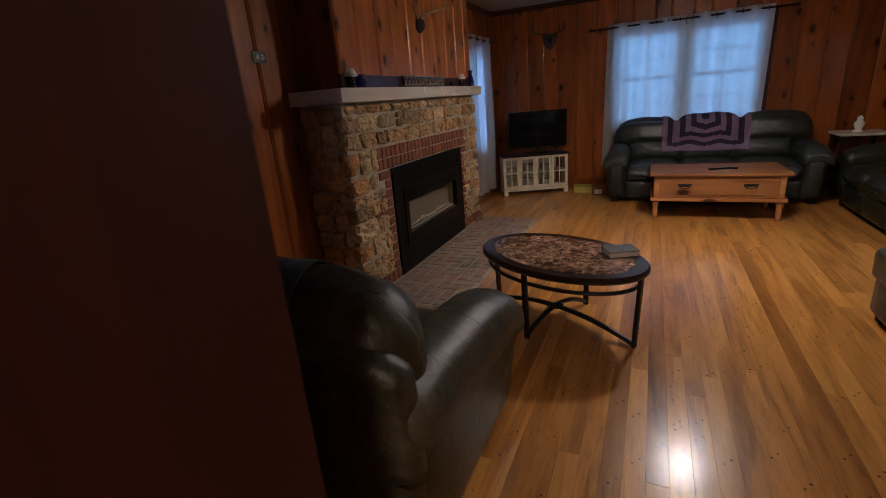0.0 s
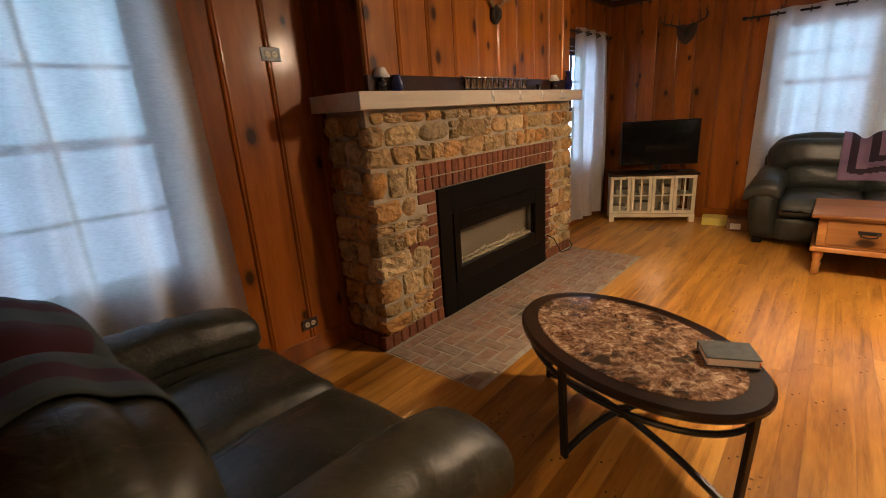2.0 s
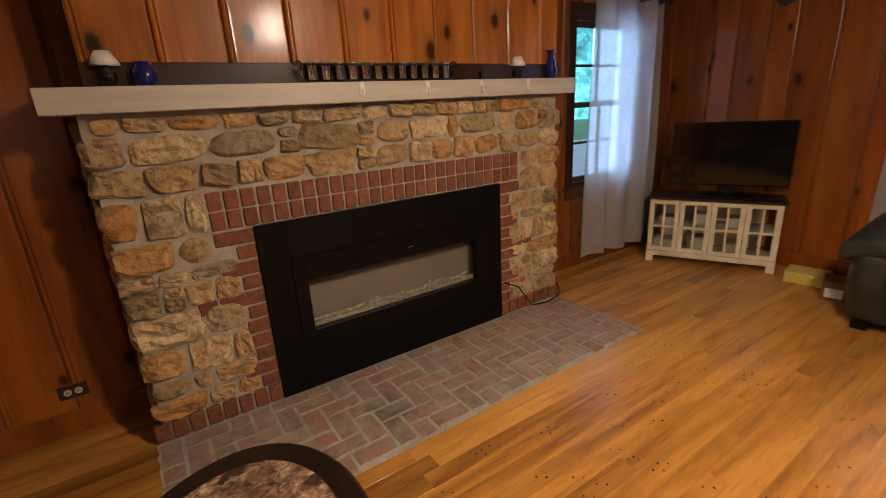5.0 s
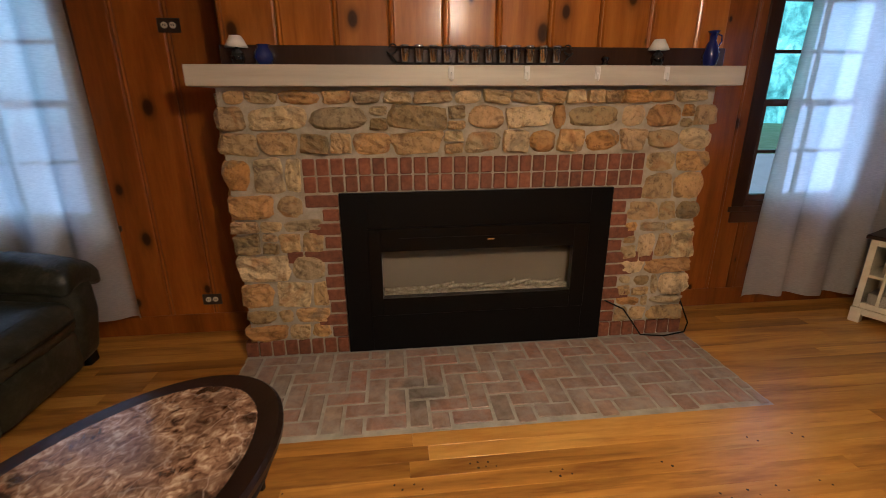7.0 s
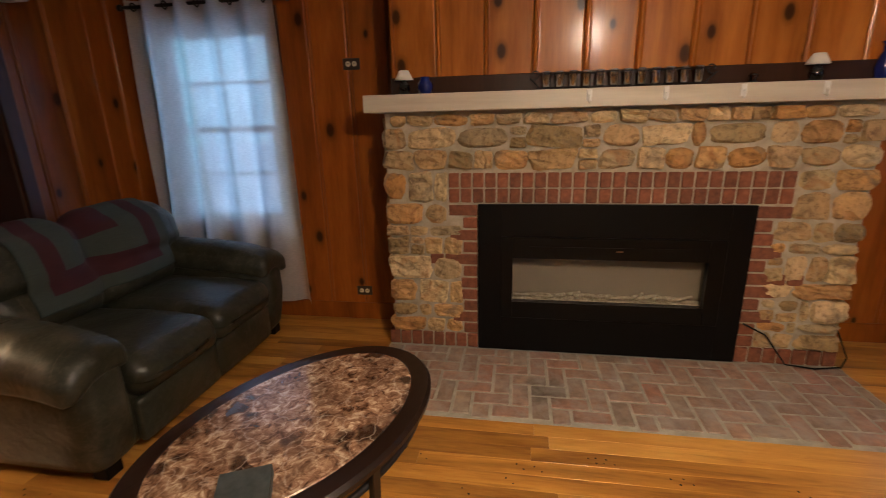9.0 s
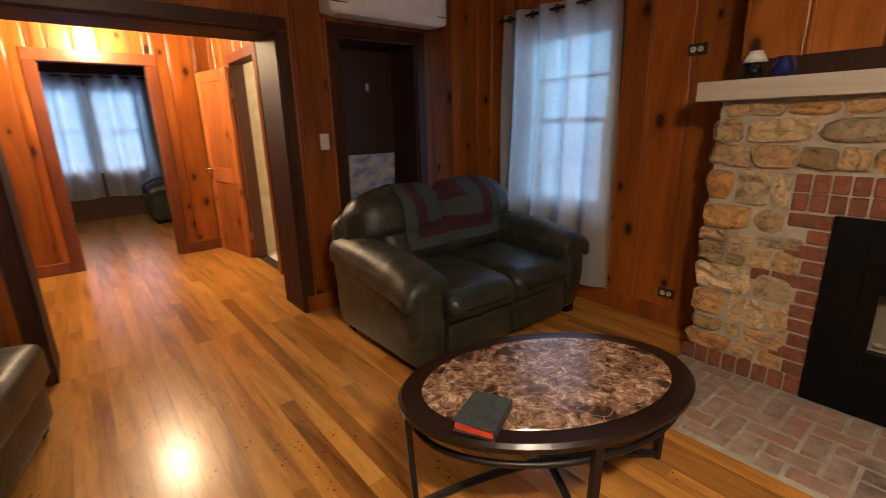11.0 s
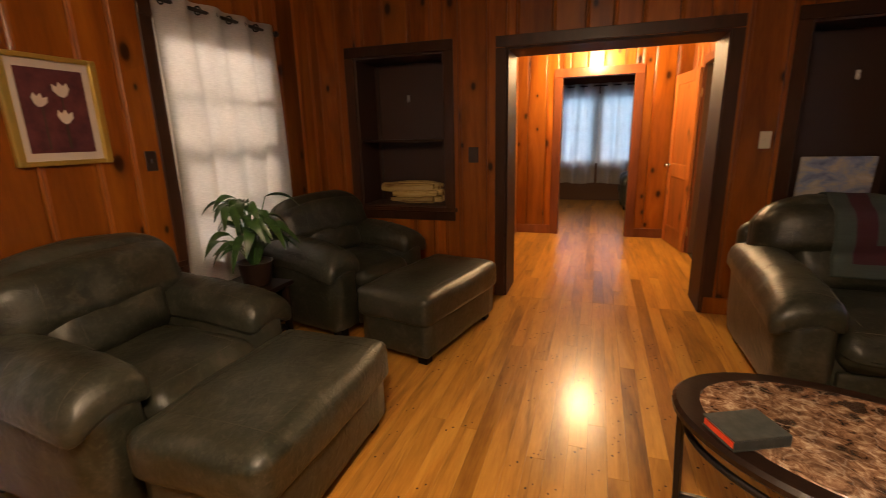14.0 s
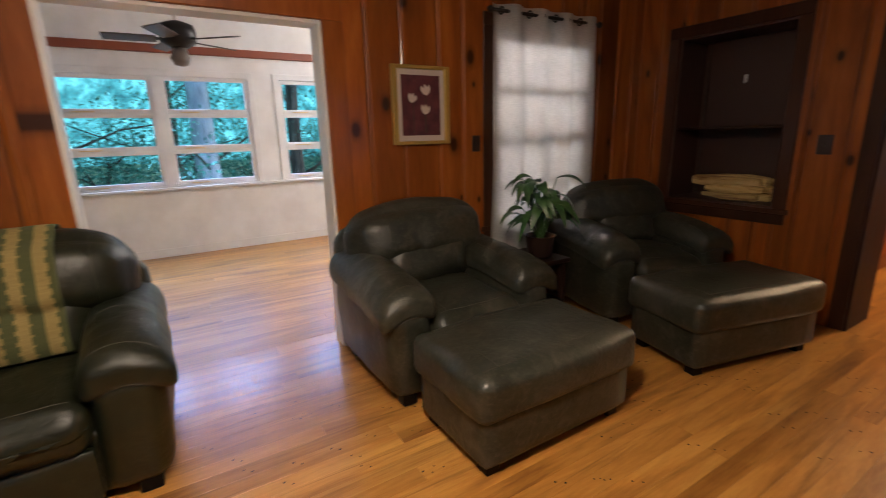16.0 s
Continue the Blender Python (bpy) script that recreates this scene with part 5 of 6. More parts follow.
wall_plate("outlet", pose(XW + 0.014, 4.262, 0.228, 0, 0, 90), 0.115, 0.07, "brown wall outlet with two ivory sockets", [(-0.021, 0, 0.016), (0.021, 0, 0.016)])
wall_plate("outlet", pose(XW + 0.014, 4.285, 1.79, 0, 0, 90), 0.115, 0.07, "brown wall outlet with two ivory sockets", [(-0.021, 0, 0.016), (0.021, 0, 0.016)])
wall_plate("outlet", pose(XW + 0.014, 7.33, 1.79, 0, 0, 90), 0.115, 0.07, "brown wall outlet with a plug beside the chimney", [(-0.021, 0, 0.016)])
wall_plate("outlet", pose(XW + 0.014, 7.3, 0.26, 0, 0, 90), 0.115, 0.07, "brown wall outlet with a plugged cord", [(0.021, 0, 0.016)])
for x, z, w, h, mt, nm in ((-0.285, 1.29, 0.07, 0.115, IVORY, "ivory light switch plate"), (1.77, 1.21, 0.085, 0.125, PLATE, "dark brown double switch plate")):
    t = thing("light_switch", pose(x, YS + 0.014, z, 0, 0, 180), nm + " on the pine wall", "light switch")
    part("plate", box((-w / 2, -0.006, -h / 2), (w / 2, 0, h / 2), 0.003), mt, t)
    part("toggle", box((-0.006, -0.016, -0.012), (0.006, -0.006, 0.012), 0.002), mt, t)
t = thing("light_switch", pose(XE - 0.014, 4.13, 1.27, 0, 0, -90), "small dark switch plate on the pine wall", "light switch")
part("plate", box((-0.035, -0.006, -0.055), (0.035, 0, 0.055), 0.003), PLATE, t)
part("toggle", box((-0.006, -0.016, -0.012), (0.006, -0.006, 0.012), 0.002), PLATE, t)

# white adhesive hooks
def hook(m, label="small white adhesive hook"):
    t = thing("adhesive_hook", m, label, "hook", "white hooks")
    part("pad", cushion((0.028, 0.006, 0.06), 0.003, n=4), WHITE, t, m=pose(0, -0.003, 0), smooth=True)
    part("hook", tube([(0, -0.006, 0), (0, -0.014, -0.012), (0, -0.018, -0.028), (0, -0.012, -0.036)], 0.005, 6), WHITE, t, smooth=True)


for y in (5.72, 6.095, 6.455, 6.82):
    hook(pose(-1.391, y, 1.535, 0, 0, 90), "small white adhesive hook on the mantel front")
hook(pose(2.482, BACK + 0.026, 1.71, 0, 0, 180), "small white adhesive hook in the niche")
hook(pose(-0.888, BACK + 0.026, 1.715, 0, 0, 180), "small white adhesive hook in the niche")

# canvas in the west niche, firewood print in the east niche
SCENERY = material("canvas_print", (0.3, 0.3, 0.34), 0.7)
g = Graph(SCENERY)
cv = g.coords((1, 1, 1.6))
g.colour(g.ramp(g.noise(cv, 7.0, 5.0, 0.6, 0.5), [(0.3, (0.1, 0.13, 0.24)), (0.48, (0.3, 0.32, 0.42)), (0.58, (0.48, 0.4, 0.3)), (0.7, (0.55, 0.5, 0.45))]))
cnv = thing("canvas_picture", pose(-0.8, 2.14, NICHE_W[2] + 0.015, 5, 0, 180), "small landscape canvas in blue and tan leaning in the niche", "picture")
part("canvas", box((-0.22, 0, 0), (0.22, 0.02, 0.39), 0.003), SCENERY, cnv)
LOGS = material("split_firewood", (0.55, 0.36, 0.12), 0.85)
g = Graph(LOGS)
g.colour(g.tint(g.ramp(g.noise(g.coords((0.15, 1, 1), 5.0), 26.0), [(0.34, (0.26, 0.13, 0.035)), (0.5, (0.62, 0.43, 0.15)), (0.75, (0.74, 0.56, 0.25))]), 0.6, 1.1))
rng = random.Random(31)
for k in range(9):
    row, col = divmod(k, 3)
    bm = cushion((rng.uniform(0.42, 0.52), 0.07, 0.062), 0.018, (0, 0.01, 0.01), 6, 0.03, k)
    o = link_mesh("firewood_log", bm, LOGS, m=pose(2.38 + rng.uniform(-0.05, 0.05), 2.06 + col * 0.075, NICHE_E[2] + 0.047 + row * 0.058, rng.uniform(-8, 8), 0, rng.uniform(-3, 3)))
    tagged(o, "split pale firewood log stacked in the niche", "log", "stacked firewood")

# wall-mounted air conditioner
ac = thing("air_conditioner", pose(-0.83, YS + 0.012, 2.27, 0, 0, 180), "white wall-mounted split air conditioner above the niche", "air conditioner")
part("housing", cushion((1.02, 0.2, 0.27), 0.045, (0, 0.02, 0), 10, m=pose(0, -0.1, 0)), WHITE, ac, smooth=True)
part("louvre", box((-0.44, -0.19, -0.138), (0.44, -0.09, -0.126), 0.004), WHITE, ac)
part("seam_gap", box((-0.5, -0.206, -0.072), (0.5, -0.2, -0.066)), PLATE, ac)

# ---- mantel pieces ----
MZ = 1.57
for y in (4.72, 6.8):
    t = thing("table_lamp", pose(-1.46, y, MZ), "tiny dark-glass lamp with a white shade on the mantel", "lamp", "mantel lamps")
    part("body", lathe([(0.022, 0), (0.026, 0.006), (0.034, 0.03), (0.03, 0.055), (0.012, 0.068), (0.009, 0.08)], 16), SCREEN, t, smooth=True)
    part("shade", lathe([(0.052, 0.078), (0.026, 0.128), (0.024, 0.128), (0.05, 0.078)], 18), WHITE, t, smooth=True)
t = thing("votive_rack", pose(-1.45, 5.88, MZ), "black wire rack holding twelve small glass cups", "candle holder")
for sgn in (-1, 1):
    part("scroll_end", tube([(0, sgn * (0.43 + 0.022 * math.cos(a) + 0.003 * a), 0.075 + 0.022 * math.sin(a)) for a in [k * 0.4 for k in range(15)]] + [(0, sgn * 0.42, 0.02), (0, sgn * 0.42, 0.0)], 0.004, 6), IRON, t, smooth=True)
for x, z in ((-0.028, 0.078), (0.028, 0.078), (0, 0.012)):
    part("rail", tube([(x, -0.42, z), (x, 0.42, z)], 0.003, 6), IRON, t, smooth=True)
CUP = material("smoke_glass", (0.6, 0.61, 0.63), 0.13, 1.0)
for k in range(12):
    part("cup", lathe([(0.017, 0.014), (0.02, 0.02), (0.025, 0.085), (0.027, 0.092), (0.024, 0.092), (0.016, 0.025)], 14), CUP, t, m=pose(0, -0.378 + k * 0.0687, 0), smooth=True)
t = thing("pitcher", pose(-1.46, 7.09, MZ), "cobalt blue glass pitcher on the mantel end", "vase")
part("body", lathe([(0.03, 0), (0.034, 0.01), (0.042, 0.05), (0.03, 0.1), (0.017, 0.125), (0.02, 0.155), (0.03, 0.17), (0.026, 0.17), (0.014, 0.13)], 18), COBALT, t, smooth=True)
part("handle", tube([(0, 0.02, 0.155), (0, 0.045, 0.15), (0, 0.05, 0.12), (0, 0.032, 0.095)], 0.004, 6), COBALT, t, smooth=True)
t = thing("small_jar", pose(-1.46, 4.84, MZ) @ Matrix.Scale(1.4, 4), "small cobalt blue jar beside the mantel lamp", "jar")
part("body", lathe([(0.024, 0), (0.033, 0.02), (0.032, 0.04), (0.02, 0.055), (0.023, 0.065), (0.019, 0.065)], 16), COBALT, t, smooth=True)
t = thing("glass_ornament", pose(-1.46, 6.52, MZ), "small dark glass ornament on the mantel", "ornament")
part("body", lathe([(0.015, 0), (0.018, 0.01), (0.012, 0.02), (0.022, 0.036), (0.012, 0.05)], 12), SCREEN, t, smooth=True)

# ---- antler mounts ----
PLAQUE = wood("plaque_wood", (0.08, 0.03, 0.015), (0.13, 0.05, 0.02), (0.18, 0.07, 0.03), (0.3, 0.45), knots=False)
BONE = material("antler", (0.3, 0.2, 0.11), 0.6)
g = Graph(BONE)
g.colour(g.ramp(g.noise(g.coords(), 18.0), [(0.3, (0.16, 0.09, 0.045)), (0.7, (0.42, 0.31, 0.19))]))
HIDE = material("dark_hide", (0.02, 0.016, 0.012), 0.7)


def antlers(m, label, w=0.19, h=0.28, mat=PLAQUE, bone=BONE):
    t = thing("antler_mount", m, label, "antler mount", "antler mounts")
    bm = bmesh.new()
    pts = [(-0.5, 0.42), (-0.28, 0.5), (0, 0.44), (0.28, 0.5), (0.5, 0.42), (0.47, 0.1), (0.36, -0.2), (0.16, -0.42), (0, -0.5), (-0.16, -0.42), (-0.36, -0.2), (-0.47, 0.1)]
    f = bm.faces.new([bm.verts.new((x * w, 0, z * h)) for x, z in pts])
    ex = bmesh.ops.extrude_face_region(bm, geom=[f])
    bmesh.ops.translate(bm, vec=(0, -0.022, 0), verts=[q for q in ex["geom"] if isinstance(q, bmesh.types.BMVert)])
    bmesh.ops.bevel(bm, geom=bm.edges[:], offset=0.004, segments=1, affect="EDGES")
    part("plaque", bm, mat, t)
    part("skull_cap", cushion((0.085, 0.06, 0.11), 0.03, (0.01, 0.02, 0.01), 8), HIDE, t, m=pose(0, -0.045, 0.02), smooth=True)
    for s in (-1, 1):
        main = [(s * 0.03, -0.05, 0.07), (s * 0.1, -0.06, 0.12), (s * 0.2, -0.1, 0.15), (s * 0.29, -0.17, 0.17), (s * 0.33, -0.25, 0.22), (s * 0.3, -0.32, 0.27)]
        beam = part("antler", tube(main, 0.014, 8, 0.005), bone, t, smooth=True)
        for k, tip in ((2, (s * 0.19, -0.12, 0.3)), (3, (s * 0.29, -0.2, 0.33)), (1, (s * 0.08, -0.11, 0.2))):
            part("tine", tube([main[k], [(main[k][q] + tip[q]) / 2 + (0.01 if q == 2 else 0) for q in range(3)], tip], 0.009, 6, 0.003), bone, beam, smooth=True)
    return t


antlers(pose(-1.514, 5.905, 2.07, 0, 0, 90), "deer antlers on a shield plaque over the mantel")
antlers(pose(-0.95, YN - 0.014, 2.13) @ Matrix.Scale(0.75, 4), "small dark antler mount on the pine wall", 0.3, 0.3, NICHE, HIDE)

# ---- hall, far room and bath ----
HX0, HX1, HY = -0.24, 1.86, -0.33
BATH_DOOR = (0.45, 1.2, 0.0, 2.03)
FAR_DOOR = (0.4, 1.27, 0.0, 2.06)
FY = -3.8
w_hallw = wall("wall_hall_west", "x", HX0, HX0 - 0.12, (HY, BACK), H, [BATH_DOOR], PINEWALL, "knotty pine hall wall with an open door")
w_halle = wall("wall_hall_east", "x", HX1, HX1 + 0.12, (HY, BACK), H, [], PINEWALL, "knotty pine hall wall")
w_hallf = wall("wall_hall_end", "y", HY, HY - 0.12, (HX0 - 0.12, HX1 + 0.12), H, [FAR_DOOR], PINEWALL, "knotty pine hall end wall with a doorway")
plain("ceiling_hall", box((-2.0, FY - 0.15, H), (3.4, BACK - 0.001, H + 0.08)), PLASTER, "flat off-white hall ceiling", "ceiling")
casing(FAR_DOOR, "y", HY, 1, "trim_far_door", "reddish casing boards round the far doorway", HALLTRIM, 0.11)
casing(BATH_DOOR, "x", HX0, 1, "trim_bath_door", "reddish casing boards round the side doorway", HALLTRIM, 0.09)
for a, b in (((HX1 - 0.02, HY + 0.02, 0), (HX1, BACK, 0.12)), ((1.38, HY, 0), (HX1, HY + 0.02, 0.12)), ((HX0, HY, 0), (0.29, HY + 0.02, 0.12))):
    plain("baseboard", box(a, b, 0.004), HALLTRIM, "reddish-stained hall baseboard", "baseboard")
t = thing("hall_lamp", pose(0.8, 0.35, H), "flush ceiling lamp in the hall", "ceiling lamp")
part("canopy", lathe([(0.09, -0.03), (0.1, -0.005), (0.1, 0.0)], 20), BRASS, t, smooth=True)
t = thing("ceiling_lamp", pose(0.95, 6.05, H), "flush ceiling lamp in the living room", "ceiling lamp")
part("canopy", lathe([(0.1, -0.03), (0.11, -0.005), (0.11, 0.0)], 20), BRASS, t, smooth=True)

# open side door, folded back along the hall wall
DOORWOOD = wood("door_pine", (0.2, 0.06, 0.015), (0.33, 0.1, 0.025), (0.42, 0.14, 0.035), (0.25, 0.4))
d = thing("door_1", pose(HX0 + 0.03, 0.44, 0, 0, 0, -80), "open panelled pine door with brass knob", "door", kind="structure")
DW, DH = 0.72, 2.0
part("stile", box((0, 0, 0.01), (0.11, 0.035, DH), 0.003), DOORWOOD, d)
part("stile", box((DW - 0.11, 0, 0.01), (DW, 0.035, DH), 0.003), DOORWOOD, d)
for z0, z1 in ((0.01, 0.22), (0.82, 0.98), (DH - 0.12, DH)):
    part("rail", box((0.11, 0.001, z0), (DW - 0.11, 0.034, z1), 0.003), DOORWOOD, d)
for z0, z1 in ((0.22, 0.82), (0.98, DH - 0.12)):
    part("panel", box((0.11, 0.01, z0), (DW - 0.11, 0.025, z1)), DOORWOOD, d)
for sgn in (-1, 1):
    part("door_handle", lathe([(0.012, 0), (0.012, 0.025), (0.027, 0.035), (0.028, 0.05), (0.016, 0.06)], 14), CHROME, d, m=pose(DW - 0.06, 0.0175 + sgn * 0.0175, 0.95, 90 * sgn, 0, 0) if sgn < 0 else pose(DW - 0.06, 0.035, 0.95, -90), smooth=True)
for z in (0.25, 1.75):
    part("hinge", box((-0.012, -0.006, z - 0.045), (0.03, 0.0, z + 0.045), 0.002), BRASS, d)
t = thing("return_air_panel", pose(HX1 - 0.016, 0.35, 2.12, 0, 0, -90), "brown painted access panel on the hall wall", "wall panel")
part("panel", box((-0.22, -0.012, -0.24), (0.22, 0, 0.24), 0.004), TRIM, t)

# bath seen through the side door
plain("wall_bath", boxes(((-2.0, 1.35, 0), (HX0 - 0.12, 1.45, H)), ((-2.0, 0.2, 0), (HX0 - 0.12, 0.3, H)), ((-2.1, 0.2, 0), (-2.0, 1.45, H))), CREAM, "cream-painted side room walls", "wall")
plain("floor_bath", box((-2.0, 0.3, -0.1), (HX0 - 0.12, 1.35, -0.002)), WHITE, "pale side room floor", "floor")

# far room
plain("wall_far", boxes(((-1.6, FY - 0.14, 0), (0.1, FY, H)), ((1.55, FY - 0.14, 0), (3.4, FY, H)), ((0.1, FY - 0.14, 0), (1.55, FY, 0.75)), ((0.1, FY - 0.14, 2.1), (1.55, FY, H)), ((-1.72, FY - 0.14, 0), (-1.6, HY - 0.12, H)), ((3.4, FY - 0.14, 0), (3.52, HY - 0.12, H)), ((-1.6, HY - 0.125, 0), (HX0 - 0.12, HY - 0.02, H)), ((HX1 + 0.12, HY - 0.125, 0), (3.4, HY - 0.02, H))), PINEWALL, "dim pine walls of the far room", "wall")
sash_window("window_5", (0.1, 1.55, 0.75, 2.1), "y", FY, -1, "paired window of the far room behind grey curtains", mullion=True)
rod(pose(1.75, FY + 0.09, 2.24, 0, 0, 180), 1.85, "dark iron curtain rod in the far room")
curtain(pose(1.68, FY + 0.09, 2.285, 0, 0, 180), 0.86, 1.93, 3.5, 21, "grey-white grommet curtain in the far room", group="far room curtains")
curtain(pose(0.8, FY + 0.09, 2.285, 0, 0, 180), 0.86, 1.93, 3.5, 22, "grey-white grommet curtain in the far room", group="far room curtains")
leather_seat("far_armchair", pose(0.0, -2.9, 0, 0, 0, 90), 0.8, 0.8, 1, "grey upholstered chair in the far room", "armchair", LEATHER_N, seed=14, back=0.9)

# ---- sunroom ----
SX, SY0, SY1, SH2 = 6.75, 2.4, 8.3, 2.75
S_WIN = [(5.0 + 0.0, 6.92), (2.75, 4.63)]
SZ = (0.84, 2.06)
plain("wall_sun_east", boxes(*[((SX, u0, z0), (SX + 0.12, u1, z1)) for u0, u1, z0, z1 in wall_cells((SY0 - 0.12, SY1 + 0.12), SH2, [(a, b, *SZ) for a, b in S_WIN])]), WHITE, "white-painted sunroom wall with awning windows", "wall")
plain("wall_sun_south", box((XE + THICK, SY0 - 0.12, 0), (SX, SY0, SH2)), WHITE, "white-painted sunroom side wall", "wall")
plain("wall_sun_north", box((XE + THICK, SY1, 0), (SX, SY1 + 0.12, SH2)), WHITE, "white-painted sunroom side wall", "wall")
plain("wall_sun_west", boxes(*[((XE + THICK, u0, z0), (XE + THICK + 0.012, u1, z1)) for u0, u1, z0, z1 in wall_cells((SY0, SY1), SH2, [WIN_E, OPEN_E])]), WHITE, "white-painted inner sunroom wall", "wall")
plain("ceiling_sun", box((XE + THICK, SY0 - 0.12, SH2), (SX + 0.12, SY1 + 0.12, SH2 + 0.08)), WHITE, "white-painted sunroom ceiling", "ceiling")
BEAM = material("beam_stain", (0.24, 0.06, 0.025), 0.5)
plain("trim_sun_beam", box((SX - 0.05, SY0, 2.3), (SX, SY1, 2.385), 0.004), BEAM, "red-brown stained beam along the sunroom wall", "trim")
plain("trim_sun_sill", box((SX - 0.05, SY0, 0.79), (SX, SY1, 0.82), 0.004), WHITE, "white window sill of the sunroom", "trim")
plain("baseboard_sun", box((SX - 0.02, SY0, 0), (SX, SY1, 0.1), 0.003), WHITE, "white sunroom baseboard", "baseboard")
for k, (a, b) in enumerate(S_WIN):
    t = thing(f"window_{6 + k}", pose(0, 0, 0), "white-framed three-row awning window onto trees", "window", kind="structure")
    part("window_frame", boxes(((SX - 0.02, a - 0.07, SZ[0] - 0.02), (SX, a, SZ[1] + 0.07)), ((SX - 0.02, b, SZ[0] - 0.02), (SX, b + 0.07, SZ[1] + 0.07)), ((SX - 0.02, a, SZ[1]), (SX, b, SZ[1] + 0.07)), bevel=0.003), WHITE, t)
    mid = (a + b) / 2
    part("mullion", box((SX - 0.01, mid - 0.045, SZ[0]), (SX + 0.08, mid + 0.045, SZ[1])), WHITE, t)
    for c0, c1 in ((a, mid - 0.045), (mid + 0.045, b)):
        for r in range(3):
            z0 = SZ[0] + (SZ[1] - SZ[0]) * r / 3
            z1 = SZ[0] + (SZ[1] - SZ[0]) * (r + 1) / 3
            s = part("sash", boxes(((SX + 0.01, c0, z0), (SX + 0.05, c0 + 0.045, z1)), ((SX + 0.01, c1 - 0.045, z0), (SX + 0.05, c1, z1)), ((SX + 0.01, c0 + 0.045, z0), (SX + 0.05, c1 - 0.045, z0 + 0.05)), ((SX + 0.01, c0 + 0.045, z1 - 0.045), (SX + 0.05, c1 - 0.045, z1)), bevel=0.003), WHITE, t)
            p = part("pane", box((SX + 0.028, c0 + 0.045, z0 + 0.05), (SX + 0.032, c1 - 0.045, z1 - 0.045)), GLASS, s)
            p.visible_shadow = False
            part("latch", box((SX - 0.004, (c0 + c1) / 2 + 0.1, z0 + 0.012), (SX + 0.01, (c0 + c1) / 2 + 0.3, z0 + 0.024)), BRASS, s)
fan = thing("ceiling_fan", pose(4.97, 5.78, SH2 - 0.2), "dark bronze ceiling fan with grey-brown blades and globe", "ceiling fan")
part("downrod", tube([(0, 0, 0.2), (0, 0, -0.33)], 0.014, 8), WHITE, fan, smooth=True)
part("motor", lathe([(0.04, -0.28), (0.12, -0.31), (0.135, -0.36), (0.13, -0.44), (0.07, -0.48)], 24), IRON, fan, smooth=True)
part("light_kit", lathe([(0.05, -0.48), (0.06, -0.52), (0.075, -0.56), (0.05, -0.61), (0.01, -0.62)], 18), material("globe_glass", (0.2, 0.17, 0.14), 0.3), fan, smooth=True)
BLADE = wood("fan_blade", (0.05, 0.04, 0.035), (0.09, 0.07, 0.06), (0.13, 0.1, 0.085), (0.4, 0.6), along="x", knots=False)
for k in range(5):
    a = 14 + 72 * k
    b = part("blade", cushion((0.36, 0.12, 0.012), 0.005, n=4), BLADE, fan, m=pose(0, 0, -0.42, 0, 0, a) @ pose(0.33, 0, 0, 12))
    part("blade_arm", box((-0.25, -0.02, -0.004), (-0.13, 0.02, 0.006), 0.002), IRON, b)

# ---- outdoors ----
plain("ground", box((-60, -60, -0.7), (60, 60, -0.6)), GRASS, "mown grass outside the house", "ground")
for x0, y0, x1, y1 in ((XW - THICK, FY - 0.14, SX + 0.12, YN + THICK),):
    plain("foundation", box((x0, y0, -0.6), (x1, y1, -0.05)), MORTAR, "rendered foundation below the floors", "foundation")
# Pale strip, added so that the west window's lower sash looks bright.
plain("driveway", box((-15.5, 5.5, -0.62), (-5.5, 45, -0.592), 0.004), PALE_GROUND, "pale ground strip added to brighten the window view", "driveway")
# Ring of distant woods; dusk light is put in as emission, so it glows.
WOODS_GLOW = bpy.data.materials.new("far_woods_glow")
WOODS_GLOW.use_nodes = True
g = Graph(WOODS_GLOW)
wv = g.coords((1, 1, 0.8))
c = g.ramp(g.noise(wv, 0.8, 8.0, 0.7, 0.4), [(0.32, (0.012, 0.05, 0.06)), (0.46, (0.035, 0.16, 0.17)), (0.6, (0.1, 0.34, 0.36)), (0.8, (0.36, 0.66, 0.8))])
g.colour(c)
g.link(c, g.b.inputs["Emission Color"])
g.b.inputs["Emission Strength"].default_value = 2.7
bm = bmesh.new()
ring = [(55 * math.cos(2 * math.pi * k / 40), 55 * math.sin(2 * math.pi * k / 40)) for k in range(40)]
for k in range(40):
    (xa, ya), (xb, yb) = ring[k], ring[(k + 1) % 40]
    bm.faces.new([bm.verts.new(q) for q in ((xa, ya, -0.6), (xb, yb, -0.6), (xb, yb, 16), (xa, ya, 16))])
plain("backdrop", bm, WOODS_GLOW, "backdrop of distant green woods, dusk light glowing from its colour", "woods")

FOLIAGE = material("tree_leaf", (0.06, 0.13, 0.04), 0.6)
g = Graph(FOLIAGE)
isl = g.node("ShaderNodeNewGeometry").outputs["Random Per Island"]
g.colour(g.ramp(isl, [(0.0, (0.06, 0.19, 0.14)), (0.5, (0.1, 0.3, 0.22)), (1.0, (0.16, 0.42, 0.3))]))


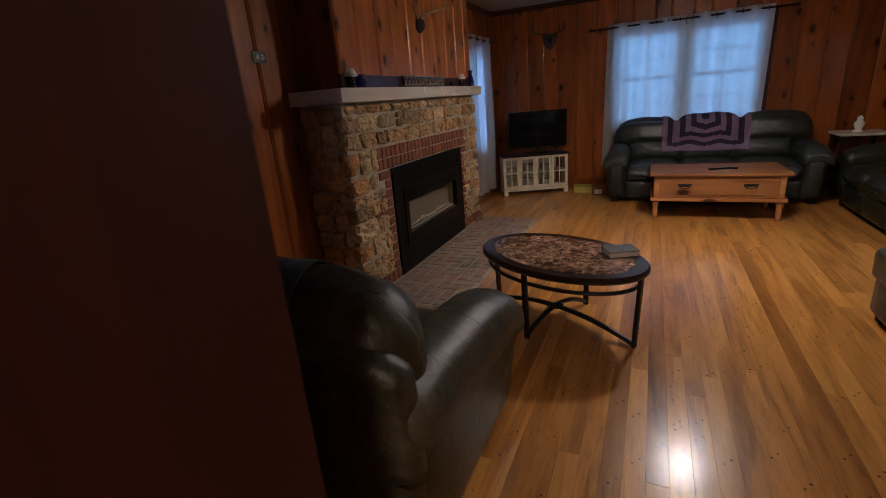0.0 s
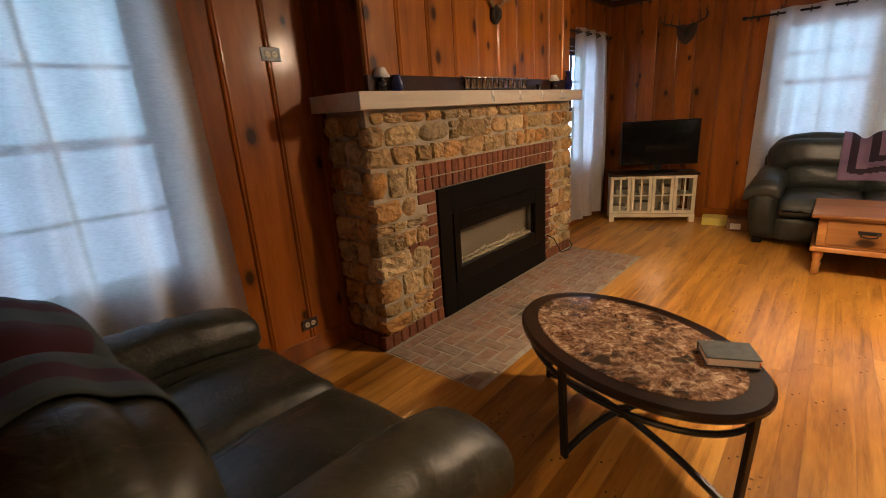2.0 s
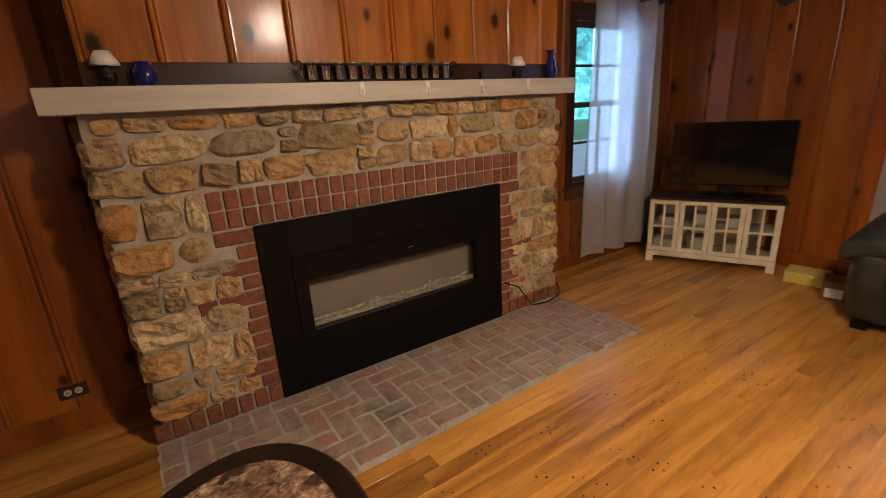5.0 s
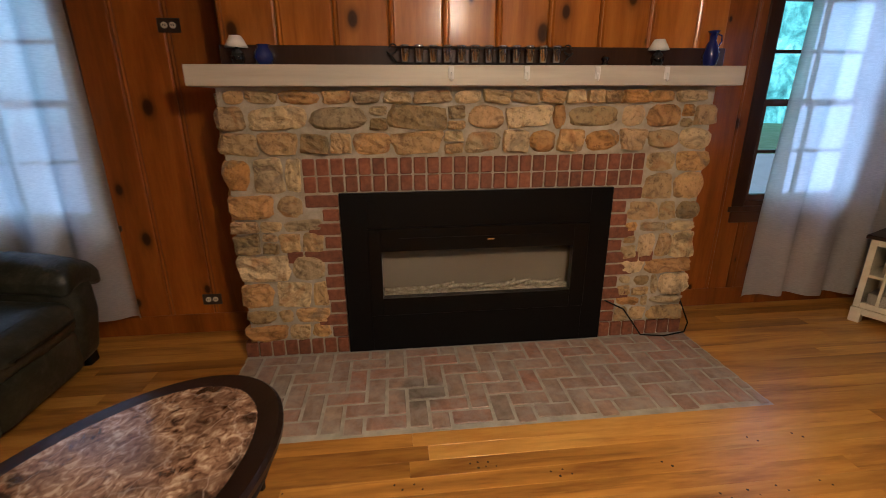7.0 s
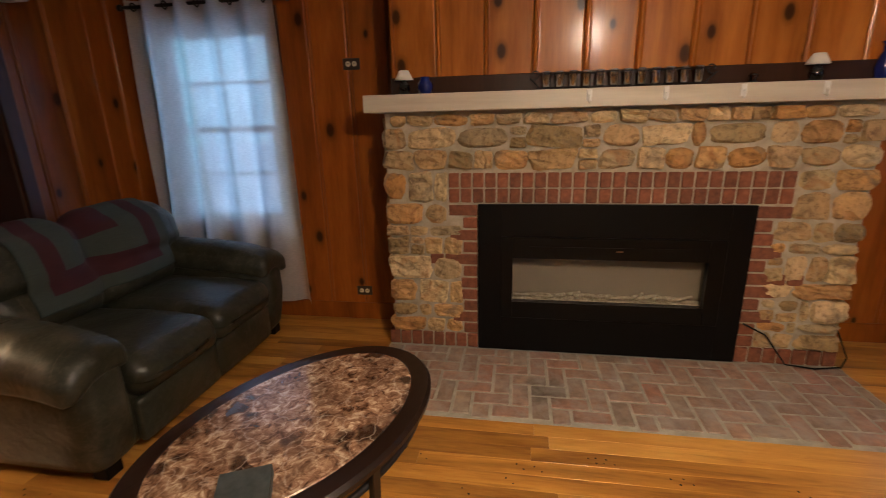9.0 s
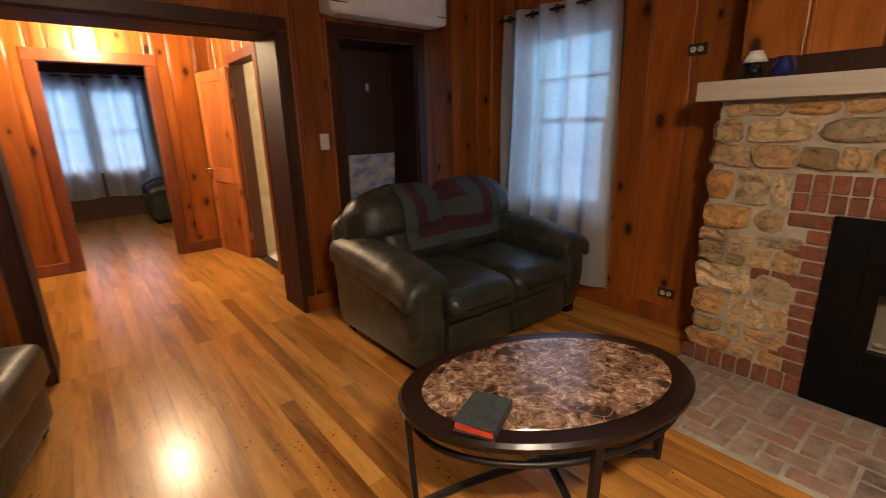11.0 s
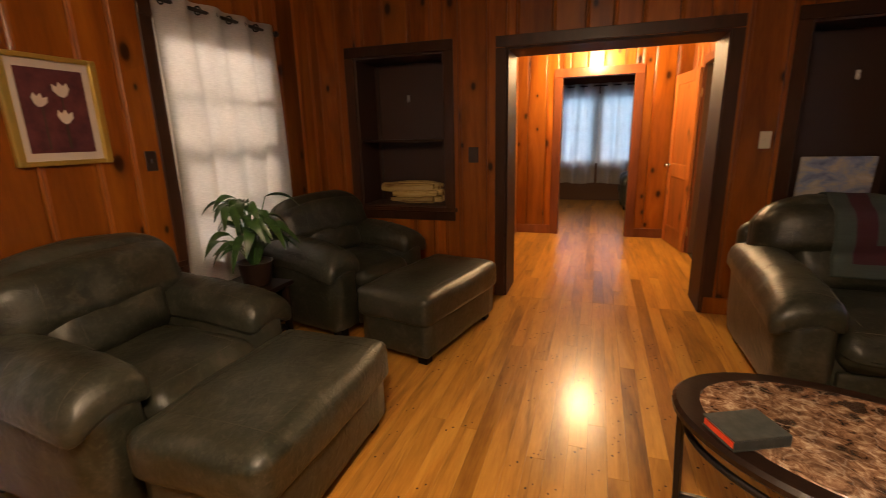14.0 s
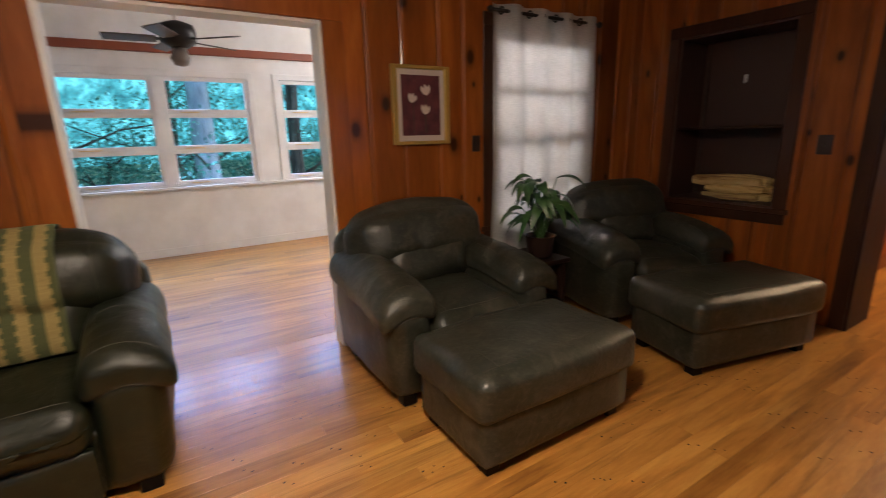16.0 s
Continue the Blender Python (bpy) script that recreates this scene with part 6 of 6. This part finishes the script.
def tree(m, height, crown, seed, leaves=4200, low=1.0, girth=0.17, bark=None, spread=0.42, label="leafy deciduous tree outside the windows", kind_of="tree"):
    rng = random.Random(seed)
    t = thing(kind_of, m, label, kind_of, kind_of + "s outside")
    lean = rng.uniform(-0.3, 0.3)
    trunk = [(lean * (k / 6) ** 2, 0.1 * math.sin(k), height * k / 6) for k in range(7)]
    tr = part("trunk", tube(trunk, girth, 12, girth * 0.4), bark or BARK, t, smooth=True)
    ends = []
    for k in range(12):
        z = rng.uniform(low, height * 0.95)
        a = rng.uniform(0, 6.28)
        r = crown * rng.uniform(0.4, 1.0)
        tip = (r * math.cos(a), r * math.sin(a), z + rng.uniform(-0.2, 0.9))
        part("limb", tube([(lean * (z / height) ** 2, 0, z - 0.3), (tip[0] * 0.5, tip[1] * 0.5, z + 0.15), tip], 0.035, 6, 0.01), BARK, tr, smooth=True)
        ends += [tip, (tip[0] * 0.6, tip[1] * 0.6, (tip[2] + z) / 2)]
    vs, fs = [], []
    for k in range(leaves):
        e = rng.choice(ends)
        p = Vector([e[q] + rng.gauss(0, spread) for q in range(3)])
        s = rng.uniform(0.025, 0.06)
        u = Vector([rng.gauss(0, 1) for _ in range(3)]).normalized()
        w = u.cross(Vector((rng.gauss(0, 1), rng.gauss(0, 1), rng.gauss(0, 1)))).normalized()
        i = len(vs)
        vs += [p - u * s, p + w * s * 0.5, p + u * s, p - w * s * 0.5]
        fs.append((i, i + 1, i + 2, i + 3))
    me = bpy.data.meshes.new("crown")
    me.from_pydata(vs, [], fs)
    me.materials.append(FOLIAGE)
    ob = new("crown", me)
    ob.parent = t
    return t


PALEBARK = material("pale_bark", (0.3, 0.3, 0.28), 0.9)
g = Graph(PALEBARK)
g.colour(g.ramp(g.noise(g.coords((1, 1, 0.3)), 9.0), [(0.35, (0.3, 0.33, 0.36)), (0.65, (0.55, 0.58, 0.62))]))
tree(pose(11.2, 5.11, -0.6), 9.0, 2.6, 1, low=1.6, girth=0.25, bark=PALEBARK)
tree(pose(12.0, 7.6, -0.6), 8.0, 2.4, 2)
tree(pose(11.5, 3.2, -0.6), 8.0, 2.3, 3)
tree(pose(14.0, 5.6, -0.6), 9.0, 2.6, 4)
tree(pose(-8.0, 3.5, -0.6), 7.5, 2.4, 5)
tree(pose(-8.5, 9.0, -0.6), 8.0, 2.5, 6)
tree(pose(1.0, 18.5, -0.6), 8.0, 2.6, 7)

for k, (x, y) in enumerate(((14.5, 3.4), (15.5, 5.3), (14.2, 7.2), (15.0, 9.0), (14.6, 1.4))):
    tree(pose(x, y, -0.6), 1.7, 1.1, 20 + k, 3600, 0.2, 0.05, None, 0.36, "dense blue-green leafy shrub along the lawn", "shrub")

# ---- pieces: wall boards ----
panelling(w_south, (XE, YS, 0), 180, (0, XE - XW), H, [(XE - h[1], XE - h[0], h[2], h[3]) for h in (DOOR, NICHE_E, NICHE_W)], PINE, 1)
panelling(w_north, (XW, YN, 0), 0, (0, XE - XW), H, [(WIN_N[0] - XW, WIN_N[1] - XW, WIN_N[2], WIN_N[3])], PINE, 2)
panelling(w_west, (XW, YS, 0), 90, (0, 4.64 - YS), H, [(WIN_W1[0] - YS, WIN_W1[1] - YS, WIN_W1[2], WIN_W1[3])], PINE, 3)
panelling(w_west, (XW, 7.18, 0), 90, (0, YN - 7.18), H, [(WIN_W2[0] - 7.18, WIN_W2[1] - 7.18, WIN_W2[2], WIN_W2[3])], PINE, 4)
panelling(w_east, (XE, YN, 0), -90, (0, YN - YS), H, [(YN - h[1], YN - h[0], h[2], h[3]) for h in (WIN_E, OPEN_E)], PINE, 5)
panelling(breast, (-1.5, BREAST_Y[0], 0), 90, (0, BREAST_Y[1] - BREAST_Y[0]), H, [], PINE_HONEY, 6, (0.264, 0.264, 0.262), z0=1.662)
panelling(breast, (XW, BREAST_Y[0] + 0.012, 0), 0, (0, 0.34), H, [], PINE, 7, (0.17,), z0=1.57)
panelling(breast, (-1.505, BREAST_Y[1] - 0.012, 0), 180, (0, 0.34), H, [], PINE, 8, (0.17,), z0=1.57)
panelling(w_hallf, (HX1, HY, 0), 180, (0, HX1 - HX0), H, [(HX1 - FAR_DOOR[1], HX1 - FAR_DOOR[0], FAR_DOOR[2], FAR_DOOR[3])], PINE, 9, (0.2, 0.15, 0.24))
panelling(w_halle, (HX1, BACK, 0), -90, (0, BACK - HY), H, [], PINE, 10)
panelling(w_hallw, (HX0, HY, 0), 90, (0, BACK - HY), H, [(BATH_DOOR[0] - HY, BATH_DOOR[1] - HY, BATH_DOOR[2], BATH_DOOR[3])], PINE, 11)

# ---- pieces: floor planks ----
SUB = material("subfloor", (0.03, 0.015, 0.006), 0.9)
NAIL = material("nail_hole", (0.03, 0.015, 0.008), 0.8)
floor = plain("floor", box((XW - 0.1, YS - 0.4, -0.12), (XE + THICK, YN + 0.05, -0.006)), SUB, "worn honey-coloured strip wood floor", "floor")
PLANKS = {}


def plank_mesh(length, width):
    key = (round(length, 1), round(width, 3))
    if key not in PLANKS:
        w, l, e = width / 2 - 0.0002, key[0] / 2 - 0.0002, 0.0008
        bm = bmesh.new()
        add_box(bm, (-w, -l, -0.006), (w, l, -0.0005))
        top = [v for v in bm.verts if v.co.z > -0.003]
        bm.faces.ensure_lookup_table()
        f = [f for f in bm.faces if all(v in top for v in f.verts)][0]
        bmesh.ops.inset_individual(bm, faces=[f], thickness=e, depth=0.0005)
        me = bpy.data.meshes.new("plank")
        bm.to_mesh(me)
        bm.free()
        me.materials.append(OAK)
        PLANKS[key] = me
    return PLANKS[key]


def lay(parent, x0, x1, y0, y1, width, lengths, seed):
    rng = random.Random(seed)
    n = max(1, round((x1 - x0) / width))
    w = (x1 - x0) / n
    for k in range(n):
        cuts = [y0]
        y = y0 + rng.uniform(0.3, max(lengths))
        while y < y1 - 0.3:
            cuts.append(y)
            y += rng.choice(lengths)
        cuts.append(y1)
        for a, b in zip(cuts, cuts[1:]):
            ob = new("plank", plank_mesh(b - a, w))
            ob.parent = parent
            ob.location = (x0 + w * (k + 0.5), (a + b) / 2, 0)
            ob.scale = (1, (b - a) / round(b - a, 1), 1)
            ob.rotation_euler = (0, rng.gauss(0, 0.0035), 0)


HEARTH_BOX = (FX, -0.745, 4.55, 7.21)
lay(floor, XW, -0.74, YS, 4.55, 0.092, (1.4, 2.2), 1)
lay(floor, XW, -0.74, 7.21, YN, 0.092, (1.0, 1.9), 2)
lay(floor, -0.74, XE, YS, YN, 0.084, (1.4, 2.1, 2.8, 3.3), 3)
rng = random.Random(77)
bm = bmesh.new()
for k in range(420):
    x, y = rng.uniform(-0.6, 3.0), rng.uniform(2.4, 7.4)
    x = -0.74 + 0.0838 * (round((x + 0.74) / 0.0838) + 0.5) + rng.uniform(-0.008, 0.008)
    for q in ((-0.012, 0), (0.014, 0.03)):
        r = rng.uniform(0.0035, 0.0065)
        bm.faces.new([bm.verts.new((x + q[0] + r * math.cos(a), y + q[1] + r * math.sin(a), 0.0006)) for a in [2 * math.pi * z / 6 for z in range(6)]])
ob = link_mesh("nail_holes", bm, NAIL, floor)
tagged(ob, kind="stuff")
hall_floor = plain("floor_hall", box((-1.6, FY, -0.12), (3.4, YS - 0.4, -0.006)), SUB, "worn honey-coloured hall strip floor", "floor")
lay(hall_floor, HX0, HX1, HY - 0.12, YS, 0.084, (1.4, 2.8), 4)
lay(hall_floor, -0.6, 2.4, FY, HY - 0.12, 0.11, (3.5,), 5)
sun_floor = plain("floor_sunroom", box((XE + THICK, SY0, -0.12), (SX, SY1, -0.006)), SUB, "honey-coloured sunroom plank floor", "floor")
lay(sun_floor, XE, SX, OPEN_E[0] - 2.6, OPEN_E[1] + 1.8, 0.13, (2.4, 3.1), 6)

# ---- pieces: bricks and stones ----
BRICKS = {}


def brick(parent, name, mat, place, size, seed, rough=0.002, key=None):
    """A worn block about its middle, with softened edges; alike blocks share a mesh."""
    k = (name, tuple(round(s, 3) for s in size), seed % 3)
    if k not in BRICKS:
        bm = box([-s / 2 for s in size], [s / 2 for s in size], min(size) * 0.08)
        for v in bm.verts:
            v.co += Vector([rough * noise.noise(v.co * 60 + Vector((k[2] * 9.1, q * 3.3, 0))) for q in range(3)])
        me = bpy.data.meshes.new(name)
        bm.to_mesh(me)
        bm.free()
        me.materials.append(mat)
        BRICKS[k] = me
    ob = new(name, BRICKS[k])
    ob.parent = parent
    ob.location = place
    return ob


rng = random.Random(5)
count = 0
# two header rows over the insert
for row, (z, h) in enumerate(((0.947 + 0.046, 0.082), (0.947 + 0.137, 0.085))):
    for k in range(26):
        brick(fire, "brick", BRICK, (FX - 0.03 + rng.uniform(-0.002, 0.002), 4.955 + 0.0358 + k * 0.0716, z), (0.06, 0.0615, h), count)
        count += 1
# courses beside the insert
for side, edge in ((-1, IY0), (1, IY1)):
    for k in range(11):
        z = 0.1375 + k * 0.0768
        if z > 0.94:
            break
        ln = (0.085, 0.155, 0.085, 0.17, 0.1, 0.085, 0.2, 0.085, 0.165, 0.085, 0.17)[(k * (3 if side > 0 else 1) + (2 if side > 0 else 0)) % 11]
        brick(fire, "brick", BRICK, (FX - 0.03, edge + side * (ln / 2 + 0.005), z), (0.06, ln, 0.064), count)
        count += 1
        if ln == 0.2:
            brick(fire, "brick", BRICK, (FX - 0.03, edge + side * (ln + 0.055), z), (0.06, 0.08, 0.064), count)
            count += 1
# rowlock course at the foot
for a, b in ((4.545, IY0), (IY1, 7.19)):
    n = round((b - a) / 0.073)
    for k in range(n):
        brick(fire, "brick", BRICK, (FX - 0.025, a + (b - a) * (k + 0.5) / n, 0.052), (0.06, (b - a) / n - 0.01, 0.092), count)
        count += 1
for k in range(4):
    brick(fire, "brick", BRICK, (FX - 0.1 - k * 0.073, 4.575, 0.052), (0.062, 0.06, 0.092), count)
    brick(fire, "brick", BRICK, (FX - 0.1 - k * 0.073, 7.17, 0.052), (0.062, 0.06, 0.092), count)


def stone(parent, place, size, seed, turn=0.0):
    """A rough field stone about its middle, set a joint's width apart from its neighbours; size across x, y, z."""
    bm = bmesh.new()
    bmesh.ops.create_cube(bm, size=2.0)
    bmesh.ops.subdivide_edges(bm, edges=bm.edges[:], cuts=4, use_grid_fill=True)
    rr = random.Random(seed)
    power = rr.choice((2.8, 4.0, 5.5, 8.0, 10.0))
    joint = rr.uniform(0.002, 0.011)
    sy, sz = (max(0.03, size[1] - joint), max(0.03, size[2] - joint)) if size[1] > 0.095 or size[0] < 0.11 else (size[1], max(0.03, size[2] - joint))
    skew = rr.uniform(-0.14, 0.14)
    off = Vector((seed * 1.37 % 50, seed * 2.11 % 50, seed * 0.73 % 50))
    for v in bm.verts:
        u = v.co
        r = (abs(u.x) ** power + abs(u.y) ** power + abs(u.z) ** power) ** (1 / power)
        p = u / r
        k = 1 + 0.15 * noise.noise(u * 0.9 + off) + 0.08 * noise.noise(u * 2.3 + off)
        deep = 1 + 0.35 * noise.noise(u * 1.3 + off) + 0.22 * noise.noise(u * 3.1 + off)
        v.co = Vector((p.x * size[0] / 2 * deep, p.y * sy / 2 * k * (1 + skew * p.z), p.z * sz / 2 * k))
    return link_mesh("stone", bm, STONE, parent, pose(*place, turn, 0, 0), smooth=power < 4)


seed = 100


def stone_field(y0, y1, z0, z1, heights, widths, rng):
    """Random courses of stones over a patch of the front."""
    global seed
    z = z0
    while z < z1 - 0.02:
        h = rng.choice(heights)
        if z1 - z - h < 0.05:
            h = z1 - z
        y = y0
        while y < y1 - 0.02:
            w = rng.choice(widths)
            if y1 - y - w < 0.06:
                w = y1 - y
            if h > 0.12 and w < 0.13 and rng.random() < 0.6:
                cut = h * rng.uniform(0.35, 0.6)
                for a, b in ((z, z + cut), (z + cut, z + h)):
                    seed += 1
                    stone(fire, (FX - 0.035 + rng.uniform(0, 0.012), y + w / 2, (a + b) / 2), (0.09, w * 0.96, (b - a) * 0.96), seed)
            else:
                seed += 1
                stone(fire, (FX - 0.035 + rng.uniform(0, 0.014), y + w / 2 + rng.uniform(-0.004, 0.004), z + h / 2), (0.1, w * 0.97, h * (0.97 - 0.12 * (rng.random() < 0.25))), seed, rng.uniform(-6, 6))
            y += w
        z += h


rng = random.Random(8)
# corner stones up both edges, filled in towards the bricks
for y_edge, side, rest, edge in ((4.56, 1, 4.955, IY0), (7.19, -1, 6.82, IY1)):
    z = 0.1
    while z < 1.13:
        h = rng.choice((0.07, 0.1, 0.12, 0.14, 0.16))
        if 1.14 - z - h < 0.06:
            h = 1.14 - z
        w = rng.choice((0.15, 0.19, 0.24, 0.29))
        seed += 1
        stone(fire, (FX - 0.05, y_edge + side * w / 2, z + h / 2), (0.14, w * 0.98, h * 0.97), seed, rng.uniform(-3, 3))
        limit = rest if z + h > 0.94 else (edge - side * 0.095)
        a, b = sorted((y_edge + side * w, limit))
        u = a
        while u < b - 0.03:
            q = min(rng.choice((0.09, 0.12, 0.16, 0.2)), b - u)
            if b - u - q < 0.05:
                q = b - u
            seed += 1
            if h > 0.11 and q < 0.14 and rng.random() < 0.5:
                cut = h * rng.uniform(0.4, 0.6)
                stone(fire, (FX - 0.04, u + q / 2, z + cut / 2), (0.095, q * 0.95, cut * 0.95), seed + 300, rng.uniform(-8, 8))
                stone(fire, (FX - 0.04, u + q / 2, z + (cut + h) / 2), (0.095, q * 0.95, (h - cut) * 0.95), seed + 600, rng.uniform(-8, 8))
            else:
                stone(fire, (FX - 0.04, u + q / 2, z + h / 2), (0.095, q * 0.96, h * 0.95), seed + 300, rng.uniform(-6, 6))
            u += q
        z += h
stone_field(4.56, 7.19, 1.14, 1.262, (0.122,), (0.08, 0.11, 0.15, 0.2, 0.27), rng)
stone_field(4.56, 7.19, 1.262, 1.39, (0.128,), (0.07, 0.1, 0.15, 0.2, 0.26, 0.3), rng)
stone_field(4.62, 7.12, 1.39, 1.462, (0.072,), (0.1, 0.15, 0.21), rng)
# sides of the stone mass
for y, sgn in ((4.6, -1), (7.16, 1)):
    z = 0.1
    while z < 1.44:
        h = min(rng.choice((0.12, 0.15, 0.17)), 1.455 - z)
        x = XW + 0.01
        while x < FX - 0.1:
            w = min(rng.choice((0.12, 0.17, 0.2)), FX - 0.06 - x)
            seed += 1
            stone(fire, (x + w / 2, y - sgn * 0.0, z + h / 2), (w * 0.96, 0.09, h * 0.96), seed)
            x += w
        z += h

# hearth: flat bricks in a square herringbone
GROUT = material("hearth_grout", (0.44, 0.4, 0.33), 0.9)
g = Graph(GROUT)
g.colour(g.ramp(g.noise(g.coords(), 11.0, 5.0), [(0.3, (0.27, 0.24, 0.19)), (0.7, (0.44, 0.4, 0.33))]))
hearth = plain("hearth", box((FX - 0.02, 4.545, -0.1), (-0.74, 7.215, 0.0)), GROUT, "worn flush brick hearth in a herringbone pattern", "hearth")
BL, BW = 0.2, 0.1


def hearth_brick(x0, x1, y0, y1):
    x0, x1, y0, y1 = max(x0, FX + 0.012), min(x1, -0.745), max(y0, 4.55), min(y1, 7.21)
    if x1 - x0 > 0.025 and y1 - y0 > 0.025:
        global count
        count += 1
        brick(hearth, "brick", HEARTH, ((x0 + x1) / 2, (y0 + y1) / 2, -0.01), (x1 - x0 - 0.017, y1 - y0 - 0.017, 0.03), count, 0.0015)


for i in range(0, 8):
    for j in range(-1, 28):
        x, y = FX + i * BW, 4.55 + j * BW
        if (i - j) % 4 == 0 or (i == 0 and (i - j) % 4 == 1):
            hearth_brick(x - (BW if (i - j) % 4 else 0), x + BL - (BW if (i - j) % 4 else 0), y, y + BW)
        if (i - j) % 4 == 3:
            hearth_brick(x, x + BW, y, y + BL)
